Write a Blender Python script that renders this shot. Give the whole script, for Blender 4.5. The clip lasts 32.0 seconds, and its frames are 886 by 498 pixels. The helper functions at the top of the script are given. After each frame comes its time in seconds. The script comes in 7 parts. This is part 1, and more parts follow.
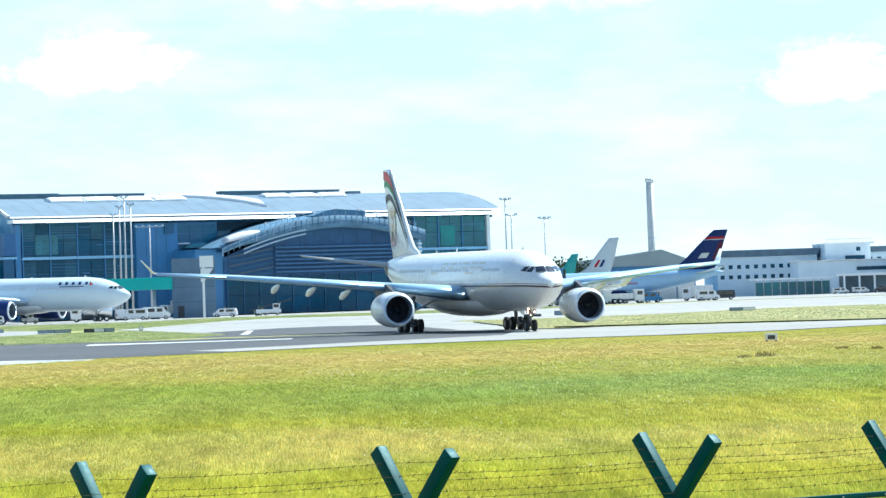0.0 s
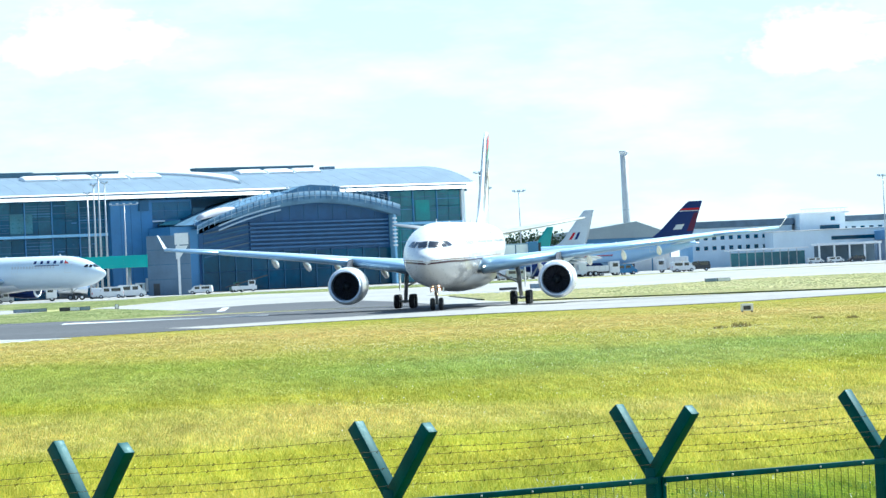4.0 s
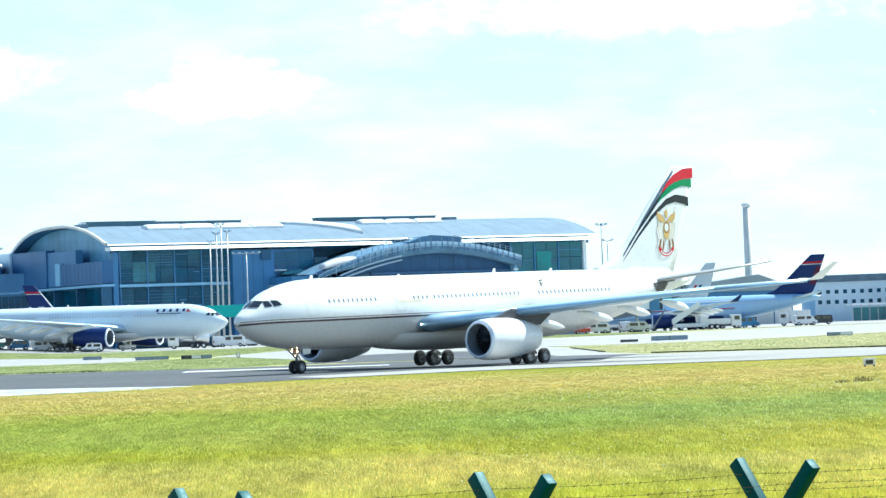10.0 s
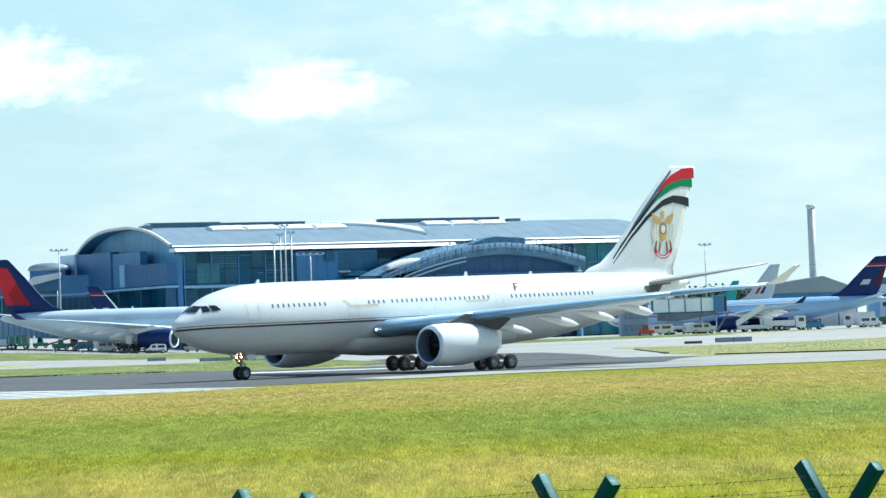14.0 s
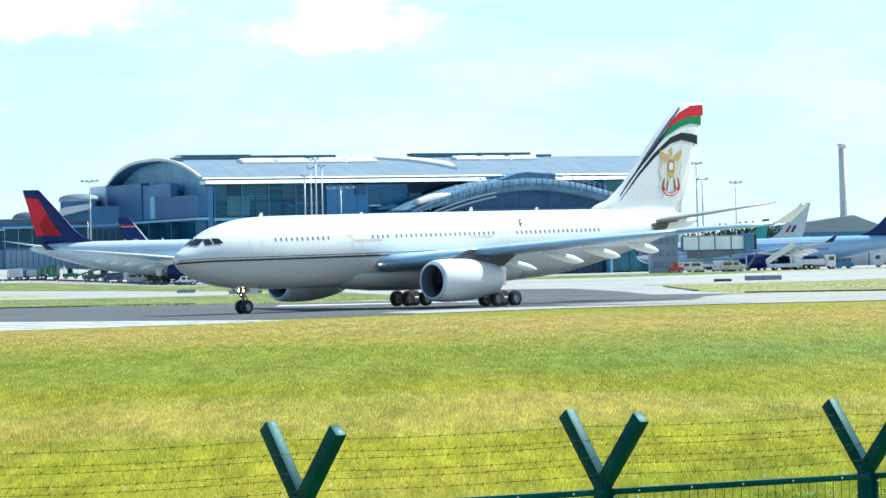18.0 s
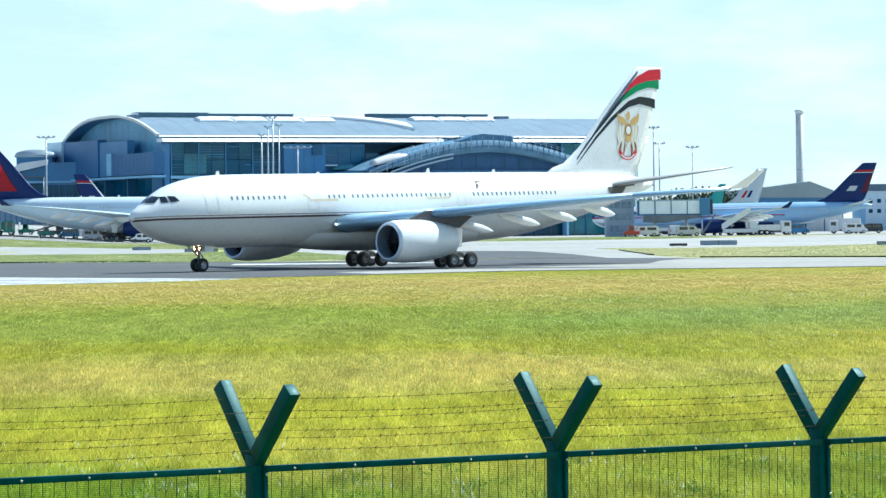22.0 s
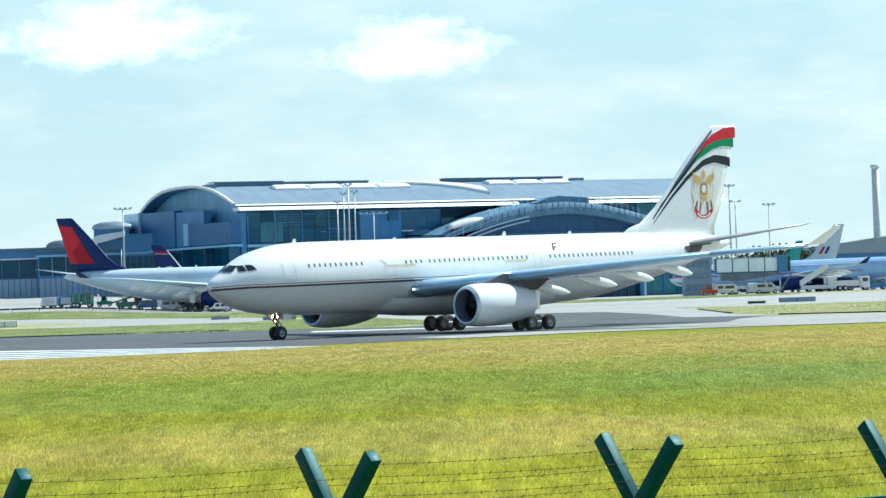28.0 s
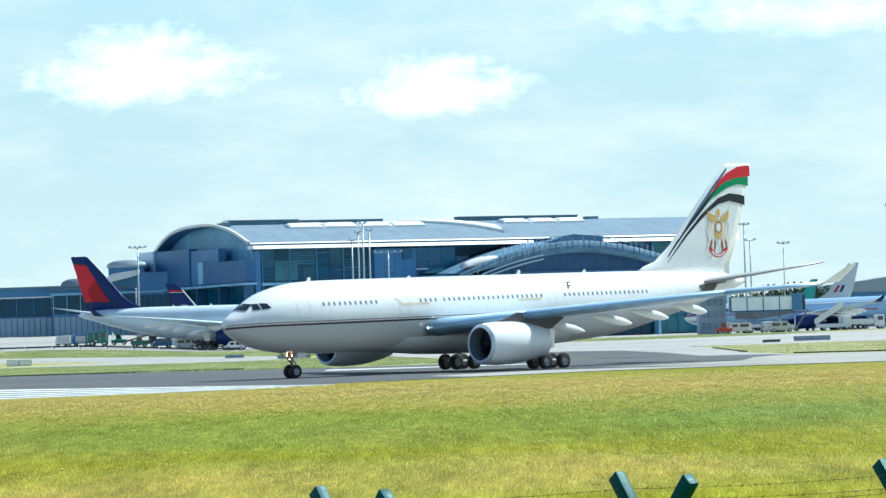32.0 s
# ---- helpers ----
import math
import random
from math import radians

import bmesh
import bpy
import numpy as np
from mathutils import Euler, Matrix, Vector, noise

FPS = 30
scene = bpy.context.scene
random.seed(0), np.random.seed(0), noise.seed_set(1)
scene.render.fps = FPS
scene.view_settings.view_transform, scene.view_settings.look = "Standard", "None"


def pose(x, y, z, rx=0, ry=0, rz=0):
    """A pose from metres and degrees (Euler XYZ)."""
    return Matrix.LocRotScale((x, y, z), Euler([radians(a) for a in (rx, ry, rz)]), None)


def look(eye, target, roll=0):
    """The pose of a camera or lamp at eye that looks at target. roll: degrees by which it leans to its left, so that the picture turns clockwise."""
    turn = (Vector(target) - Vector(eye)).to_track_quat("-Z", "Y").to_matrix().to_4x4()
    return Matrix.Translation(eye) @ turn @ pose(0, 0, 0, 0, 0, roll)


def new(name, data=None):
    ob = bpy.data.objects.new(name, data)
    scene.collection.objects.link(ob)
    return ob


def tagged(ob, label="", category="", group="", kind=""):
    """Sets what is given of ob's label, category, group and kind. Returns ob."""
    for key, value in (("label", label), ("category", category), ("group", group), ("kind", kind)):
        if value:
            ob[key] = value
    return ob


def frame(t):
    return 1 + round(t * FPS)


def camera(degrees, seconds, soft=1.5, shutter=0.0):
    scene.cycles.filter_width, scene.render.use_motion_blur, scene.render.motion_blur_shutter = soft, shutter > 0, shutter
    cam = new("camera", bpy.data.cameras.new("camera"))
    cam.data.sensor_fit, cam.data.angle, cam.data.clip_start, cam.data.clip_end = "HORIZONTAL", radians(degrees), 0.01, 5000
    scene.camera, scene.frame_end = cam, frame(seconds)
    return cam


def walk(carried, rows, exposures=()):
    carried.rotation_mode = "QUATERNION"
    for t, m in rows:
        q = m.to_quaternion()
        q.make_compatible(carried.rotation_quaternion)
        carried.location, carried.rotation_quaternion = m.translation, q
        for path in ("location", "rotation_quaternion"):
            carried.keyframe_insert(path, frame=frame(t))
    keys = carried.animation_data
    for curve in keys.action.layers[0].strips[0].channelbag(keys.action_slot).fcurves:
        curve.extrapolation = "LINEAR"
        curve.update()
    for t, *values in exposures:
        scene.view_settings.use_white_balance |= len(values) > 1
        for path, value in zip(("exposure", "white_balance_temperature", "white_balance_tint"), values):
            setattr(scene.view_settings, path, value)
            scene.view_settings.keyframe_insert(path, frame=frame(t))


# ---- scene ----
EYE = (0.0, 0.0, 3.118)
EXPOSURES = [(t, e + 0.50, k, n) for t, e, k, n in ((0.0, 0.34, 5750, -3), (2.0, 0.36, 5750, -3), (4.5, 0.46, 5600, -3), (6.0, 0.49, 5450, -4), (9.0, 0.45, 5600, -5), (11.0, 0.38, 5900, -4), (12.5, 0.14, 5850, -5), (14.0, 0.05, 5800, -6), (16.5, 0.02, 5800, -6), (17.5, 0.24, 5800, -4), (18.5, 0.2, 5800, -4), (20.0, 0.16, 5800, -4), (21.0, 0.18, 5750, -4), (23.0, 0.24, 5700, -4), (24.0, 0.45, 5700, -3), (25.0, 0.48, 5650, -2), (26.0, 0.3, 5700, -3), (28.0, 0.03, 5800, -5), (32.0, 0.03, 5800, -5))]
CAMERA_ROWS = [  # seconds, yaw to the right, tilt up, roll (degrees)
    (0, 4.007, 0.894, -1.92), (0.5, 4.041, 0.949, -1.98), (1, 4.286, 0.578, -2.11), (1.5, 4.290, 0.370, -2.05), (2, 5.006, 0.514, -1.71),
    (2.5, 5.032, 1.398, -2.00), (3, 4.998, 0.687, -2.29), (3.5, 4.665, 0.373, -2.52), (5.5, 4.003, 0.967, -2.42), (6, 3.943, 1.101, -2.20),
    (6.5, 3.340, 1.084, -2.39), (7, 3.468, 1.086, -2.48), (7.5, 3.553, 1.285, -2.64), (8, 3.451, 1.280, -2.44), (8.5, 2.692, 1.117, -2.06),
    (9, 2.480, 1.127, -1.73), (9.5, 2.483, 1.187, -2.20), (10, 2.340, 1.404, -2.09), (10.5, 2.092, 1.413, -2.16), (11, 1.378, 1.384, -2.41),
    (11.5, 1.418, 1.676, -2.39), (12, 1.339, 1.563, -2.15), (12.5, 1.278, 1.242, -1.98), (13, 1.355, 1.050, -1.81), (13.5, 1.274, 1.305, -1.72),
    (14, 1.226, 1.468, -2.03), (14.5, 0.218, 1.251, -1.70), (15, -0.219, 0.138, -1.22), (15.5, 0.608, 0.101, -1.06), (17.5, 0.694, -0.150, -1.28),
    (18, 0.666, 0.346, -1.40), (18.5, -0.216, 0.504, -1.22), (19, -0.000, 0.507, -1.02), (19.5, -0.036, 0.509, -0.85), (20, 0.285, 0.318, -0.98),
    (20.5, 0.594, 0.226, -1.02), (21, -0.059, 0.245, -0.91), (21.5, 0.865, -0.036, -0.64), (22, 1.422, -0.348, -0.65), (22.5, 1.452, -0.044, -0.75),
    (23, 1.093, -0.980, -0.58), (23.5, 1.018, -1.394, -0.79), (24, 0.925, -1.474, -0.67), (24.5, 0.494, -0.529, -1.13), (25, 0.179, 0.181, -0.97),
    (25.5, 0.150, 0.368, -1.19), (27.5, 0.185, 0.755, -1.96), (28, 0.097, 0.794, -1.90), (28.5, 0.330, 0.789, -2.19), (29, 0.624, 0.858, -2.26),
    (29.5, 0.651, 0.918, -2.16), (30, 0.639, 0.931, -2.26), (30.5, 0.126, 0.958, -2.01), (31, -0.137, 1.113, -1.92), (31.5, -0.132, 1.423, -2.04),
    (32, -0.135, 1.474, -1.89),
]
cam = camera(15.396, 32.0, soft=1.45)


def aim(yaw, tilt, roll):
    a, b = radians(yaw), radians(tilt)
    d = Vector((math.sin(a) * math.cos(b), math.cos(a) * math.cos(b), math.sin(b)))
    return look(EYE, Vector(EYE) + d * 100.0, roll)


walk(cam, [(r[0], aim(*r[1:])) for r in CAMERA_ROWS], EXPOSURES)

TAXI_ROWS = [  # seconds, x, y of the main gear on the ground, heading (degrees)
    (0, 24.07, 317.93, 281.45), (0.5, 24.53, 315.53, 279.07), (1, 24.90, 313.10, 276.48), (1.5, 25.21, 310.62, 273.77), (2, 25.52, 308.14, 270.78),
    (2.5, 25.57, 305.84, 267.86), (3, 25.46, 303.63, 265.08), (3.5, 25.22, 301.56, 262.28), (5.5, 23.60, 293.41, 250.57), (6, 22.90, 291.18, 247.48),
    (6.5, 21.87, 288.83, 244.56), (7, 20.83, 286.40, 241.74), (7.5, 19.74, 283.94, 238.74), (8, 18.70, 281.62, 235.84), (8.5, 17.60, 279.54, 233.03),
    (9, 16.42, 277.79, 230.60), (9.5, 15.31, 276.35, 228.20), (10, 14.13, 275.23, 226.12), (10.5, 12.93, 274.34, 224.41), (11, 11.75, 273.66, 223.31),
    (11.5, 10.66, 273.08, 222.82), (12, 9.49, 272.50, 222.40), (12.5, 8.55, 271.85, 222.14), (13, 7.66, 271.13, 221.84), (13.5, 6.78, 270.37, 221.71),
    (14, 6.08, 269.69, 221.66), (14.5, 5.42, 269.15, 221.70), (15, 5.07, 268.74, 221.69), (15.5, 4.66, 268.53, 221.95), 
    (17.2, 4.00, 267.98, 221.86), (32, 4.00, 267.98, 221.86),
]

# ---- world and sun ----
SUN_AZ, SUN_EL = 34.0, 52.0      # degrees from +x towards +y, and above the horizon
world = bpy.data.worlds.new("sky")
scene.world = world
world.use_nodes = True
wn, wl = world.node_tree.nodes, world.node_tree.links
wn.clear()
w_out = wn.new("ShaderNodeOutputWorld")
w_bg = wn.new("ShaderNodeBackground")
sky = wn.new("ShaderNodeTexSky")
sky.sky_type = "NISHITA"
sky.sun_disc = False
sky.sun_elevation = radians(SUN_EL)
sky.sun_rotation = radians(90.0 - SUN_AZ)
sky.air_density, sky.dust_density, sky.ozone_density = 1.0, 0.4, 2.0
w_bg.inputs["Strength"].default_value = 0.108


def wmath(op, a, b=None, clamp=False):
    n = wn.new("ShaderNodeMath")
    n.operation, n.use_clamp = op, clamp
    for i, v in enumerate((a, b)):
        if v is None:
            continue
        if isinstance(v, (int, float)):
            n.inputs[i].default_value = v
        else:
            wl.new(v, n.inputs[i])
    return n.outputs[0]


w_tc = wn.new("ShaderNodeTexCoord")
w_sep = wn.new("ShaderNodeSeparateXYZ")
wl.new(w_tc.outputs["Generated"], w_sep.inputs[0])
az = wmath("MULTIPLY", wmath("ARCTAN2", w_sep.outputs[0], w_sep.outputs[1]), 57.2958)
el = wmath("MULTIPLY", wmath("ARCSINE", w_sep.outputs[2]), 57.2958)
w_com = wn.new("ShaderNodeCombineXYZ")
wl.new(az, w_com.inputs[0])
wl.new(wmath("MULTIPLY", el, 3.2), w_com.inputs[1])


def cloud_noise(scale, detail, rough, off):
    m = wn.new("ShaderNodeMapping")
    m.inputs["Location"].default_value = (off, off * 0.7, 0)
    wl.new(w_com.outputs[0], m.inputs["Vector"])
    n = wn.new("ShaderNodeTexNoise")
    n.inputs["Scale"].default_value, n.inputs["Detail"].default_value, n.inputs["Roughness"].default_value = scale, detail, rough
    wl.new(m.outputs[0], n.inputs["Vector"])
    return n.outputs["Fac"]


thin_n = cloud_noise(0.30, 6.0, 0.6, 11.0)
streak_n = cloud_noise(0.15, 6.0, 0.55, 23.0)
thin = wmath("MULTIPLY", wmath("SUBTRACT", wmath("ADD", wmath("MULTIPLY", thin_n, 0.6), wmath("MULTIPLY", streak_n, 0.4)), 0.455), 5.5, True)
low = wmath("MULTIPLY", wmath("SUBTRACT", 1.0, wmath("DIVIDE", el, 14.0), True), 1.35, True)
high = wmath("SUBTRACT", 1.0, wmath("DIVIDE", el, 26.0), True)
horizon = wmath("MULTIPLY", wmath("SUBTRACT", 1.0, wmath("DIVIDE", el, 4.5), True), 0.4)
veil = wmath("ADD", wmath("MULTIPLY", wmath("MULTIPLY", thin, high), 0.65), horizon, True)
haze = wmath("MULTIPLY", low, 0.92)


def over(fac, under, colour):
    x = wn.new("ShaderNodeMix")
    x.data_type = "RGBA"
    wl.new(fac, x.inputs["Factor"])
    wl.new(under, x.inputs["A"])
    x.inputs["B"].default_value = (*colour, 1)
    return x.outputs["Result"]


sky_veiled = over(veil, over(haze, sky.outputs["Color"], (4.15, 5.15, 5.6)), (6.5, 6.6, 6.4))
wl.new(sky_veiled, w_bg.inputs["Color"])
wl.new(w_bg.outputs[0], w_out.inputs["Surface"])

sun_data = bpy.data.lights.new("sun", "SUN")
sun_data.energy, sun_data.angle, sun_data.color = 5.0, radians(0.6), (1.0, 0.95, 0.87)
sun = new("sun", sun_data)
sa, se = radians(SUN_AZ), radians(SUN_EL)
sun.matrix_world = look((60, 60, 120), Vector((60, 60, 120)) - Vector((math.cos(sa) * math.cos(se), math.sin(sa) * math.cos(se), math.sin(se))))

# ---- materials ----
MATS = {}


def mat(name, color, rough=0.6, metal=0.0, var=0.12, scale=3.0, bump=0.0, coat=0.0, emit=0.0, color2=None, spec=None):
    """A surface with variation at two scales; color2 gives the second tone of its patches."""
    if name in MATS:
        return MATS[name]
    m = bpy.data.materials.new(name)
    m.use_nodes = True
    n, l = m.node_tree.nodes, m.node_tree.links
    b = n["Principled BSDF"]
    b.inputs["Roughness"].default_value, b.inputs["Metallic"].default_value = rough, metal
    if coat:
        b.inputs["Coat Weight"].default_value = coat
        b.inputs["Coat Roughness"].default_value = 0.08
    if spec is not None:
        b.inputs["Specular IOR Level"].default_value = spec
    tc = n.new("ShaderNodeTexCoord")
    big = n.new("ShaderNodeTexNoise")
    big.inputs["Scale"].default_value, big.inputs["Detail"].default_value = scale, 5.0
    l.new(tc.outputs["Object"], big.inputs["Vector"])
    small = n.new("ShaderNodeTexNoise")
    small.inputs["Scale"].default_value, small.inputs["Detail"].default_value = scale * 9.0, 4.0
    l.new(tc.outputs["Object"], small.inputs["Vector"])
    mix = n.new("ShaderNodeMix")
    mix.data_type = "RGBA"
    c2 = color2 or tuple(c * (1.0 - var * 1.6) for c in color)
    mix.inputs["A"].default_value, mix.inputs["B"].default_value = (*color, 1), (*c2, 1)
    ramp = n.new("ShaderNodeMapRange")
    ramp.inputs["From Min"].default_value, ramp.inputs["From Max"].default_value = 0.35, 0.65
    l.new(big.outputs["Fac"], ramp.inputs["Value"])
    l.new(ramp.outputs["Result"], mix.inputs["Factor"])
    hsv = n.new("ShaderNodeHueSaturation")
    r2 = n.new("ShaderNodeMapRange")
    r2.inputs["To Min"].default_value, r2.inputs["To Max"].default_value = 1.0 - var, 1.0 + var
    l.new(small.outputs["Fac"], r2.inputs["Value"])
    l.new(r2.outputs["Result"], hsv.inputs["Value"])
    l.new(mix.outputs["Result"], hsv.inputs["Color"])
    l.new(hsv.outputs["Color"], b.inputs["Base Color"])
    r3 = n.new("ShaderNodeMapRange")
    r3.inputs["To Min"].default_value, r3.inputs["To Max"].default_value = max(0.02, rough - min(0.12, var + 0.01)), min(1.0, rough + min(0.12, var + 0.01))
    l.new(small.outputs["Fac"], r3.inputs["Value"])
    l.new(r3.outputs["Result"], b.inputs["Roughness"])
    if bump:
        bp = n.new("ShaderNodeBump")
        bp.inputs["Strength"].default_value, bp.inputs["Distance"].default_value = bump, 0.02
        l.new(small.outputs["Fac"], bp.inputs["Height"])
        l.new(bp.outputs["Normal"], b.inputs["Normal"])
    if emit:
        b.inputs["Emission Color"].default_value = (*color, 1)
        b.inputs["Emission Strength"].default_value = emit
    MATS[name] = m
    return m


WHITE = mat("white_paint", (0.80, 0.80, 0.79), 0.28, var=0.02, scale=0.5, coat=0.4)
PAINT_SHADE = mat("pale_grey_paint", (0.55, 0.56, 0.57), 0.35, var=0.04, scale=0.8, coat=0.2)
ALU = mat("bare_aluminium", (0.72, 0.73, 0.75), 0.3, metal=0.9, var=0.05, scale=2.0)
STEEL = mat("gear_steel", (0.45, 0.45, 0.46), 0.4, metal=0.6, var=0.15, scale=4.0)
# the sky's blue reflection is mixed into the wing and slat colours
WINGGREY = mat("sky_tinted_wing_paint", (0.46, 0.59, 0.71), 0.35, var=0.06, scale=0.6, coat=0.2)
SLATP = mat("sky_tinted_slat_metal", (0.35, 0.53, 0.71), 0.35, metal=0.3, var=0.05, scale=0.8)
LIPM = mat("pale_intake_lip", (0.62, 0.67, 0.73), 0.3, metal=0.3, var=0.04)
RUBBER = mat("tyre_rubber", (0.03, 0.03, 0.032), 0.8, var=0.25, scale=4.0, bump=0.2)
GLASSDARK = mat("cockpit_glass", (0.012, 0.014, 0.018), 0.08, var=0.1, coat=1.0)
CABINGLASS = mat("cabin_window_glass", (0.19, 0.21, 0.25), 0.15, var=0.1)
DARK = mat("dark_cavity", (0.015, 0.015, 0.017), 0.7, var=0.2)
GOLD = mat("gold_livery_paint", (0.64, 0.40, 0.12), 0.35, var=0.06, coat=0.3)
PALEGOLD = mat("pale_gold_livery_paint", (0.70, 0.60, 0.43), 0.35, var=0.06, coat=0.3)
RED = mat("red_livery_paint", (0.62, 0.012, 0.03), 0.42, var=0.05, spec=0.3)
GREEN = mat("green_livery_paint", (0.01, 0.26, 0.09), 0.42, var=0.05, spec=0.3)
BLACKP = mat("black_livery_paint", (0.015, 0.02, 0.025), 0.42, var=0.1, spec=0.3)
MAROON = mat("maroon_livery_paint", (0.065, 0.022, 0.03), 0.35, var=0.05, coat=0.3)
NAVY = mat("navy_livery_paint", (0.012, 0.03, 0.13), 0.4, var=0.08, spec=0.2)
CRIMSON = mat("crimson_livery_paint", (0.42, 0.015, 0.025), 0.4, var=0.08, spec=0.15)
LAMPGLOW = mat("lit_landing_lamp", (1.0, 0.68, 0.40), 0.3, emit=18.0)
ROOTLAMP = mat("wing_root_lamp_glass", (1.0, 0.95, 0.85), 0.2, emit=2.0)
BRONZE = mat("bronze_lamp_housing", (0.32, 0.16, 0.06), 0.4, metal=0.5, var=0.1)
FANM = mat("dark_fan_metal", (0.03, 0.036, 0.055), 0.45, metal=0.5, var=0.2)


# ---- mesh helpers ----
def part(name, bm, material, parent=None, label="", smooth=True, loc=None):
    me = bpy.data.meshes.new(name)
    bmesh.ops.recalc_face_normals(bm, faces=bm.faces)
    bm.to_mesh(me)
    bm.free()
    me.materials.append(material)
    if smooth:
        for p in me.polygons:
            p.use_smooth = True
    ob = new(name, me)
    if parent is not None:
        ob.parent = parent
    if loc is not None:
        ob.location = loc
    if label:
        ob["label"] = label
    return ob


def thing(name, m, label, category, group="", kind=""):
    e = new(name)
    e.empty_display_size = 0.5
    e.matrix_world = m
    return tagged(e, label, category, group, kind)


def loft(rings, caps=True, bm=None):
    bm = bm or bmesh.new()
    vs = [[bm.verts.new(p) for p in r] for r in rings]
    for a, b in zip(vs, vs[1:]):
        n = len(a)
        for i in range(n):
            j = (i + 1) % n
            bm.faces.new((a[i], a[j], b[j], b[i]))
    if caps:
        bm.faces.new(list(reversed(vs[0])))
        bm.faces.new(vs[-1])
    return bm


def sheet(rows, bm=None):
    bm = bm or bmesh.new()
    vs = [[bm.verts.new(p) for p in r] for r in rows]
    for a, b in zip(vs, vs[1:]):
        for i in range(len(a) - 1):
            bm.faces.new((a[i], a[i + 1], b[i + 1], b[i]))
    return bm


def box(x0, x1, y0, y1, z0, z1, bm=None, bev=0.0):
    own = bmesh.new()
    bmesh.ops.create_cube(own, size=1.0)
    for v in own.verts:
        v.co = Vector(((x0 + x1) / 2 + v.co.x * (x1 - x0), (y0 + y1) / 2 + v.co.y * (y1 - y0), (z0 + z1) / 2 + v.co.z * (z1 - z0)))
    if bev:
        bmesh.ops.bevel(own, geom=own.edges[:], offset=bev, segments=2, affect="EDGES", profile=0.6)
    if bm is None:
        return own
    tmp = bpy.data.meshes.new("tmp")
    own.to_mesh(tmp)
    own.free()
    bm.from_mesh(tmp)
    bpy.data.meshes.remove(tmp)
    return bm


def tube(p0, p1, r0, r1=None, n=12, bm=None):
    p0, p1 = Vector(p0), Vector(p1)
    r1 = r0 if r1 is None else r1
    q = (p1 - p0).to_track_quat("Z", "Y")
    rings = []
    for p, r in ((p0, r0), (p1, r1)):
        rings.append([p + q @ Vector((r * math.cos(2 * math.pi * i / n), r * math.sin(2 * math.pi * i / n), 0)) for i in range(n)])
    return loft(rings, True, bm)


def revolve(profile, n=40, centre=(0, 0, 0), axis="x", bm=None, caps=False):
    c, rings = Vector(centre), []
    for a, r in profile:
        ring = []
        for i in range(n):
            t = 2 * math.pi * i / n
            u, v = r * math.cos(t), r * math.sin(t)
            ring.append(c + (Vector((a, u, v)) if axis == "x" else Vector((u, a, v)) if axis == "y" else Vector((u, v, a))))
        rings.append(ring)
    return loft(rings, caps, bm)


def smooth_table(table, s):
    """Monotone-ish cubic interpolation of rows (s, a, b, c)."""
    k = 0
    while k < len(table) - 2 and s > table[k + 1][0]:
        k += 1
    p = [table[max(0, k - 1)], table[k], table[k + 1], table[min(len(table) - 1, k + 2)]]
    h = p[2][0] - p[1][0]
    t = min(1.0, max(0.0, (s - p[1][0]) / h))
    out = []
    for c in range(1, len(p[0])):
        d = (p[2][c] - p[1][c]) / h
        d0 = (p[1][c] - p[0][c]) / (p[1][0] - p[0][0]) if p[1][0] > p[0][0] else d
        d1 = (p[3][c] - p[2][c]) / (p[3][0] - p[2][0]) if p[3][0] > p[2][0] else d
        m0 = 0.0 if d0 * d <= 0 else 2 * d0 * d / (d0 + d)
        m1 = 0.0 if d1 * d <= 0 else 2 * d1 * d / (d1 + d)
        t2, t3 = t * t, t * t * t
        out.append((2 * t3 - 3 * t2 + 1) * p[1][c] + (t3 - 2 * t2 + t) * h * m0 + (-2 * t3 + 3 * t2) * p[2][c] + (t3 - t2) * h * m1)
    return out


# ---- the airliner: s metres aft of the nose, l to its left, z above the ground ----
BODY = [  # s, top, bottom, half width
    (0.0, 4.50, 4.42, 0.02), (0.15, 4.84, 4.14, 0.38), (0.5, 5.12, 3.80, 0.76), (1.0, 5.42, 3.46, 1.10), (1.8, 5.96, 3.04, 1.52),
    (2.6, 6.42, 2.74, 1.87), (3.4, 6.82, 2.53, 2.14), (4.4, 7.12, 2.34, 2.41), (5.6, 7.40, 2.20, 2.61), (7.0, 7.59, 2.10, 2.74),
    (9.0, 7.68, 2.02, 2.81), (11.0, 7.70, 2.0, 2.82), (36.0, 7.65, 1.95, 2.82), (40.0, 7.63, 2.2, 2.8), (44.0, 7.6, 2.85, 2.66), (48.0, 7.5, 3.7, 2.32),
    (52.0, 7.38, 4.7, 1.78), (55.0, 7.15, 5.5, 1.15), (57.0, 6.85, 6.0, 0.62), (57.5, 6.6, 6.25, 0.25)]
WING = [  # l, leading edge s, chord, z, thickness
    (0.0, 16.6, 12.6, 3.5, 0.135), (2.8, 18.2, 11.0, 3.72, 0.135), (6.0, 20.2, 8.9, 4.1, 0.125), (9.4, 22.3, 7.3, 4.48, 0.115),
    (16.0, 26.5, 5.5, 5.12, 0.11), (23.0, 31.0, 3.85, 5.74, 0.105), (28.95, 35.4, 1.9, 6.15, 0.10)]
WINGLET = [(28.95, 35.4, 1.9, 6.15, 0.10), (29.07, 35.6, 1.8, 6.2, 0.09), (29.2, 35.85, 1.6, 6.36, 0.08), (30.05, 37.5, 0.75, 7.5, 0.07)]
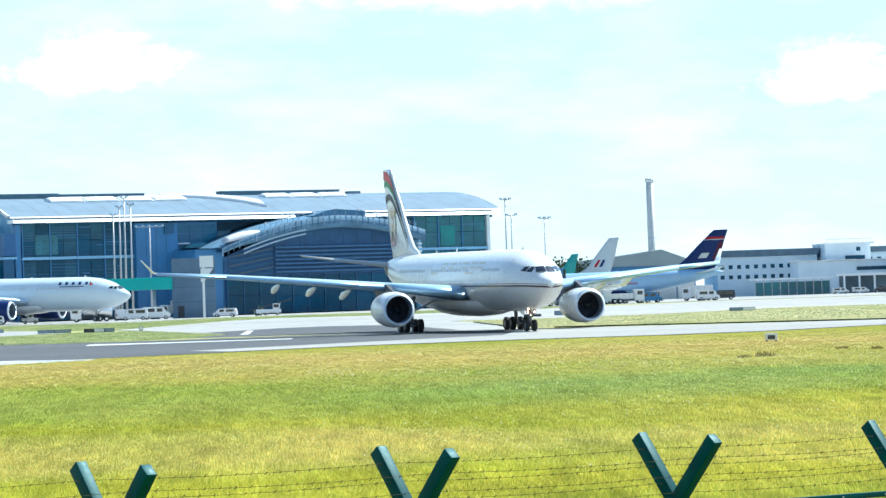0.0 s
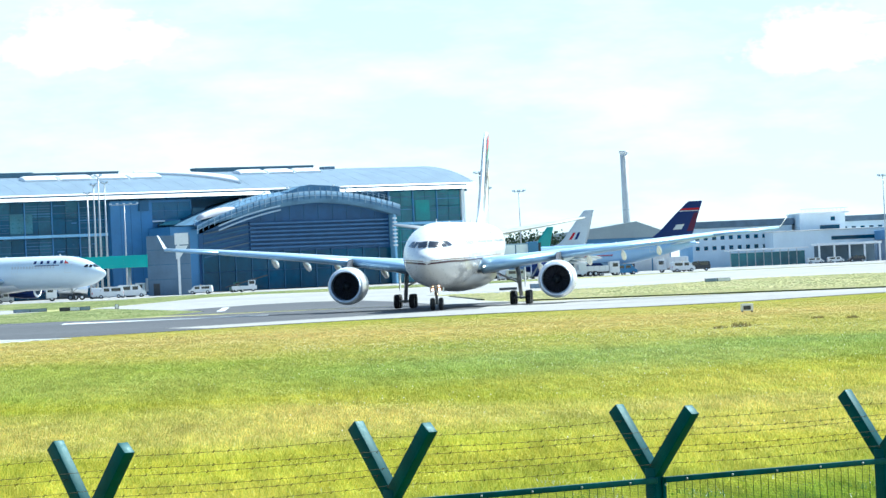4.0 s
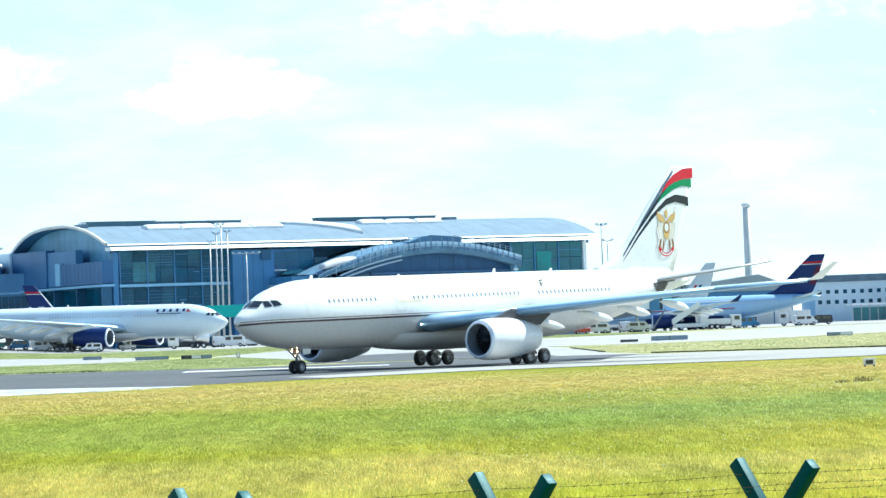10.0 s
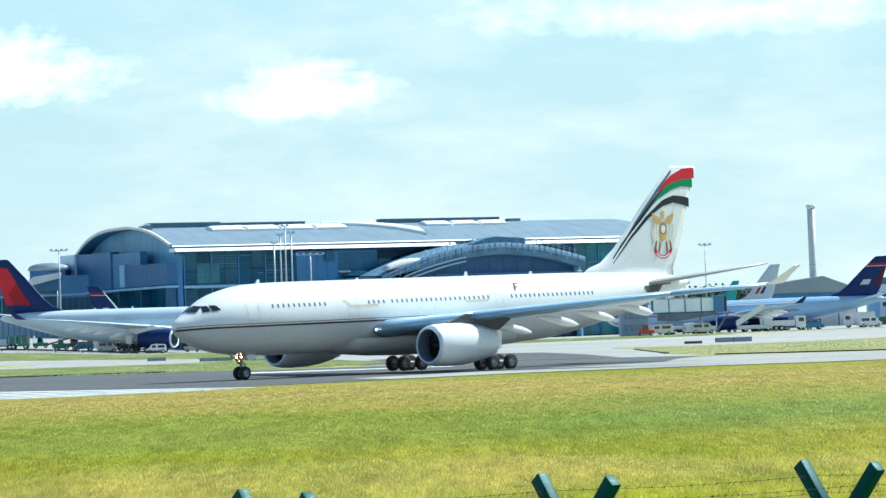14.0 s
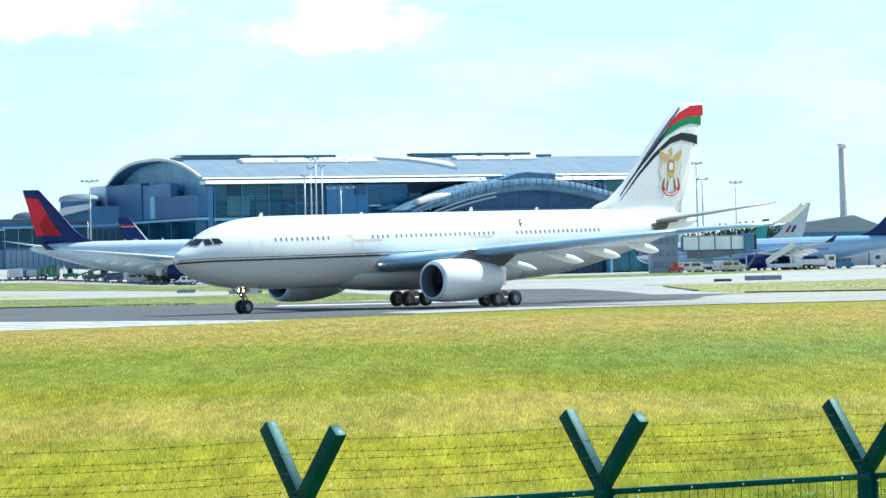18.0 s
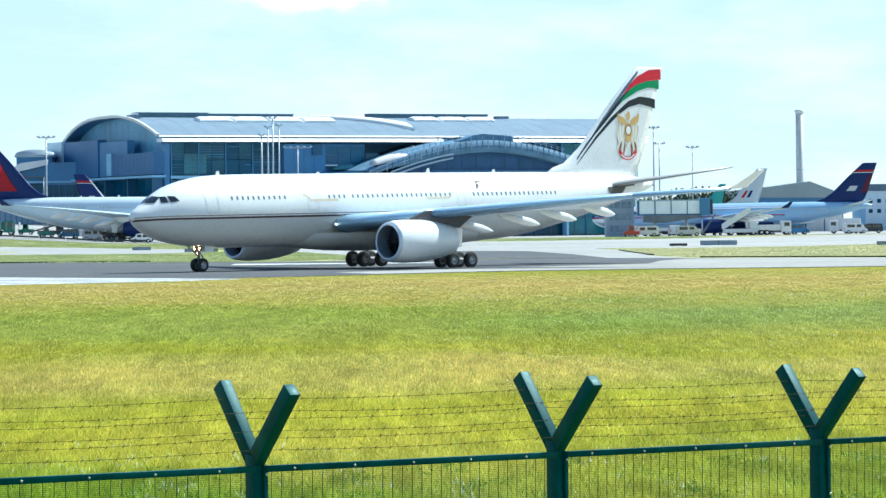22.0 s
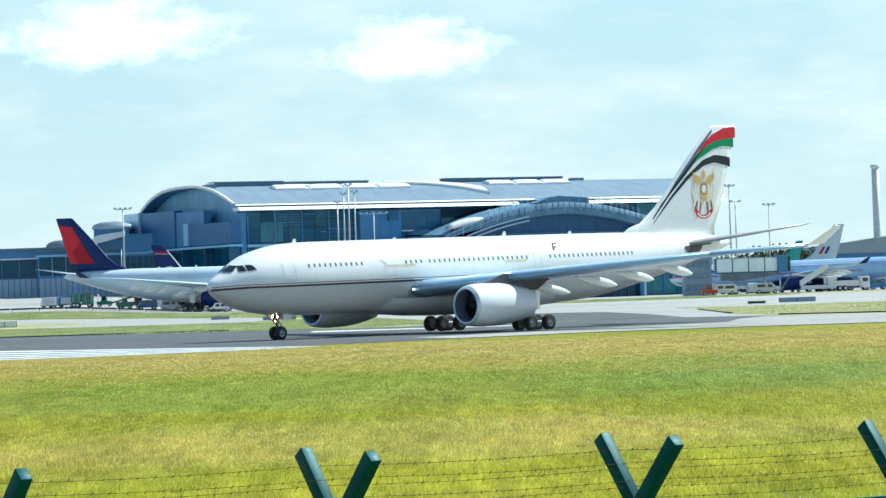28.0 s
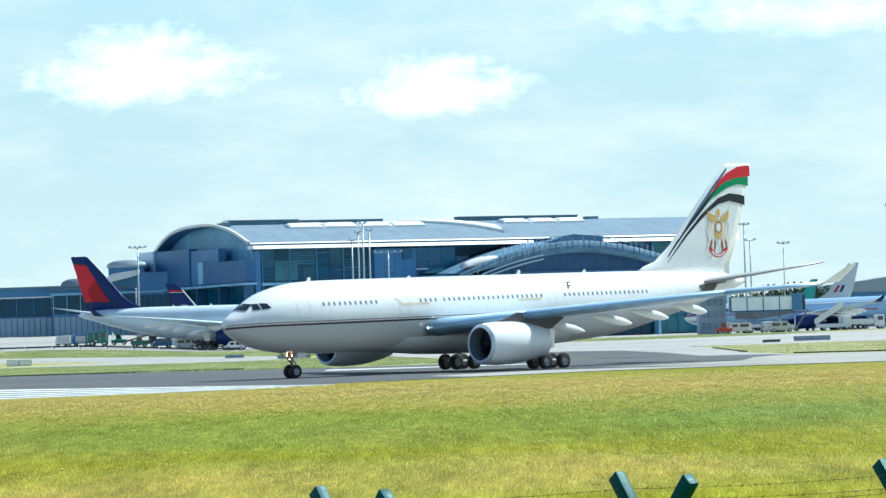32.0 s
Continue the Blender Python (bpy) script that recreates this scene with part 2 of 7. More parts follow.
TAILPLANE = [(0.4, 49.6, 6.1, 6.45, 0.10), (1.6, 50.6, 5.4, 6.61, 0.10), (5.5, 53.2, 3.7, 7.12, 0.09), (9.6, 56.0, 1.9, 7.72, 0.09)]
FIN = [(6.9, 43.5, 12.0, 0.05), (7.95, 45.3, 10.6, 0.07), (8.35, 46.7, 9.45, 0.085), (9.7, 48.55, 8.2, 0.10), (13.5, 52.3, 5.65, 0.10), (16.5, 55.5, 3.5, 0.09), (16.68, 55.9, 3.0, 0.05)]
FOIL = [(1.0, 0.0), (0.9, 0.10), (0.75, 0.24), (0.55, 0.40), (0.38, 0.49), (0.25, 0.5), (0.13, 0.43), (0.05, 0.29), (0.015, 0.16), (0.0, 0.0),
        (0.015, -0.13), (0.05, -0.24), (0.13, -0.34), (0.25, -0.38), (0.38, -0.36), (0.55, -0.28), (0.75, -0.16), (0.9, -0.06)]


def surf(s, th):
    """The fuselage at s, th radians round from the top towards the left side: (s, l, z)."""
    top, bot, hw = smooth_table(BODY, s)
    return s, hw * math.sin(th), (top + bot) / 2 + (top - bot) / 2 * math.cos(th)


def side(s, z, sign, off=0.015):
    top, bot, hw = smooth_table(BODY, s)
    c, r = (top + bot) / 2, (top - bot) / 2
    q = max(-1.0, min(1.0, (z - c) / r))
    th = math.acos(q)
    return s, sign * (hw * math.sin(th) + off * math.sin(th)), z + off * math.cos(th)


def front(l, z, off=0.02):
    a, b = 0.0, 9.0
    for _ in range(40):
        m = (a + b) / 2
        top, bot, hw = smooth_table(BODY, m)
        c, r = (top + bot) / 2, (top - bot) / 2
        if (l / hw) ** 2 + ((z - c) / r) ** 2 > 1.0:
            a = m
        else:
            b = m
    return b - off, l, z + off


def grid_quad(c, n, m, f):
    """A patch between four corners (two numbers each), mapped by f."""
    rows = []
    for i in range(n + 1):
        u = i / n
        row = []
        for j in range(m + 1):
            v = j / m
            p = [c[0][k] * (1 - u) * (1 - v) + c[1][k] * u * (1 - v) + c[2][k] * u * v + c[3][k] * (1 - u) * v for k in (0, 1)]
            row.append(f(*p))
        rows.append(row)
    return rows


WHEELS = []      # wheel, axle place in the airliner's space, radius


def airliner(name, m, label, group, k=(1, 1, 1), livery=None, detail=True):
    """k stretches length, span and height, for the other types of jet."""
    lv = livery or {}
    top_e = thing(name, m, label, "airplane", group)

    def P0(s, l, z):
        return Vector(((28.85 - s) * k[0], l * k[1], z * k[2]))

    def P(s, l, z):
        # the airframe sits a little nose down on its gear
        return P0(s, l, z + 0.012 * (s - 24.0))

    def lift(rows):
        return [[P(*q) for q in r] for r in rows]

    body_mat, low_mat = lv.get("body", WHITE), lv.get("engine", WHITE)
    stations = [0.0, 0.05, 0.15, 0.3, 0.5, 0.75, 1.0, 1.4, 1.8, 2.2, 2.6, 3.0, 3.4, 3.9, 4.4, 5.0, 5.6, 6.3, 7.0, 8.0, 9.0, 10.0] + \
               [12 + 3 * i for i in range(9)] + [38, 40, 42, 44, 46, 48, 50, 52, 53.5, 55, 56, 57, 57.3, 57.5]
    n = 56 if detail else 32
    rings = [[P(*surf(s, 2 * math.pi * i / n)) for i in range(n)] for s in stations]
    part("fuselage", loft(rings), body_mat, top_e)
    # belly fairing under the wing
    rings = []
    for s, w, d in ((15.5, 1.4, 0.0), (17.0, 2.4, 0.18), (19.5, 3.0, 0.38), (23.0, 3.3, 0.5), (28.0, 3.3, 0.5), (31.5, 2.9, 0.36), (34.5, 2.1, 0.12), (36.5, 1.0, 0.0)):
        rings.append([P(s, w * math.sin(t), 3.1 - (1.17 + d) * math.cos(t)) for t in [(-1.5 + 3.0 * i / 16) for i in range(17)]])
    part("belly_fairing", sheet(rings), lv.get("belly", WHITE), top_e)
    # flight deck windows
    for sg in (1, -1):
        pane = [(0.06, 5.60), (0.90, 5.56), (0.82, 6.02), (0.06, 6.08)]
        rows = grid_quad(pane, 8, 6, lambda a, b: front(a * sg, b, 0.045))
        part("cockpit_window", sheet(lift(rows)), GLASSDARK, top_e, "dark flight deck windscreen pane")
        for c in ([(1.98, 5.58), (2.5, 5.60), (2.5, 6.06), (2.15, 6.02)], [(2.62, 5.62), (3.28, 5.70), (3.06, 6.06), (2.62, 6.08)]):
            rows = grid_quad(c, 4, 4, lambda a, b: side(a, b, sg, 0.035))
            part("cockpit_window", sheet(lift(rows)), GLASSDARK, top_e, "dark flight deck side window")
    # cabin windows
    runs = lv.get("windows", [(7.8, 13.15), (17.7, 19.4), (20.2, 30.9), (33.5, 43.2)])
    wz = 5.86
    for sg in (1, -1):
        if detail:
            for a, b in runs:
                s = a
                while s < b:
                    rows = grid_quad([(-0.085, -0.14), (0.085, -0.14), (0.085, 0.14), (-0.085, 0.14)], 1, 2, lambda u, v: side(s + u, wz + v, sg, 0.012))
                    bm = sheet(lift(rows))
                    part("cabin_window", bm, CABINGLASS, top_e)
                    s += 0.53
        else:
            bm = bmesh.new()
            for a, b in ((8.6, 17.0), (19.0, 33.0), (36.0, 47.0)):
                s = a
                while s < b:
                    sheet(lift(grid_quad([(-0.13, -0.19), (0.13, -0.19), (0.13, 0.19), (-0.13, 0.19)], 1, 1, lambda u, v: side(s + u, wz + v, sg, 0.02))), bm)
                    s += 0.56
            tagged(part("cabin_window_strip", bm, PAINT_SHADE, top_e), kind="stuff")
        # doors: thin raised outlines
        for s0, wd, z0, z1 in ((5.35, 1.07, 4.85, 6.7), (15.4, 1.07, 4.9, 6.8), (31.6, 0.8, 4.95, 6.6), (46.0, 1.07, 4.95, 6.7)):
            bm = bmesh.new()
            for c in ([(s0, z0), (s0 + 0.05, z0), (s0 + 0.05, z1), (s0, z1)], [(s0 + wd, z0), (s0 + wd + 0.05, z0), (s0 + wd + 0.05, z1), (s0 + wd, z1)],
                      [(s0, z1), (s0 + wd + 0.05, z1), (s0 + wd + 0.05, z1 + 0.05), (s0, z1 + 0.05)], [(s0, z0 - 0.05), (s0 + wd + 0.05, z0 - 0.05), (s0 + wd + 0.05, z0), (s0, z0)]):
                sheet(lift(grid_quad(c, 1, 6, lambda a, b: side(a, b, sg, 0.012))), bm)
            part("door_outline", bm, mat("door_seam_grey", (0.66, 0.67, 0.68), 0.4, var=0.05), top_e)
        for zz, hh, mm in lv.get("lines", []):
            rows = []
            for i in range(61):
                s = 0.10 + 37.2 * (i / 60) ** 1.6
                rows.append([P(*side(s, zz + 0.11 * math.sin(min(1.0, s / 3.0) * 1.57) + v, sg, 0.012 + 0.022 * max(0.0, 1.0 - s / 4.0))) for v in (-hh, hh)])
            part("cheatline", sheet(rows), mm, top_e, "thin painted line along the fuselage")

    def foil_rings(table, sg, c0=0.0, c1=1.0, fat=1.0, dz=0.0, trim=0.0):
        out = []
        for l, le, ch, z, th in table:
            pts = FOIL
            if c1 < 1.0:
                pts = [q for q in FOIL if q[0] <= c1]
            if c0 > 0.0:
                pts = [q for q in FOIL if q[0] >= c0]
            out.append([P(le + q[0] * ch - (0.22 if fat > 1 else 0.0), sg * l, z + dz + (q[0] - 0.4) * ch * trim + q[1] * th * ch * fat) for q in pts])
        return out

    wing_mat = lv.get("wing", WINGGREY)
    for sg, sname in ((1, "wing"), (-1, "wing")):
        w = part(sname, loft(foil_rings(WING, sg)), wing_mat, top_e, "pale grey swept wing")
        part("winglet", loft(foil_rings(WINGLET, sg)), lv.get("winglet", WHITE), w, "upturned wing tip")
        if detail:
            for a, b in ((1, 3), (3, 5), (5, 6)):
                tab = [tuple(r) for r in WING[a:b + 1]]
                part("slat", loft(foil_rings(tab, sg, 0.0, 0.14 if a < 5 else 0.24, 1.25, -0.12)), SLATP, w, "grey leading edge slat with sky blue in its colour")
            # flaps, a little lowered
            for l0, l1 in ((3.2, 9.2), (9.6, 19.5)):
                tab = []
                for l in (l0, (l0 + l1) / 2, l1):
                    le, ch, z, th = smooth_table(WING, l)
                    tab.append((l, le + ch * 0.78, ch * 0.245, z - 0.03 - 0.004 * ch, 0.12))
                rr = []
                for l, le, ch, z, th in tab:
                    rr.append([P(le + q[0] * ch, sg * l, z + q[1] * th * ch - q[0] * ch * 0.07) for q in FOIL])
                part("flap", loft(rr), wing_mat, w, "trailing edge flap")
        for l, ln in ((7.2, 5.2), (11.6, 4.8), (14.7, 4.4), (17.9, 3.9)):
            le, ch, z, th = smooth_table(WING, l)
            te = le + ch
            prof = [(-0.62, 0.02), (-0.5, 0.45), (-0.25, 0.85), (0.0, 1.0), (0.16, 0.95), (0.28, 0.66), (0.36, 0.3), (0.40, 0.03)]
            rr = []
            for a, r in prof:
                rr.append([P(te + a * ln, sg * (l + 0.23 * r * math.cos(t)), z - 0.50 - 0.17 * (a + 0.6) * ln + 0.36 * r * math.sin(t)) for t in [2 * math.pi * i / 12 for i in range(12)]])
            part("flap_track_fairing", loft(rr), lv.get("fairing", WHITE), w, "white canoe-shaped fairing")
        # engine
        el_, ez, es = 9.37, 2.32, 17.75
        outer = [(0.0, 1.36), (0.06, 1.45), (0.25, 1.55), (0.8, 1.64), (1.8, 1.69), (3.4, 1.66), (4.8, 1.5), (6.0, 1.26), (6.7, 1.08)]
        inner = [(0.0, 1.36), (0.05, 1.27), (0.2, 1.22), (0.7, 1.20), (1.2, 1.22)]

        def nac(profile, nn=44):
            return loft([[P(es + a, sg * el_ + r * math.sin(2 * math.pi * i / nn), ez + r * math.cos(2 * math.pi * i / nn)) for i in range(nn)] for a, r in profile], False)

        eng = part("engine_nacelle", nac(outer[2:]), low_mat, top_e, lv.get("engine_label", "white engine cowling"))
        part("intake_ring", nac(list(reversed(inner[:2])) + outer[:3]), lv.get("lip", LIPM), eng, "pale metal intake lip")
        part("intake_duct", nac(inner[1:]), mat("grey_blue_duct", (0.13, 0.16, 0.20), 0.45, var=0.1), eng)
        part("nozzle", nac([(6.7, 1.08), (6.72, 1.0), (6.0, 1.02)]), STEEL, eng)
        part("exhaust_cone", nac([(6.0, 1.02), (6.1, 0.62), (6.8, 0.45), (7.4, 0.15), (7.6, 0.01)]), STEEL, eng)
        if detail:
            hub = P(es + 1.0, sg * el_, ez)
            bm = bmesh.new()
            bm.faces.new([bm.verts.new((dx, y_, z_)) for dx, y_, z_ in ((0.0, -0.03, 0.34), (-0.05, 0.02, 1.19), (-0.17, 0.22, 1.17), (-0.2, 0.05, 0.34))])
            first = part("fan_blade", bm, FANM, eng, "dark metal fan blade", smooth=False)
            for i in range(24):
                b_ = first if i == 0 else new("fan_blade", first.data)
                b_.parent = eng
                b_.matrix_local = Matrix.Translation(hub) @ pose(0, 0, 0, 15.0 * i, 0, 0)
        part("duct_back", loft([[P(es + 1.25, sg * el_ + r * math.sin(2 * math.pi * i / 32), ez + r * math.cos(2 * math.pi * i / 32)) for i in range(32)] for r in (1.22, 0.02)], False), DARK, eng)
        part("spinner", nac([(0.55, 0.01), (0.65, 0.16), (0.85, 0.3), (1.05, 0.37)], 24), BLACKP, eng)
        le, ch, z, th = smooth_table(WING, el_)
        bm = loft([[P(a, sg * (el_ + w_), zz) for a, w_, zz in ring] for ring in (
            [(es + 1.3, 0.05, ez + 1.6), (es + 5.2, 0.24, ez + 1.3), (es + 7.5, 0.24, ez + 0.95), (es + 9.0, 0.12, z - 0.35), (le + 1.0, 0.2, z + 0.15), (le - 0.4, 0.2, z + 0.2), (es + 2.6, 0.12, ez + 1.85)],
            [(es + 1.3, -0.05, ez + 1.6), (es + 5.2, -0.24, ez + 1.3), (es + 7.5, -0.24, ez + 0.95), (es + 9.0, -0.12, z - 0.35), (le + 1.0, -0.2, z + 0.15), (le - 0.4, -0.2, z + 0.2), (es + 2.6, -0.12, ez + 1.85)])])
        part("pylon", bm, lv.get("pylon", WHITE), top_e, smooth=False)
        part("tailplane", loft(foil_rings(TAILPLANE, sg, trim=0.10)), lv.get("tailplane", wing_mat), top_e, "pale grey tailplane")
    # fin
    def fin_rings(c0, c1, fat=1.0):
        out = []
        for z, le, ch, th in FIN:
            ring = []
            for q in FOIL:
                t = q[1] if q[1] >= 0 else q[1] * 1.25
                cc = min(max(q[0], c0), c1)
                ring.append(P(le + cc * ch, t * th * ch * fat, z))
            out.append(ring)
        return out

    fin = part("fin", loft(fin_rings(0.0, 1.0)), lv.get("fin", WHITE), top_e, lv.get("fin_label", ""))
    if detail:
        for sg in (1, -1):
            rows = [[P(le + 0.685 * ch, sg * (0.32 * th * ch + 0.012), z), P(le + 0.694 * ch, sg * (0.315 * th * ch + 0.012), z)] for z, le, ch, th in FIN[2:6]]
            part("rudder_gap", sheet(rows), PAINT_SHADE, fin)

    def fin_side(s, z, sg, off=0.02):
        zz = min(max(z, FIN[0][0]), FIN[-1][0])
        le, ch, th = smooth_table(FIN, zz)
        c = min(max((s - le) / ch, 0.0), 1.0)
        t = 0.0
        for a, b in zip(FOIL[:10], FOIL[1:10]):
            if b[0] <= c <= a[0]:
                t = b[1] + (a[1] - b[1]) * (c - b[0]) / max(1e-6, a[0] - b[0])
        return P(s, sg * (t * th * ch + off), z)

    for idx, (nm, mm, cols, lab) in enumerate(lv.get("fin_art", [])):
        # cols: (z low, z high) curves as functions of the chord fraction
        for sg in (1, -1):
            rows = []
            c_lo, c_hi, lo, hi = cols
            for i in range(17):
                c = c_lo + (c_hi - c_lo) * i / 16
                row = []
                for j in range(5):
                    z = lo(c) + (hi(c) - lo(c)) * j / 4
                    le, ch, th = smooth_table(FIN, z)
                    row.append(fin_side(le + c * ch, z, sg, 0.03 + 0.035 * idx))
                rows.append(row)
            part(nm, sheet(rows), mm, fin, lab)

    # landing gear
    def wheel(s, l, r, w, nm):
        tyre = [(-w * 0.5, r * 0.55), (-w * 0.5, r * 0.86), (-w * 0.36, r * 0.97), (0, r), (w * 0.36, r * 0.97), (w * 0.5, r * 0.86), (w * 0.5, r * 0.55)]
        rim = [(-w * 0.30, 0.02), (-w * 0.34, r * 0.2), (-w * 0.22, r * 0.25), (-w * 0.22, r * 0.46), (-w * 0.46, r * 0.56), (w * 0.46, r * 0.56), (w * 0.22, r * 0.46), (w * 0.22, r * 0.25), (w * 0.34, r * 0.2), (w * 0.30, 0.02)]
        rm = part(nm, revolve(rim, 20, axis="y"), STEEL, top_e, "grey metal wheel hub")
        rm.location = P0(s, l, r / k[2])
        bolts = bmesh.new()
        for i in range(8):
            t = 2 * math.pi * i / 8
            for e in (-1, 1):
                tube((0.33 * r * math.cos(t), e * w * 0.18, 0.33 * r * math.sin(t)), (0.33 * r * math.cos(t), e * w * 0.27, 0.33 * r * math.sin(t)), 0.05 * r, n=6, bm=bolts)
        part("tyre", revolve(tyre, 28, axis="y"), RUBBER, rm, "black rubber tyre")
        part("wheel_bolts", bolts, DARK, rm)
        WHEELS.append((rm, top_e, s, l, r))
        return rm

    for sg in (1, -1):
        wheel(6.67, sg * 0.36, 0.53, 0.36, "nose_wheel")
    bm = tube(P0(6.67, 0, 0.5), P0(6.5, 0, 2.3), 0.11, 0.14)
    tube(P0(6.67, -0.34, 0.53), P0(6.67, 0.34, 0.53), 0.07, bm=bm)
    part("nose_gear_leg", bm, STEEL, top_e, "steel nose landing gear leg")
    part("drag_brace", tube(P0(6.6, 0, 1.25), P0(5.2, 0, 2.2), 0.07), STEEL, top_e)
    part("torque_link", tube(P0(6.75, 0, 0.7), P0(7.0, 0, 1.15), 0.05, bm=tube(P0(7.0, 0, 1.15), P0(6.72, 0, 1.5), 0.05)), STEEL, top_e)
    for sg in (1, -1):
        part("nose_gear_door", loft([[P0(a, sg * (0.52 + o), z) for a, z in ((6.7, 2.1), (7.7, 2.1), (7.6, 1.55), (6.8, 1.5))] for o in (0.0, 0.04)]), WHITE, top_e, smooth=False)
    if detail:
        for l, z in ((-0.3, 1.78), (0.3, 1.78), (0.0, 1.42)):
            hs = part("lamp_housing", revolve([(0.06, 0.165), (0.0, 0.17), (-0.16, 0.11), (-0.2, 0.02)], 18, P0(6.42, l, z)), BRONZE, top_e, "bronze landing lamp housing")
            part("landing_lamp", revolve([(0.012, 0.005), (0.0, 0.075)], 18, P0(6.40, l, z)), LAMPGLOW, hs, "lit landing lamp")
        part("lamp_bracket", tube(P0(6.5, -0.4, 1.78), P0(6.5, 0.4, 1.78), 0.05), BRONZE, top_e)
        for sg in (1, -1):
            part("wing_root_lamp", revolve([(0.02, 0.005), (0.0, 0.09), (-0.1, 0.07)], 16, P0(18.0, sg * 3.05, 3.6)), ROOTLAMP, top_e, "lit wing root lamp")
    for sg in (1, -1):
        for s in (27.86, 29.84):
            for d in (-0.7, 0.7):
                wheel(s, sg * 5.34 + d, 0.66, 0.46, "main_wheel")
        bm = tube(P0(27.8, sg * 5.34, 0.66), P0(29.9, sg * 5.34, 0.66), 0.15)
        for s in (27.86, 29.84):
            tube(P0(s, sg * 5.34 - 0.72, 0.66), P0(s, sg * 5.34 + 0.72, 0.66), 0.09, bm=bm)
        part("bogie_beam", bm, STEEL, top_e)
        part("main_gear_leg", tube(P0(28.85, sg * 5.34, 0.7), P0(28.5, sg * 5.1, 3.5), 0.17, 0.22), STEEL, top_e, "steel main landing gear leg")
        part("side_stay", tube(P0(28.75, sg * 5.2, 2.0), P0(28.4, sg * 2.9, 3.1), 0.09), STEEL, top_e)
        part("main_gear_door", loft([[P0(a, sg * (5.75 + o), z) for a, z in ((27.9, 3.4), (29.2, 3.4), (29.1, 1.7), (28.1, 1.6))] for o in (0.0, 0.05)]), WHITE, top_e, smooth=False)
    # aerials
    for s, hh in ((8.2, 0.45), (18.5, 0.3), (30.5, 0.5), (38.0, 0.35)):
        part("antenna", loft([[P(s + a, w_, 7.52 + z) for a, z in ((0, 0), (0.5, 0), (0.45, hh), (0.22, hh))] for w_ in (-0.03, 0.03)]), WHITE, top_e, smooth=False)
    part("tail_cone_exhaust", revolve([(0.0, 0.2), (-0.35, 0.16), (-0.3, 0.02)], 16, P(57.45, 0, 6.42)), STEEL, top_e)
    return top_e, P, fin, fin_side




# ---- ground ----
def ground_z(x, y):
    """The airfield lies flat by the runway, rises gently to the apron (more so on one side), and dips at the fence below the bank with the onlooker."""
    if y < 14:
        t = min(1.0, max(0.0, (y + 2.0) / 16.0))
        return 1.42 + (-0.9 - 1.42) * t * t * (3 - 2 * t)
    if y < 40:
        return -0.9
    if y < 180:
        t = (y - 40) / 140.0
        return -0.9 + 0.9 * t
    if y < 300:
        return 0.0
    t = min(1.0, max(0.0, (-x - 38.0) / 30.0))
    rise = t * t * (3 - 2 * t) * (1.6 * min(1.0, max(0.0, (y - 460) / 130.0)) + 0.016 * min(170.0, max(0.0, y - 590)))
    return 1.3 * min(1.0, (y - 300) / 260.0) ** 2 + rise


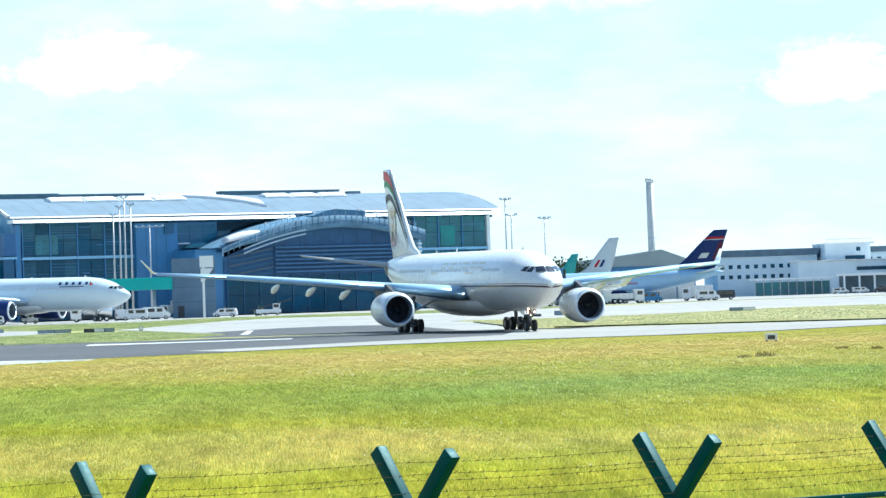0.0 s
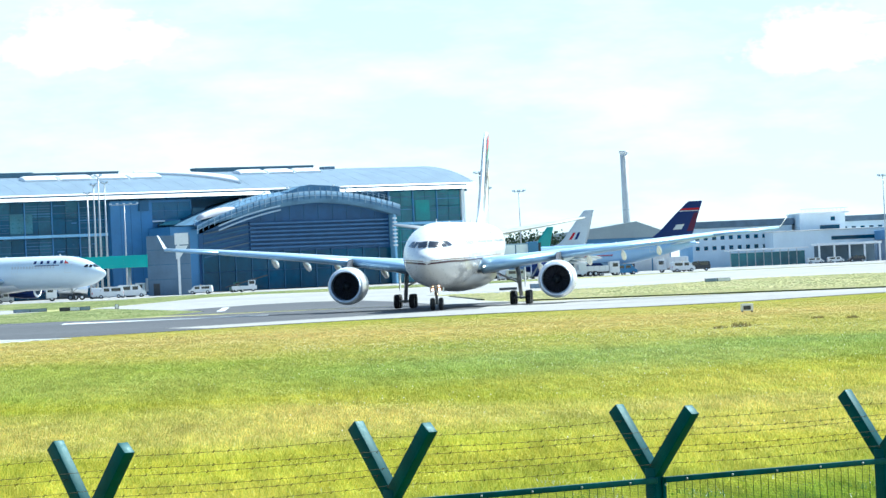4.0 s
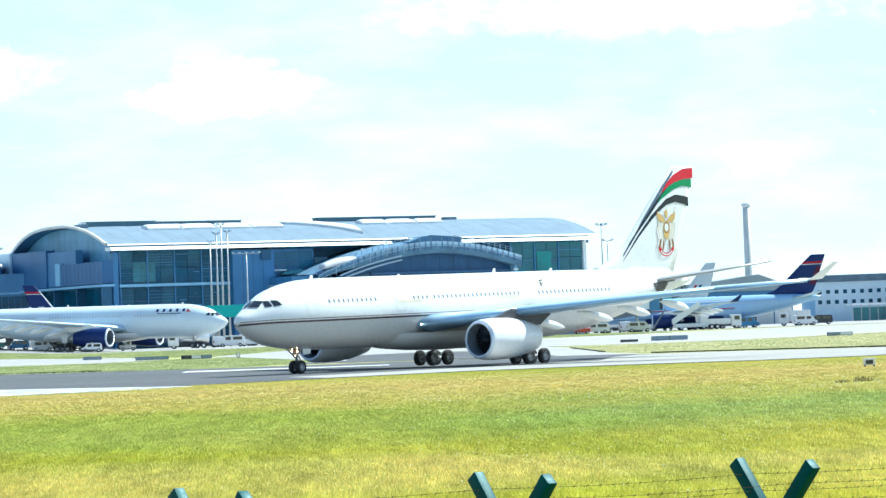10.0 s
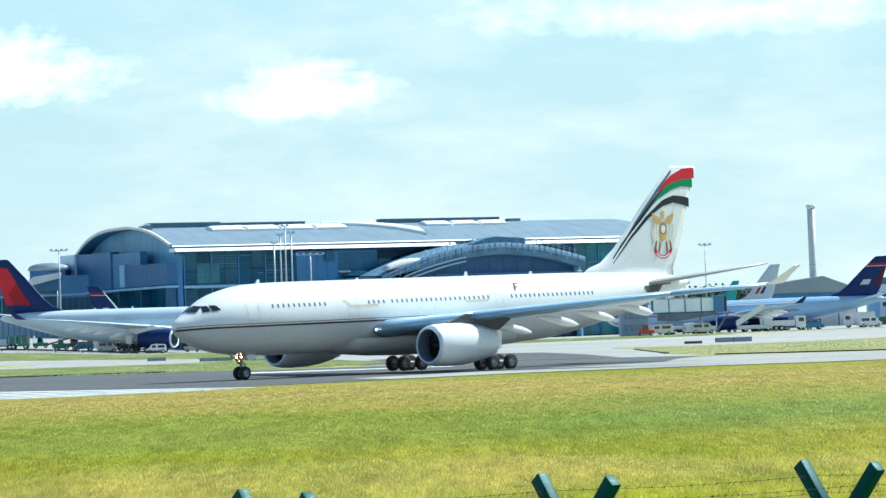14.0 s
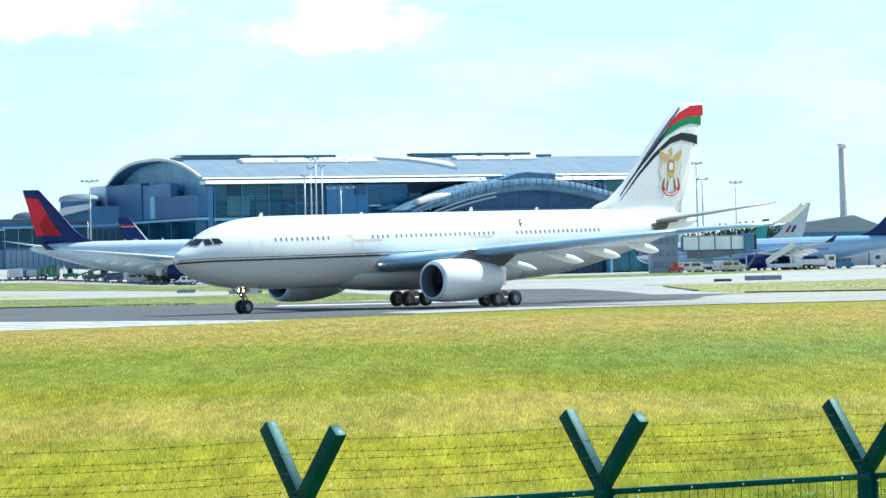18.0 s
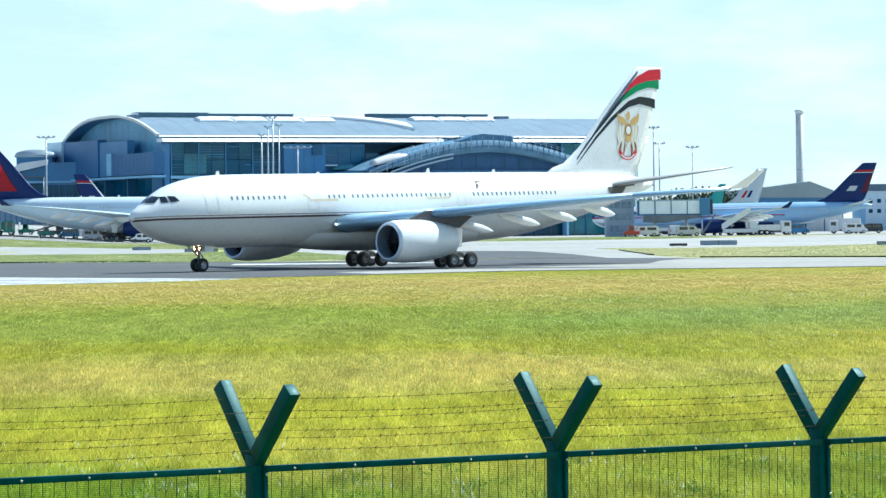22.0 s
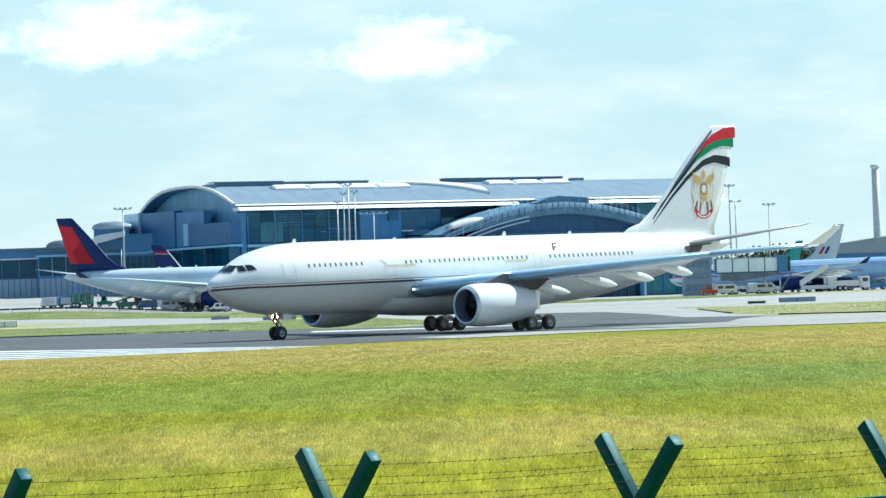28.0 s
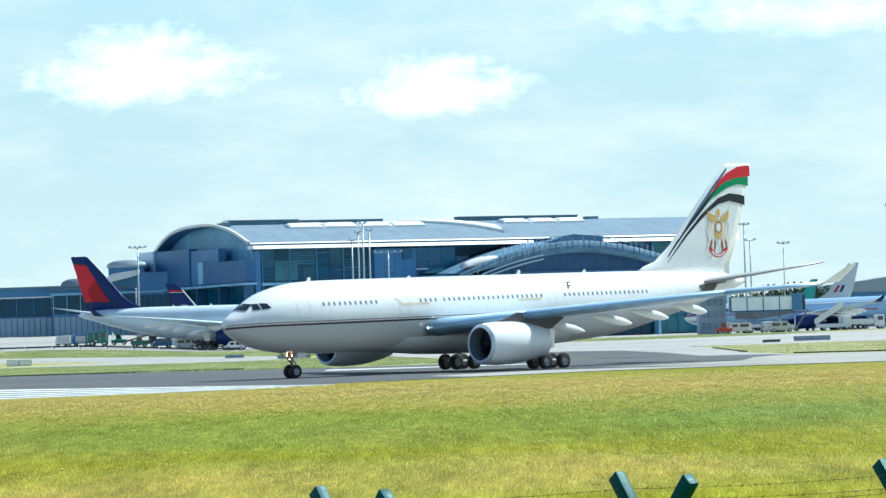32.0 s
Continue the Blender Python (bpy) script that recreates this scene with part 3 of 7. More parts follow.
def dry_bands(n, l, tc, col, tan, yellow, sage, lush):
    """Dry tan bands, yellow and greener ones that run along the runway, with ragged edges."""
    dot = n.new("ShaderNodeVectorMath")
    dot.operation = "DOT_PRODUCT"
    dot.inputs[1].default_value = (-0.12, 1.0, 0.0)
    l.new(tc.outputs["Object"], dot.inputs[0])
    wob = n.new("ShaderNodeTexNoise")
    wob.inputs["Scale"].default_value, wob.inputs["Detail"].default_value = 0.06, 6.0
    l.new(tc.outputs["Object"], wob.inputs["Vector"])
    for centre, half, band, most, gain in ((34.0, 22.0, lush, 0.9, (1.0, 1.0, 1.0)), (64.0, 15.0, yellow, 0.75, (1.08, 1.08, 1.08)), (84.0, 13.0, tan, 0.48, (1.03, 1.0, 1.05)), (101.0, 12.0, yellow, 0.6, (1.0, 0.98, 1.0)), (126.0, 27.0, sage, 0.75, (0.90, 0.91, 0.95)), (184.0, 44.0, tan, 0.8, (0.91, 0.85, 1.0))):
        colour = tuple(g_ * v for g_, v in zip(gain, band))
        d = n.new("ShaderNodeMath")
        d.operation, d.inputs[1].default_value = "MULTIPLY_ADD", 44.0
        l.new(wob.outputs["Fac"], d.inputs[0])
        l.new(dot.outputs["Value"], d.inputs[2])
        c = n.new("ShaderNodeMath")
        c.operation, c.inputs[1].default_value = "SUBTRACT", centre + 22.0
        l.new(d.outputs[0], c.inputs[0])
        a = n.new("ShaderNodeMath")
        a.operation = "ABSOLUTE"
        l.new(c.outputs[0], a.inputs[0])
        r = n.new("ShaderNodeMapRange")
        r.inputs["From Min"].default_value, r.inputs["From Max"].default_value = half * 1.15, half * 0.1
        r.inputs["To Max"].default_value = most
        l.new(a.outputs[0], r.inputs["Value"])
        x = n.new("ShaderNodeMix")
        x.data_type = "RGBA"
        l.new(r.outputs["Result"], x.inputs["Factor"])
        l.new(col, x.inputs["A"])
        x.inputs["B"].default_value = (*colour, 1)
        if band is sage:
            px, side_f, tone_x = n.new("ShaderNodeSeparateXYZ"), n.new("ShaderNodeMapRange"), n.new("ShaderNodeMix")
            l.new(tc.outputs["Object"], px.inputs[0])
            side_f.inputs["From Min"].default_value, side_f.inputs["From Max"].default_value = 2.0, 12.0
            l.new(px.outputs[0], side_f.inputs["Value"])
            tone_x.data_type = "RGBA"
            l.new(side_f.outputs["Result"], tone_x.inputs["Factor"])
            tone_x.inputs["A"].default_value = (*colour, 1)
            tone_x.inputs["B"].default_value = (colour[0] * 0.86, colour[1] * 0.97, colour[2] * 1.35, 1)
            l.new(tone_x.outputs["Result"], x.inputs["B"])
        col = x.outputs["Result"]
    return col


def ground_material(name, kind):
    m = bpy.data.materials.new(name)
    m.use_nodes = True
    n, l = m.node_tree.nodes, m.node_tree.links
    b = n["Principled BSDF"]
    tc = n.new("ShaderNodeTexCoord")

    def noise_at(scale, detail=5.0, stretch=(1, 1, 1)):
        mp = n.new("ShaderNodeMapping")
        mp.inputs["Scale"].default_value = stretch
        l.new(tc.outputs["Object"], mp.inputs["Vector"])
        t = n.new("ShaderNodeTexNoise")
        t.inputs["Scale"].default_value, t.inputs["Detail"].default_value = scale, detail
        l.new(mp.outputs[0], t.inputs["Vector"])
        return t.outputs["Fac"]

    def ramp(fac, stops):
        r = n.new("ShaderNodeValToRGB")
        r.color_ramp.elements[0].position, r.color_ramp.elements[0].color = stops[0][0], (*stops[0][1], 1)
        r.color_ramp.elements[1].position, r.color_ramp.elements[1].color = stops[-1][0], (*stops[-1][1], 1)
        for p, c in stops[1:-1]:
            e = r.color_ramp.elements.new(p)
            e.color = (*c, 1)
        l.new(fac, r.inputs["Fac"])
        return r.outputs["Color"]

    def mixc(f, a, c, mode="MIX"):
        x = n.new("ShaderNodeMix")
        x.data_type, x.blend_type = "RGBA", mode
        if isinstance(f, float):
            x.inputs["Factor"].default_value = f
        else:
            l.new(f, x.inputs["Factor"])
        l.new(a, x.inputs["A"])
        l.new(c, x.inputs["B"])
        return x.outputs["Result"]

    if kind == "grass":
        base = ramp(noise_at(0.045, 6.0, (0.7, 1.0, 1)), [(0.32, (0.15, 0.20, 0.025)), (0.46, (0.21, 0.235, 0.035)), (0.56, (0.29, 0.25, 0.065)), (0.7, (0.37, 0.29, 0.11))])
        mid = ramp(noise_at(0.35, 6.0, (0.6, 1.2, 1)), [(0.3, (0.15, 0.19, 0.014)), (0.5, (0.28, 0.26, 0.025)), (0.72, (0.46, 0.36, 0.09))])
        fine = ramp(noise_at(6.0, 4.0), [(0.3, (0.15, 0.17, 0.014)), (0.55, (0.29, 0.27, 0.03)), (0.75, (0.45, 0.38, 0.10))])
        col = mixc(0.4, mixc(0.45, base, mid), fine)
        sep = n.new("ShaderNodeSeparateXYZ")
        l.new(tc.outputs["Object"], sep.inputs[0])

        def span(v, a, b):
            r = n.new("ShaderNodeMapRange")
            r.inputs["From Min"].default_value, r.inputs["From Max"].default_value = a, b
            l.new(v, r.inputs["Value"])
            return r.outputs["Result"]

        def tone(fac, a, c):
            return ramp(fac, [(0.35, a), (0.65, c)])

        # drier grass on the far islands, paled for haze too, and a worn tan verge beside the runway
        dry = mixc(0.5, tone(noise_at(0.06, 5.0, (0.5, 1, 1)), (0.22, 0.24, 0.075), (0.42, 0.38, 0.18)), tone(noise_at(0.7, 5.0, (1.0, 0.25, 1)), (0.18, 0.20, 0.06), (0.48, 0.43, 0.22)))
        col = mixc(span(sep.outputs[1], 285.0, 310.0), col, dry)
        col = dry_bands(n, l, tc, col, (0.48, 0.40, 0.12), (0.38, 0.35, 0.04), (0.28, 0.31, 0.045), (0.10, 0.16, 0.012))
        b.inputs["Roughness"].default_value = 0.9
        b.inputs["Specular IOR Level"].default_value = 0.1
        hgt, dist = noise_at(9.0, 4.0), 0.06
    elif kind == "asphalt":
        col = mixc(0.45, ramp(noise_at(0.05, 4.0, (0.4, 1, 1)), [(0.3, (0.075, 0.077, 0.084)), (0.7, (0.125, 0.127, 0.135))]), ramp(noise_at(1.2, 6.0), [(0.3, (0.06, 0.062, 0.067)), (0.7, (0.15, 0.151, 0.157))]))
        b.inputs["Roughness"].default_value = 0.85
        hgt, dist = noise_at(25.0, 3.0), 0.01
    elif kind == "slabs":
        col = mixc(0.4, ramp(noise_at(0.03, 5.0, (0.3, 1, 1)), [(0.3, (0.27, 0.265, 0.255)), (0.7, (0.40, 0.388, 0.37))]), ramp(noise_at(0.5, 6.0), [(0.3, (0.23, 0.226, 0.22)), (0.7, (0.46, 0.44, 0.415))]))
        b.inputs["Roughness"].default_value = 0.85
        hgt, dist = noise_at(20.0, 3.0), 0.01
    else:
        col = mixc(0.4, ramp(noise_at(0.04, 4.0), [(0.3, (0.28, 0.27, 0.255)), (0.7, (0.41, 0.39, 0.365))]), ramp(noise_at(0.8, 6.0), [(0.3, (0.20, 0.195, 0.185)), (0.7, (0.42, 0.40, 0.37))]))
        b.inputs["Roughness"].default_value = 0.85
        hgt, dist = noise_at(20.0, 3.0), 0.01
    b.inputs["Specular IOR Level"].default_value = 0.1
    l.new(col, b.inputs["Base Color"])
    bp = n.new("ShaderNodeBump")
    bp.inputs["Strength"].default_value, bp.inputs["Distance"].default_value = 0.6, dist
    l.new(hgt, bp.inputs["Height"])
    l.new(bp.outputs["Normal"], b.inputs["Normal"])
    return m


GRASS, ASPHALT, CONCRETE = ground_material("grass", "grass"), ground_material("asphalt", "asphalt"), ground_material("concrete", "concrete")
SLABS = ground_material("grey_slab_concrete", "slabs")
MARK = mat("worn_white_marking", (0.72, 0.72, 0.70), 0.7, var=0.28, scale=0.4, color2=(0.42, 0.42, 0.41))

ys = [-60, -30, -12, -6, -2, 0, 2, 4, 6, 8, 10, 12, 14, 18, 24, 32, 40, 60, 90, 130, 180, 220, 260, 300, 340, 380, 430, 480, 520, 560, 590, 640, 700, 760, 900, 1300, 2000, 3500, 4800]
xs = [-3000, -1200, -500, -250, -150, -100, -80, -70, -62, -56, -50, -44, -38, -35, -20, -10, -5, 0, 5, 10, 20, 35, 50, 70, 100, 150, 250, 500, 1200, 3000]
ground = part("ground", sheet([[(x, y, ground_z(x, y)) for x in xs] for y in ys]), GRASS)
tagged(ground, "mown yellow-green airfield grass", "ground", kind="structure")


def paved(name, poly, lift, material, label, category="pavement"):
    """A slab over the ground: a polygon cut into strips that follow the rise, with a shallow edge."""
    bm = bmesh.new()
    f = bm.faces.new([bm.verts.new((x, y, 0)) for x, y in poly])
    for yy in [v for v in ys if 60 < v < 2000] + list(range(310, 560, 25)):
        geom = bm.verts[:] + bm.edges[:] + bm.faces[:]
        bmesh.ops.bisect_plane(bm, geom=geom, plane_co=(0, yy, 0), plane_no=(0, 1, 0))
    if max(p[1] for p in poly) > 460:
        for xx in [v for v in xs if -81 < v < -36]:
            geom = bm.verts[:] + bm.edges[:] + bm.faces[:]
            bmesh.ops.bisect_plane(bm, geom=geom, plane_co=(xx, 0, 0), plane_no=(1, 0, 0))
    for v in bm.verts:
        v.co.z = ground_z(v.co.x, v.co.y) + lift
    ext = bmesh.ops.extrude_edge_only(bm, edges=[e for e in bm.edges if e.is_boundary])
    for v in [g for g in ext["geom"] if isinstance(g, bmesh.types.BMVert)]:
        v.co.z -= lift + 0.05
    return tagged(part(name, bm, material, smooth=False), label, category, kind="structure")


NEAR_EDGE = [(-200, 60), (-60, 166), (-27, 198), (-17, 204), (-7, 219.5), (10.6, 237), (22, 240), (33, 238.5), (40.5, 240.5), (49, 251), (58, 261), (110, 266), (400, 330)]
paved("runway", NEAR_EDGE + [(400, 420), (110, 285), (61, 295), (46, 305), (34, 316), (20, 330), (-10.7, 328), (-22.6, 339), (-48, 349), (-400, 352)], 0.03, ASPHALT, "dark grey asphalt runway with worn markings", "runway")
paved("taxiway", [(-3, 341), (2, 364), (-3.4, 398), (-9.6, 435), (-13.9, 453), (-6.6, 483), (2, 520), (11, 536), (22, 527), (41, 532), (60, 545), (110, 575), (400, 640),
                  (400, 470), (100, 448), (81, 456), (68, 440), (55, 425), (40, 422), (30.5, 428), (32.7, 400), (30.6, 350), (31, 333), (32, 317), (20, 331)], 0.045, SLABS, "pale grey concrete taxiway", "taxiway")
paved("taxiway", [(-400, 445), (-60, 438), (-48, 431), (-26, 426), (-20, 440), (-22.6, 466), (-29, 480), (-43.6, 503), (-60, 503), (-400, 510)], 0.045, SLABS, "narrow pale concrete taxiway between grass strips", "taxiway")
paved("taxiway_fan", [(-2.5, 342), (1.5, 364), (-1, 390), (8, 412), (14.6, 416), (20.6, 407), (23.7, 368), (24.5, 328), (20, 331.5)], 0.056, ASPHALT, "grey asphalt fan where the taxiway meets the runway", "taxiway")
paved("slanted_line", [(2.6, 356), (3.7, 394), (4.5, 394), (3.5, 356)], 0.062, MARK, "worn white slanted line", "road marking")
paved("apron", [(-700, 556), (-43, 556), (-12, 545), (2, 574), (60, 592), (100, 604), (420, 660), (900, 800), (900, 1500), (-700, 1500)], 0.05, SLABS, "pale concrete airport apron", "apron")
paved("runway_shoulder", [(10.8, 238), (22, 241), (33, 239.5), (40.5, 241.5), (49, 252), (58, 262), (110, 267), (110, 284), (61, 293.5), (46, 304), (36, 314), (31, 312), (27, 296), (24, 274), (11.5, 258), (-2, 240), (1, 229.5)], 0.04, CONCRETE, "pale concrete runway shoulder", "pavement")


def lerp2(p, q, t):
    return (p[0] + (q[0] - p[0]) * t, p[1] + (q[1] - p[1]) * t)


for i in range(5):
    t0, t1 = (i + 0.12) / 5, (i + 0.72) / 5
    l0, l1 = lerp2((-58, 178), (-64, 282), t0), lerp2((-58, 178), (-64, 282), t1)
    r0, r1 = lerp2((-13.5, 204.5), (-7.5, 213.5), t0), lerp2((-13.5, 204.5), (-7.5, 213.5), t1)
    paved("threshold_bar", [l0, r0, r1, l1], 0.037, MARK, "worn white runway threshold bar", "road marking")
paved("runway_line", [(-12, 301), (7, 300), (7, 305), (-12, 311)], 0.037, MARK, "worn white runway line", "road marking")
# low strips whose dark colour stands for the shadow of the grass lip
for poly in ([(-70, 352.5), (-22, 341.5), (-22, 342.2), (-70, 353.2)], [(33.5, 324), (45, 312.5), (61, 297), (61.4, 297.5), (45.4, 313.1), (33.9, 324.6)], [(61, 297), (140, 288), (140, 288.7), (61, 297.7)], [(31.6, 402), (31.0, 352), (31.5, 352), (32.1, 402)]):
    paved("grass_edge", poly, 0.13, mat("shaded_grass_edge", (0.06, 0.07, 0.022), 0.9, var=0.3), "raised grass lip coloured dark for its shadow along the pavement", "pavement")

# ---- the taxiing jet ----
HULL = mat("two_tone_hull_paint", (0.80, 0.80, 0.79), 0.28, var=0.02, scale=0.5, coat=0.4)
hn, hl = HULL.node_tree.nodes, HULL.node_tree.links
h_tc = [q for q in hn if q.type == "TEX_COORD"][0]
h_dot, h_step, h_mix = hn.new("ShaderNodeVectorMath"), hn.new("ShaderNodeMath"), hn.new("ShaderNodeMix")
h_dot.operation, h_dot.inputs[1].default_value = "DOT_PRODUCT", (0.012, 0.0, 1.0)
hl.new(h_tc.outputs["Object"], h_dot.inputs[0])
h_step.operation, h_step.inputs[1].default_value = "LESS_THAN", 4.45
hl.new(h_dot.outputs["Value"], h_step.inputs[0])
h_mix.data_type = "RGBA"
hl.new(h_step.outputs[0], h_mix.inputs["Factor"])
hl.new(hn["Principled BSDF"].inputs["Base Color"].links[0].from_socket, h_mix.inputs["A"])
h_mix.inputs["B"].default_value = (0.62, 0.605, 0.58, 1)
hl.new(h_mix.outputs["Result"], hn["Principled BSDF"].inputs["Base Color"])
# the pylons' shadow is put into a dark paint
HERO_LIVERY = {"body": HULL, "belly": mat("grey_belly_paint", (0.62, 0.605, 0.58), 0.35, var=0.04, coat=0.2), "pylon": mat("shaded_pylon_paint", (0.09, 0.09, 0.10), 0.5, var=0.15), "lines": [(4.26, 0.075, MAROON), (4.46, 0.03, mat("brown_livery_line", (0.22, 0.12, 0.09), 0.35, var=0.05))], "winglet": WHITE, "tailplane": mat("warm_grey_tailplane_paint", (0.38, 0.385, 0.38), 0.45, var=0.08, scale=0.6), "fin_label": "white fin with red, green and black bands"}
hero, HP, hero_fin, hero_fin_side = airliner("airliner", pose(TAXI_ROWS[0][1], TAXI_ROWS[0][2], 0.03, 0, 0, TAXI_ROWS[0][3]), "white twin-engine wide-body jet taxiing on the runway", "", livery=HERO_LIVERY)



def fin_shape(name, outline_rows, material, label, sg, off=0.03):
    """A painted band on the fin: rows of s, low z, high z."""
    rows = []
    for i in range(len(outline_rows) - 1):
        for e in range(4):
            t = e / 4
            a, b = outline_rows[i], outline_rows[i + 1]
            s_, lo, hi = [a[c] + (b[c] - a[c]) * t for c in range(3)]
            rows.append([hero_fin_side(s_, lo + (hi - lo) * j / 3, sg, off) for j in range(4)])
    s_, lo, hi = outline_rows[-1]
    rows.append([hero_fin_side(s_, lo + (hi - lo) * j / 3, sg, off) for j in range(4)])
    part(name, sheet(rows), material, hero_fin, label)


def fin_disc(name, s0, z0, rs, rz, material, label, sg, off=0.03, hole=0.0, a0=0.0, a1=6.2832, tilt=0.0):
    rows = []
    for i in range(25):
        t = a0 + (a1 - a0) * i / 24
        row = []
        for r in (max(hole, 0.02), (1 + hole) / 2, 1.0):
            u, v = rs * r * math.cos(t), rz * r * math.sin(t)
            row.append(hero_fin_side(s0 + u * math.cos(tilt) - v * math.sin(tilt), z0 + u * math.sin(tilt) + v * math.cos(tilt), sg, off))
        rows.append(row)
    part(name, sheet(rows), material, hero_fin, label)


for sg in (1, -1):
    fin_shape("red_band", [(53.9, 14.22, 14.3), (54.3, 14.5, 14.75), (54.75, 14.78, 15.2), (55.66, 15.17, 15.85), (57.14, 15.48, 16.42), (58.3, 15.55, 16.5), (58.85, 15.6, 16.52)], RED, "red band sweeping up the fin", sg)
    fin_shape("green_band", [(53.3, 13.35, 13.45), (53.8, 13.72, 13.98), (54.75, 14.16, 14.76), (55.66, 14.56, 15.15), (57.0, 14.88, 15.46), (58.1, 14.82, 15.52), (58.6, 14.75, 15.55)], GREEN, "green band sweeping up the fin", sg)
    fin_shape("black_band", [(47.9, 8.18, 8.24), (50.3, 10.35, 10.6), (52.2, 11.83, 12.23), (53.3, 12.57, 12.96), (54.45, 13.15, 13.69), (55.9, 13.44, 14.09), (57.4, 13.22, 13.98), (58.1, 13.05, 13.85)], BLACKP, "black band sweeping up the fin", sg)
    fin_shape("leading_edge_band", [(48.05, 8.62, 8.80), (50.45, 11.02, 11.28), (52.35, 12.85, 13.2), (54.15, 14.6, 14.96), (55.75, 16.12, 16.36)], mat("slate_livery_paint", (0.10, 0.14, 0.20), 0.36, var=0.08), "slate band along the leading edge", sg, 0.018)
    fin_shape("dark_band", [(48.0, 8.62, 8.70), (50.3, 10.78, 11.02), (52.2, 12.42, 12.8), (53.2, 13.3, 13.68), (54.4, 14.42, 14.72), (55.1, 15.1, 15.35)], BLACKP, "dark line along the leading edge", sg, 0.024)
    for e2 in (-1, 1):
        fin_disc("emblem_wing", 54.42 + e2 * 0.86, 10.85, 0.62, 1.35, PALEGOLD, "pale gold emblem wing", sg, 0.02, tilt=e2 * 0.10)
        for k_ in range(7):
            u_ = k_ / 6
            fin_disc("emblem_feather", 54.42 + e2 * (0.42 + 0.98 * u_), 11.05 - 0.55 * abs(u_ - 0.35), 0.10, 1.25 - 0.55 * u_, (WHITE, PALEGOLD)[k_ % 2], "pale wing feather", sg, 0.025 + 0.003 * k_, tilt=e2 * (0.34 - 0.62 * u_))
        fin_disc("emblem_feather", 54.42 + e2 * 0.86, 12.0, 0.62, 0.30, GOLD, "gold wing shoulder", sg, 0.050, tilt=e2 * 0.45)
        fin_disc("emblem_tip", 54.42 + e2 * 1.28, 12.2, 0.14, 0.42, GOLD, "gold wing tip", sg, 0.052, tilt=-e2 * 0.2)
        for k_ in range(4):
            fin_disc("emblem_feather", 54.42 + e2 * (0.5 + 0.28 * k_), 9.55 + 0.06 * k_, 0.11, 0.52, (BRONZE, WHITE)[k_ % 2], "striped tail feather", sg, 0.046, tilt=e2 * (0.12 + 0.1 * k_))
    fin_disc("emblem_head", 54.42, 12.38, 0.20, 0.40, GOLD, "gold emblem head", sg, 0.054)
    fin_disc("emblem_beak", 54.18, 12.5, 0.16, 0.09, GOLD, "gold beak", sg, 0.056)
    fin_disc("emblem_body", 54.42, 10.95, 0.50, 0.86, GOLD, "gold emblem body", sg, 0.054)
    fin_disc("emblem_ring", 54.42, 11.15, 0.44, 0.50, BRONZE, "bronze ring of the emblem", sg, 0.060, 0.78)
    fin_disc("emblem_shield", 54.42, 11.15, 0.31, 0.36, WHITE, "white shield of the emblem", sg, 0.060)
    fin_disc("emblem_ribbon", 54.40, 9.55, 1.30, 1.0, RED, "red ribbon under the emblem", sg, 0.060, 0.70, 3.35, 6.07)
    fin_disc("emblem_ribbon_text", 54.40, 9.55, 1.17, 0.90, WHITE, "white bar on the ribbon", sg, 0.066, 0.86, 3.75, 5.67)
    # dark metal plate round the tailplane root, with its shadow painted in
    rows = []
    for i in range(21):
        top = 6.22 + 0.012 * i
        low = top - 0.12 - 0.95 * math.sin(math.pi * min(1.0, i / 13)) ** 0.8 * (1.0 if i < 7 else 1.0 - 0.5 * (i - 7) / 13)
        rows.append([HP(*side(50.0 + 0.2 * i, low + (top - low) * j / 5, sg, 0.05)) for j in range(6)])
    part("tailplane_root_shade", sheet(rows), mat("root_shade_metal", (0.10, 0.09, 0.085), 0.5, var=0.3, scale=1.5), hero, "dark metal plate for the shadow round the tailplane root")
    # plain bars for the airline's lettering
    for k_, (s0, w_) in enumerate(((13.0, 2.3), (15.9, 2.0), (18.5, 2.4), (21.4, 0.9), (23.0, 2.2), (25.9, 2.0)) if sg < 0 else ()):
        for z0, z1 in ((6.42, 6.62), (6.02, 6.2)):
            rows = [[HP(*side(s0 + (w_ - 0.3) * i / 4 + (z - 6.0) * -0.3, z, sg, 0.012)) for z in (z0, z1)] for i in range(5)]
            part("lettering_bar", sheet(rows), PALEGOLD, hero, "pale gold painted lettering bar")
    for s0, s1, z0, dz in ((15.7, 18.6, 5.6, 0.0), (15.0, 15.75, 6.05, -0.44), (28.2, 30.6, 5.6, 0.0), (30.5, 31.2, 5.62, 0.6)):
        rows = [[HP(*side(s0 + (s1 - s0) * i / 8, z0 + dz * (i / 8) ** 2 + v, sg, 0.012)) for v in (-0.09, 0.09)] for i in range(9)]
        part("gold_curl", sheet(rows), PALEGOLD, hero, "pale gold painted curl")
    for s0, s1, z0, z1 in ((34.0, 34.2, 6.32, 6.92), (34.2, 34.58, 6.78, 6.92), (34.2, 34.48, 6.54, 6.66)) if sg > 0 else ():
        rows = [[HP(*side(s_ + 0.4 * (z0 + (z1 - z0) * j / 4 - 6.25), z0 + (z1 - z0) * j / 4, sg, 0.03)) for j in range(5)] for s_ in (s0, s1)]
        part("marking_bar", sheet(rows), DARK, hero, "small dark marking bar")

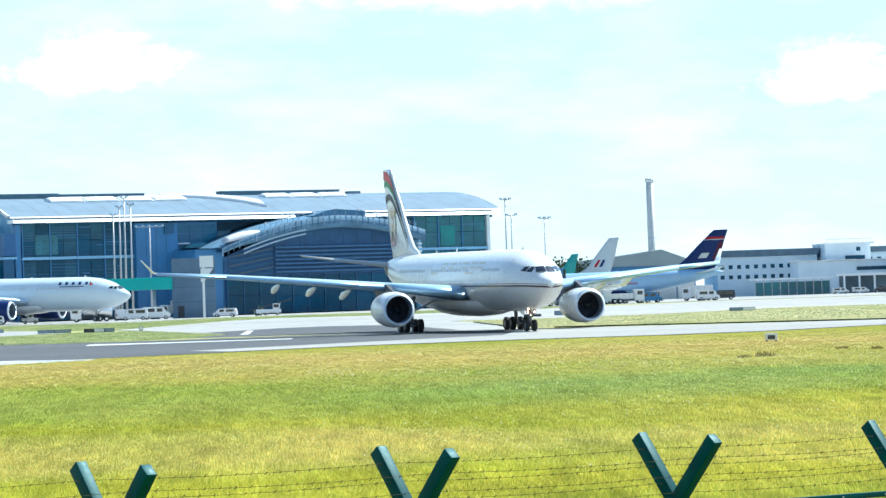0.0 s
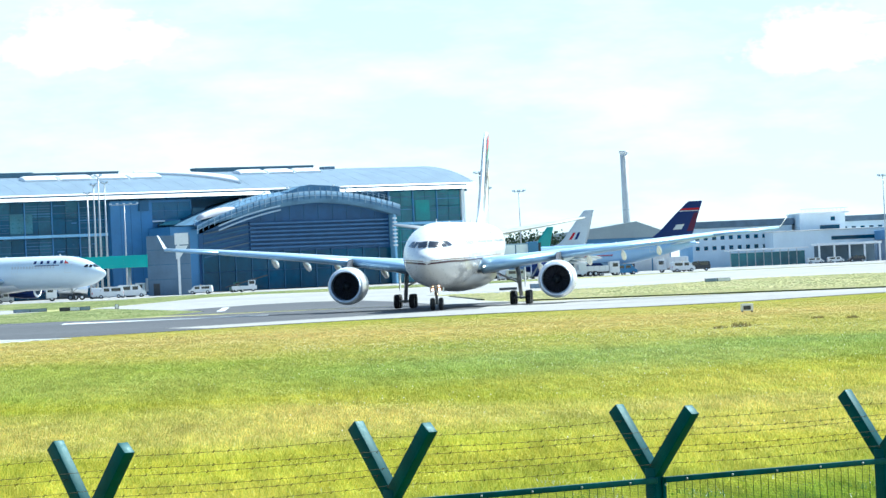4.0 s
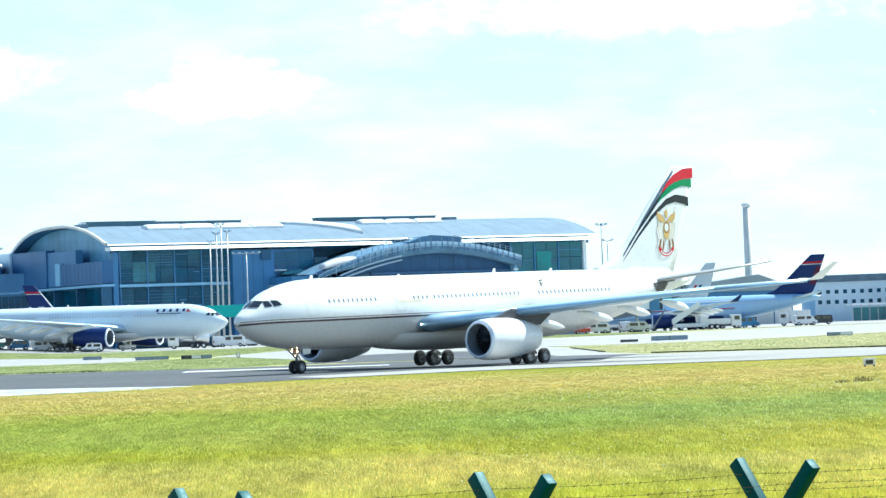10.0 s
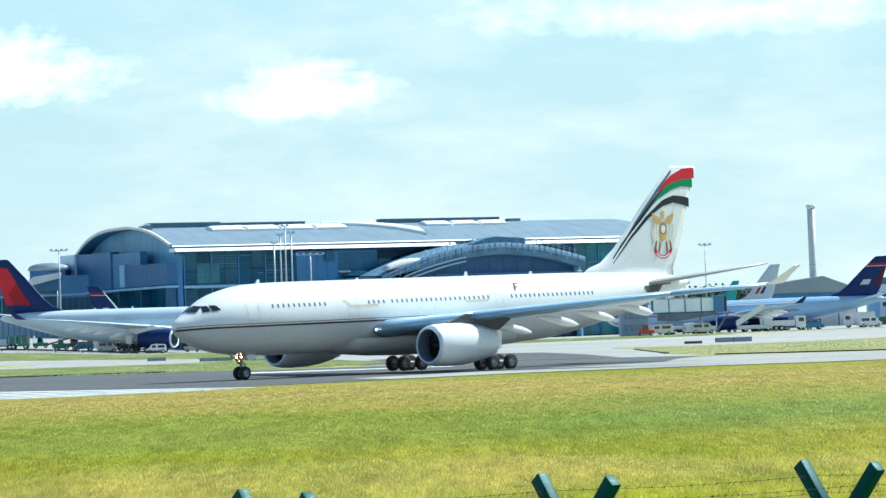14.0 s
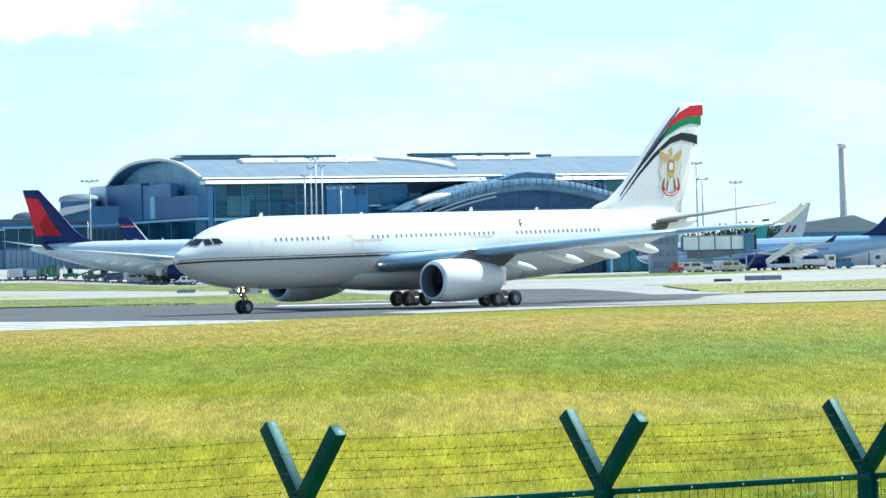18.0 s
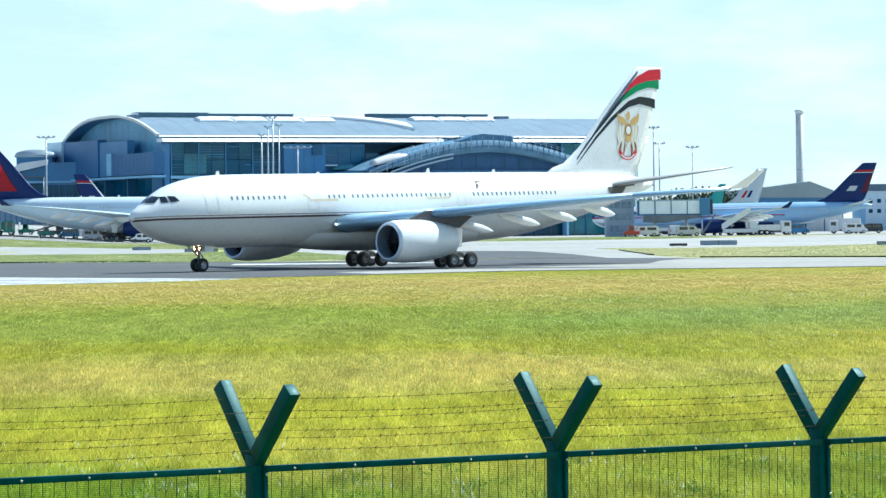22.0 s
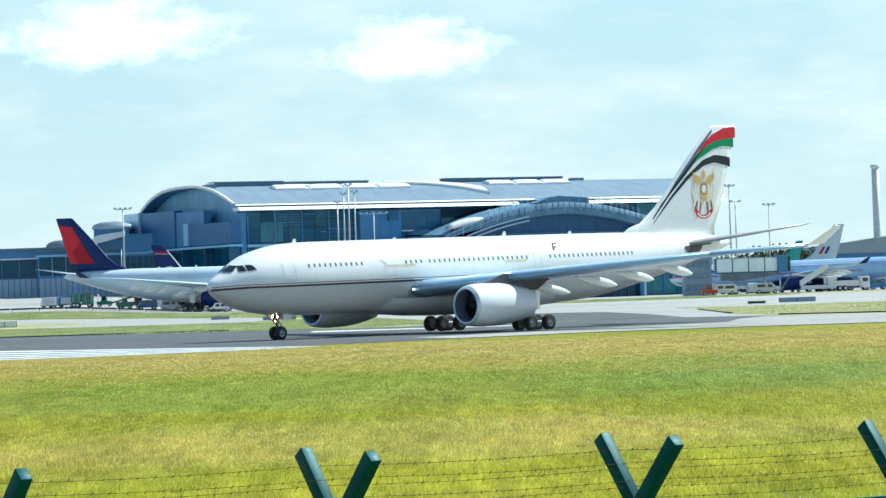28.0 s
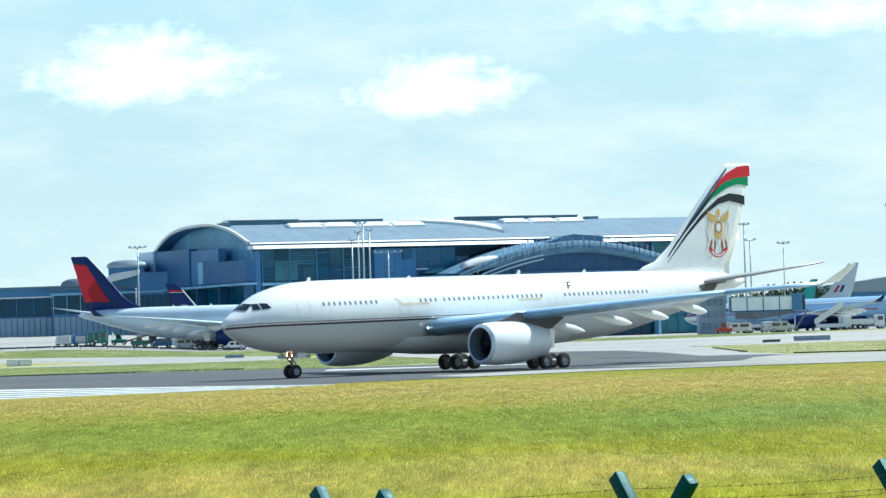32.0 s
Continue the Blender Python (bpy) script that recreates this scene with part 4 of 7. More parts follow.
# ---- fence in front of the onlooker ----
FENCE_GREEN = mat("dark_green_coated_steel", (0.004, 0.064, 0.070), 0.45, var=0.22, scale=5.0, spec=0.13)
FENCE_GREEN.node_tree.nodes["Principled BSDF"].inputs["Specular Tint"].default_value = (0.28, 0.85, 0.95, 1)
WIRE = mat("rusted_wire", (0.08, 0.065, 0.035), 0.8, var=0.3, scale=8.0, spec=0.1)
F0, FD = Vector((-0.731, 22.0)), Vector((2.11, 1.53))
GALVB = mat("dull_zinc_bolt", (0.40, 0.42, 0.42), 0.5, metal=0.3, var=0.15)
fence = thing("fence", pose(0, 0, 0), "dark green mesh security fence with forked barbed wire tops", "fence")
fa = math.degrees(math.atan2(FD.y, FD.x))
for i in range(-3, 5):
    p = F0 + FD * i
    top = 1.55 - 0.035 * i
    m = pose(p.x, p.y, 0, 0, 0, fa)
    post = part("post", box(-0.045, 0.045, -0.055, 0.055, -0.95, top + 0.07, bev=0.006), FENCE_GREEN, fence)
    post.matrix_local = m
    part("clamp_strip", box(0.020, 0.050, -0.080, -0.057, -0.9, top, bev=0.003), FENCE_GREEN, post)
    for k_ in range(6):
        part("bolt", tube((0.036, -0.080, top - 0.06 - 0.36 * k_), (0.036, -0.092, top - 0.06 - 0.36 * k_), 0.010, n=8), ALU, post)
    for sg in (-1, 1):
        out, up = (0.385, 0.50) if sg > 0 else (0.435, 0.49)
        d = Vector((0, sg * out, up))
        a = Vector((0, sg * 0.01, top + 0.03))
        bm = box(-0.042, 0.042, -0.052, 0.052, 0, d.length, bev=0.005)
        q = d.to_track_quat("Z", "X")
        bmesh.ops.transform(bm, matrix=Matrix.Translation(a) @ pose(0, 0, 0, -sg * math.degrees(math.atan2(out, up)), 0, 0), verts=bm.verts)
        part("fork_arm", bm, FENCE_GREEN, post)
L = FD.length
for i in range(-3, 4):
    p = F0 + FD * i
    top = 1.55 - 0.035 * i
    sl = math.degrees(math.atan2(-0.035, L))
    panel = part("top_rail", box(0.025, L - 0.06, -0.10, -0.065, -0.045, 0.0, bev=0.004), FENCE_GREEN, fence)
    panel.matrix_local = pose(p.x, p.y, top, 0, 0, fa) @ pose(0, 0, 0, 0, -sl, 0)
    for k_ in range(5):
        part("rail_bolt", tube((0.25 + 0.5 * k_, -0.10, -0.025), (0.25 + 0.5 * k_, -0.110, -0.025), 0.008, n=8), GALVB, panel)
    bm = bmesh.new()
    nb = 30
    for k_ in range(nb):
        x = 0.08 + (L - 0.16) * k_ / (nb - 1)
        tube((x, -0.075, -2.35), (x, -0.075, -0.04), 0.0027, n=4, bm=bm)
    for k_ in range(178):
        z = -0.055 - 0.0127 * k_
        tube((0.05, -0.071, z), (L - 0.07, -0.071, z), 0.0011, n=3, bm=bm)
    part("mesh_panel", bm, FENCE_GREEN, panel, "welded wire mesh panel", smooth=False)
    # barbed strands between the forks
    for sg in (-1, 1):
        for h_ in ((0.08, 0.34, 0.60) if sg < 0 else (0.22, 0.47, 0.72)):
            bm = bmesh.new()
            y, z = sg * 0.40 * h_, 0.03 + 0.52 * h_ + 0.03
            steps = 10
            for k_ in range(steps):
                xa, xb = L * k_ / steps, L * (k_ + 1) / steps
                za, zb = z - 0.02 * math.sin(math.pi * k_ / steps), z - 0.02 * math.sin(math.pi * (k_ + 1) / steps)
                tube((xa, y, za), (xb, y, zb), 0.0015, n=4, bm=bm)
                for e in (0.25, 0.75):
                    xm = xa + (xb - xa) * e
                    tube((xm - 0.007, y - 0.010, za - 0.010), (xm + 0.007, y + 0.010, za + 0.010), 0.0016, n=3, bm=bm)
                    tube((xm + 0.007, y - 0.010, za + 0.010), (xm - 0.007, y + 0.010, za - 0.010), 0.0016, n=3, bm=bm)
            part("barbed_wire", bm, WIRE, panel, "barbed wire strand", smooth=False)

# ---- terminal ----
# haze and sky blue are mixed into the terminal's glass and cladding colours
GLASS = mat("terminal_glass", (0.006, 0.085, 0.165), 0.12, var=0.35, scale=0.10, color2=(0.006, 0.05, 0.085), spec=0.25)
TEALGLASS = mat("teal_tinted_glass", (0.035, 0.21, 0.25), 0.15, var=0.3, scale=0.10, color2=(0.02, 0.11, 0.15), spec=0.45)
GREENGLASS = mat("bright_green_glass", (0.03, 0.27, 0.26), 0.15, var=0.2, scale=0.2, color2=(0.03, 0.18, 0.2), spec=0.35)
BLUEGLASS = mat("lighter_blue_glass", (0.035, 0.17, 0.29), 0.15, var=0.25, scale=0.2, color2=(0.02, 0.12, 0.22), spec=0.35)
MIDGLASS = mat("lighter_terminal_glass", (0.025, 0.13, 0.20), 0.12, var=0.35, scale=0.2, color2=(0.012, 0.07, 0.12), spec=0.3)
CLAD = mat("blue_grey_cladding", (0.070, 0.22, 0.43), 0.45, var=0.08, scale=0.3)
CLADLIGHT = mat("pale_blue_grey_cladding", (0.28, 0.54, 0.76), 0.45, var=0.08, scale=0.3)
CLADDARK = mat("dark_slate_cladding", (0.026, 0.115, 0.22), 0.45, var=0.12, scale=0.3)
SLATEBLUE = mat("slate_violet_cladding", (0.045, 0.145, 0.32), 0.5, var=0.10, scale=0.15)
ROOFM = mat("grey_metal_roof", (0.19, 0.255, 0.325), 0.65, var=0.08, scale=0.2, spec=0.2)
FASCIA = mat("white_roof_fascia", (0.80, 0.81, 0.82), 0.4, var=0.04, scale=0.4)
LOUVRE = mat("dark_blue_louvre", (0.026, 0.10, 0.24), 0.5, var=0.12, scale=0.5)
LOUVREPALE = mat("pale_louvre_edge", (0.055, 0.15, 0.31), 0.45, var=0.1, scale=0.5)
SCREEN = mat("dark_plant_screen", (0.10, 0.19, 0.25), 0.6, var=0.15, scale=0.3)
RAILP = mat("pale_steel_rail", (0.38, 0.50, 0.61), 0.4, var=0.1)
TA, TB = 24.7, Vector((-42.2, 700.0))
term = thing("terminal_building", pose(TB.x, TB.y, 1.3, 0, 0, TA), "large airport terminal with arched metal roof and glass front", "building")
TL, TW = 117.0, 60.0
tr = random.Random(77)


def arch(b):
    """Height of the roof across the building, b metres behind the front; the far shoulder is fuller."""
    t = (b - TW / 2) / (TW / 2)
    return 22.25 + 4.95 * (1.0 - abs(t) ** (2.2 if t < 0 else 3.0))


def roof_rows(a0, a1, up, b0=0.3, b1=TW + 1.0, n=28):
    rows = []
    for i in range(n + 1):
        b = b0 + (b1 - b0) * i / n
        rows.append([(a0, b, arch(min(max(b, 0.0), TW)) + up), (a1, b, arch(min(max(b, 0.0), TW)) + up)])
    return rows


def tbox(name, x0, x1, y0, y1, z0, z1, material, label="", bev=0.0):
    return part(name, box(x0, x1, y0, y1, z0, z1, bev=bev), material, term, label, smooth=False)


tbox("back_wall", 3.5, TL, TW - 0.5, TW, 0, 21.9, CLAD)
tbox("floor_slab", 3.6, TL - 0.6, 0.6, TW - 0.6, 7.2, 7.6, CLAD)
tbox("floor_slab", 3.6, TL - 0.6, 0.6, TW - 0.6, 13.0, 13.4, CLAD)
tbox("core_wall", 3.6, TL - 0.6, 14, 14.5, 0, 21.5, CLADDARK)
for i in range(30):
    a0, a1 = -0.9 + (TL + 2.9) * i / 30, -0.9 + (TL + 2.9) * (i + 1) / 30
    part("roof_panel", sheet(roof_rows(a0, a1 - 0.02, 0.25)), ROOFM, term)
    part("roof_seam", sheet([[(x, q[0][1], q[0][2] + dz) for x, dz in ((a1 - 0.03, 0.0), (a1 - 0.03, 0.02), (a1 + 0.03, 0.02), (a1 + 0.03, 0.0))] for q in roof_rows(0, 1, 0.25)]), ROOFM, term)
part("soffit", sheet(roof_rows(-0.9, TL + 1.8, 0.0)), CLAD, term)
# the white canopy along the front, the shadow gap above it and the thin roof edge
for a0, a1 in ((-1.2, 65.2), (75.4, TL + 0.2)):
    part("front_canopy", loft([[(a, -3.6, 21.05), (a, -2.9, 21.78), (a, 0.2, 21.78), (a, 0.2, 21.05)] for a in (a0, a1)]), FASCIA, term, "white front canopy edge", smooth=False)
# the gap's shade is put in as a strip of dark cladding
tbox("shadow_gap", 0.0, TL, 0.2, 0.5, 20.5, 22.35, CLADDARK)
part("roof_edge", loft([[(a, -0.6, 22.2), (a, -0.25, 22.52), (a, 0.3, 22.52), (a, 0.3, 22.2)] for a in (-0.9, TL + 2.0)]), FASCIA, term, "thin white roof edge", smooth=False)
for i in range(24):
    tbox("canopy_bracket", 1.0 + 4.9 * i, 1.15 + 4.9 * i, -3.2, 0.2, 20.75, 21.05, CLADDARK)
# gable: a deep overhanging rim, recessed glazed arch, and stepped cladding blocks
rim = []
for i in range(49):
    b = -0.6 + (TW + 1.6) * i / 48
    z = arch(min(max(b, 0.0), TW))
    rim.append([(-1.3, b, z + 0.55), (-1.3, b, z - 0.1), (-0.9, b, z - 0.1), (-0.9, b, z + 0.55), (-1.3, b, z + 0.55)])
part("arch_rim", sheet(rim), FASCIA, term, "white curved rim of the gable")
PALEGABLE = mat("pale_gable_glass", (0.19, 0.42, 0.64), 0.35, var=0.15, scale=0.12, spec=0.12)
for i in range(16):
    b0, b1 = 1.0 + 58.0 * i / 16, 1.0 + 58.0 * (i + 1) / 16 - 0.12
    for k_ in range(3):
        zs = [18.0 + (arch(b) - 0.15 - 18.0) * f for b in (b0, b1) for f in (k_ / 3 + 0.006, (k_ + 1) / 3)]
        part("gable_pane", loft([[(x, b0, zs[0]), (x, b1, zs[2]), (x, b1, zs[3]), (x, b0, zs[1])] for x in (2.2, 2.28)]), PALEGABLE, term, smooth=False)
bm = sheet([[(2.6, b, 0.0), (2.6, b, arch(b) - 0.05)] for b in [TW * i / 24 for i in range(25)]])
part("gable_wall", bm, CLAD, term)
tbox("gable_block", -2.4, 6.0, 57.2, 67.6, 8.0, 22.7, mat("pale_metal_cladding", (0.56, 0.70, 0.80), 0.45, var=0.06, scale=0.3), "pale metal cladding block")
tbox("gable_block", -1.9, 0.2, 34.7, 57.1, 14.2, 22.5, SLATEBLUE, "dark slate cladding block")
tbox("gable_block", -1.5, 0.2, 17.2, 34.7, 14.2, 21.9, mat("mid_slate_cladding", (0.08, 0.22, 0.42), 0.5, var=0.1, scale=0.15), "slate cladding block")
tbox("gable_block", -2.3, 0.2, -0.6, 24.6, 14.2, 18.9, SLATEBLUE, "dark slate cladding block")
tbox("gable_panel", -2.5, -1.6, 24.7, 27.6, 14.4, 19.2, CLADLIGHT, "pale vertical panel")
tbox("gable_ledge", -2.9, 0.2, -1.2, 57.0, 13.5, 14.0, CLADLIGHT, "pale ledge")
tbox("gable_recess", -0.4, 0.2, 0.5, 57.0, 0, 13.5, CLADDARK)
for b0, b1 in ((0.4, 14.0), (15.2, 28.0), (29.0, 43.0), (44.0, 56.6)):
    n = 3
    for i in range(n):
        for z0, z1 in ((0.4, 6.2), (6.5, 13.2)):
            tbox("gable_pane", -0.62, -0.42, b0 + (b1 - b0) * i / n + 0.1, b0 + (b1 - b0) * (i + 1) / n - 0.1, z0, z1, GLASS)
for b in (-0.6, 14.5, 28.5, 43.4, 56.8):
    tbox("gable_column", -2.6, -0.4, b - 0.25, b + 0.25, 0, 13.5, CLADDARK)
for i in range(10):
    tbox("cladding_joint", -2.33, -2.3, 1.6 + 2.4 * i, 1.66 + 2.4 * i, 14.3, 18.8, CLADDARK)
# front glazing: large panes in deep dark frames, with thin slats inside them
for a0, a1, n, glass in ((1.9, 27.0, 4, GLASS), (96.4, 115.0, 3, TEALGLASS)):
    for i in range(n):
        x0, x1 = a0 + (a1 - a0) * i / n, a0 + (a1 - a0) * (i + 1) / n
        for j in range(2):
            u0, u1 = x0 + (x1 - x0) * j / 2, x0 + (x1 - x0) * (j + 1) / 2
            for z0, z1 in ((0.3, 4.3), (4.45, 8.7), (8.85, 13.0), (13.9, 17.3), (17.4, 20.9)):
                tbox("glass_pane", u0 + 0.05, u1 - 0.05, 0.0, 0.08, z0, z1, MIDGLASS if glass is GLASS and tr.random() < 0.3 else glass)
        tbox("mullion", x0 - 0.12, x0 + 0.12, -0.3, 0.2, 0.3, 20.9, CLAD)
        for z in [14.5 + 0.55 * k_ for k_ in range(11)] + [9.4 + 0.7 * k_ for k_ in range(5)]:
            if tr.random() < (0.75 if glass is GLASS else 0.35):
                w0, w1 = (0.03, 0.93) if tr.random() < 0.7 else sorted((tr.uniform(0.03, 0.9), tr.uniform(0.03, 0.9)))
                tbox("blind", x0 + (x1 - x0) * w0, x0 + (x1 - x0) * w1 + 0.3, -0.05, -0.01, z, z + tr.uniform(0.08, 0.22), CLADDARK if tr.random() < 0.85 else CLAD)
    tbox("band", a0 - 0.3, a1 + 0.2, -0.7, -0.02, 13.25, 13.85, CLADLIGHT, "pale horizontal band")
tbox("green_pane", 4.8, 10.0, -0.12, -0.03, 14.3, 18.5, mat("teal_inner_room", (0.04, 0.19, 0.25), 0.3, var=0.25, scale=0.3), "teal pane")
tbox("green_pane", 103.2, 106.9, -0.12, -0.03, 14.2, 18.8, GREENGLASS, "bright green glass pane")
# greenish vertical streaks over the lower panes
for i in range(9):
    u = 97.0 + 1.9 * i
    tbox("green_streak", u, u + 0.35, -0.12, -0.04, 4.6 + tr.uniform(0, 2), 11.6 + tr.uniform(-1, 1), GREENGLASS)
tbox("end_column", 0.2, 1.4, -0.5, 0.4, 0, 20.8, CLAD)
tbox("end_column", 115.1, 115.9, -0.6, 0.4, 0, 21.0, FASCIA, "white end column")
tbox("side_wall", TL - 1.2, TL - 0.7, 0.4, TW, 0, 21.9, CLAD)
# core block with a dark box, and the blue glazed bay beside it
tbox("core_block", 27.3, 37.1, -2.0, 2.0, 0, 20.6, CLAD)
for i in range(3):
    tbox("core_joint", 29.6 + 2.4 * i, 29.66 + 2.4 * i, -2.03, -2.0, 0.3, 20.5, CLADDARK)
tbox("dark_box", 33.9, 36.1, -2.6, -2.0, 18.3, 20.5, CLADDARK, "small dark box on the wall")
for i in range(3):
    for z0, z1 in ((16.4, 18.2), (18.3, 20.1), (9.0, 14.2)):
        tbox("bay_pane", 37.4 + 3.2 * i, 40.5 + 3.2 * i, -0.6, -0.5, z0, z1, BLUEGLASS if z0 > 10 else GLASS)
tbox("bay_frame", 37.1, 47.2, -0.5, 0.4, 0, 20.6, CLAD)
tbox("bay_ledge", 37.1, 40.2, -1.6, -0.5, 15.85, 16.15, FASCIA)
rows = [[(38.6 + 7.4 * i / 12, y_, 15.0 + 1.0 * math.sin(math.pi * i / 12) ** 0.7) for i in range(13)] for y_ in (-3.4, -0.6)]
part("low_curved_roof", loft(rows), mat("sea_green_roof", (0.10, 0.30, 0.34), 0.4, var=0.15, scale=0.4), term, "small sea-green curved roof")
tbox("dark_arch", 47.2, 50.2, -1.2, 0.4, 13.0, 18.6, SCREEN)
# dark sheet that stands in for the shade deep in the recess
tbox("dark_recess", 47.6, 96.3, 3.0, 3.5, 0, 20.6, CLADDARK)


# arched pier front: a pale ribbed canopy band over dark blue louvres
def crown(a):
    return 21.3 - 6.7 * (abs(a - 70.0) / 29.0) ** 1.85


A0_, A1_ = 41.0, 90.5
band = []
for i in range(49):
    a = A0_ + (A1_ - A0_) * i / 48
    z = crown(a)
    th = 2.8 * min(1.0, 0.35 + 0.65 * (a - A0_) / 14.0)
    band.append([(a, -16.0, z - th), (a, -16.4, z - th), (a, -16.4, z - 0.2), (a, -14.0, z), (a, 2.0, z + 0.3), (a, 2.0, z - th + 0.3), (a, -16.0, z - th)])
CANOPYM = mat("grey_blue_canopy", (0.14, 0.26, 0.39), 0.65, var=0.16, scale=0.35, spec=0.2)
part("arched_canopy", sheet(band), CANOPYM, term, "grey-blue arched canopy over the pier")
for k_ in range(2):
    rows = [[(A0_ + (A1_ - A0_) * i / 40, -16.46, crown(A0_ + (A1_ - A0_) * i / 40) - 0.35 - 0.9 * k_ + d) for d in (0.0, 0.14)] for i in range(41)]
    part("canopy_line", sheet(rows), RAILP, term)
for i in range(36):
    a = 41.0 + 1.36 * i
    tbox("canopy_rib", a - 0.06, a + 0.06, -16.6, -16.42, crown(a) - 1.9, crown(a) - 0.25, CANOPYM if i % 3 else RAILP)
    tbox("canopy_rail_post", a - 0.06, a + 0.06, -15.2, -15.1, crown(a) - 0.2, crown(a) + 1.05, RAILP)
for d in (0.5, 0.98):
    part("canopy_rail", sheet([[(41 + 48.0 * i / 40, -15.15, crown(41 + 48.0 * i / 40) + d + e) for e in (0.0, 0.1)] for i in range(41)]), RAILP, term)
for i in range(7):
    a = 53.0 + 5.3 * i + tr.uniform(-1, 1)
    tbox("canopy_lamp", a - 0.22, a + 0.22, -15.5, -15.1, crown(a) + 0.9, crown(a) + 1.35, FASCIA, "small white lamp")
for k_ in range(2):
    rows = [[(46.0 + 15.0 * i / 20, -16.5 - 0.05 * k_, crown(46.0 + 15.0 * i / 20) - 2.6 - 0.9 * k_ + d) for d in (0.0, 0.34)] for i in range(21)]
    part("sloping_rail", sheet(rows), RAILP, term, "pale sloping rail under the canopy")
# below: smooth blue wall, a belt of louvres, glass at the foot
part("louvre_backing", sheet([[(a, -13.6, 0.2), (a, -13.6, crown(a) - 2.7)] for a in [42.5 + 47.0 * i / 28 for i in range(29)]]), LOUVRE, term)
for j in range(7):
    z = 8.9 + 0.88 * j
    tbox("louvre", 54.5, 88.4, -14.3, -13.7, z, z + 0.46, LOUVRE)
    tbox("louvre_edge", 54.5, 88.4, -14.36, -14.3, z + 0.1, z + 0.40, LOUVREPALE)
for i in range(9):
    tbox("wall_joint", 57.5 + 3.5 * i, 57.6 + 3.5 * i, -13.68, -13.6, 15.0, crown(57.5 + 3.5 * i) - 2.9, CLADDARK)
for i in range(12):
    a = 43.2 + 3.9 * i
    for z0, z1 in ((0.3, 4.2), (4.4, 8.2)):
        tbox("foot_pane", a, a + 3.6, -13.9, -13.7, z0, z1, GLASS)
    tbox("foot_column", a - 0.22, a - 0.02, -14.1, -13.7, 0, 8.5, CLADDARK)
for i in range(6):
    z = 9.0 + 1.0 * i
    part("raking_slat", loft([[(43.5, y_, z - 1.6), (54.2, y_, z + 0.2), (54.2, y_, z + 0.5), (43.5, y_, z - 1.3)] for y_ in (-14.0, -13.7)]), mat("brown_grey_slat", (0.10, 0.15, 0.20), 0.6, var=0.2) if i % 2 else CLADDARK, term, smooth=False)
tbox("pier_flank", 36.0, 42.8, -13.4, -2.2, 0, 14.4, CLAD, "blue-grey flank wall of the pier")
tbox("pier_end", 89.0, 89.5, -16, 3, 0, 15.6, CLADLIGHT)
for i in range(8):
    tbox("end_lamp", 88.5, 89.6, -16.3, -16.05, 8.4 + 0.85 * i, 8.75 + 0.85 * i, FASCIA, "small white louvre lamp")
part("canopy_crown", loft([[(63.3, y, crown(64.0) - 1.0), (76.0, y, crown(76.0) - 0.6), (76.0, y, 21.9), (71.5, y, 22.3), (69.0, y, 22.5), (66.5, y, 22.2), (63.4, y, 21.1)] for y in (-15.6, -12.0)]), CANOPYM, term, "grey-blue crown wall over the canopy", smooth=False)
for i in range(9):
    tbox("crown_rib", 64.4 + 1.35 * i, 64.5 + 1.35 * i, -15.72, -15.6, 20.6, 21.2 if i == 0 else 21.9, RAILP if i % 2 else CLAD)
shell = []
for i in range(13):
    t = i / 12
    hgt = 1.55 * math.sin(math.pi * (0.14 + 0.72 * t)) ** 0.6
    shell.append([(42.4 + 8.2 * t, -14.6 + 1.6 * math.cos(u), 15.7 + 1.55 * t + hgt * math.sin(u)) for u in [math.pi * j / 10 for j in range(11)]])
part("white_shell_roof", loft(shell), mat("pale_pink_white_membrane", (0.66, 0.64, 0.66), 0.6, var=0.06), term, "pale curved membrane roof")


# rooflights and plant screens on the roof
def on_roof(name, a0, a1, b0, b1, hgt, material, label=""):
    rows = []
    for i in range(9):
        b = b0 + (b1 - b0) * i / 8
        z, up = arch(b) + 0.2, hgt * math.sin(math.pi * (0.08 + 0.84 * i / 8)) ** 0.45
        rows.append([(a0, b, z - 0.2), (a0 + 0.3, b, z + up * 0.75), (a0 + 0.9, b, z + up), (a1 - 0.9, b, z + up), (a1 - 0.3, b, z + up * 0.75), (a1, b, z - 0.2)])
    return part(name, loft(rows), material, term, label, smooth=False)


def screen(a0, a1, b, hgt, material, label):
    z = arch(b) + 0.2
    tbox("plant_screen", a0, a1, b, b + 3.0, z - 0.6, z + hgt, material, label)
    tbox("screen_cap", a0 - 0.15, a1 + 0.15, b - 0.12, b + 3.1, z + hgt, z + hgt + 0.16, ROOFM)


for i in range(4):
    on_roof("roof_light", 13.2 + 8.3 * i, 21.2 + 8.3 * i, 11.5, 15.5, 0.95, FASCIA, "white rounded rooflight")
    on_roof("roof_light", 17.4 + 7.2 * i, 24.4 + 7.2 * i, 17.5, 19.5, 0.5, FASCIA, "white rounded rooflight")
for i in range(3):
    on_roof("roof_light", 66.0 + 7.0 * i, 72.8 + 7.0 * i, 13.5, 17.5, 0.95, FASCIA, "white rounded rooflight")
screen(2.6, 19.0, 21.0, 1.0, SCREEN, "dark rooftop plant screen")
screen(19.2, 40.0, 22.0, 0.75, SCREEN, "low dark rooftop plant screen")
screen(60.0, 90.0, 24.0, 0.9, SCREEN, "low dark rooftop plant screen")
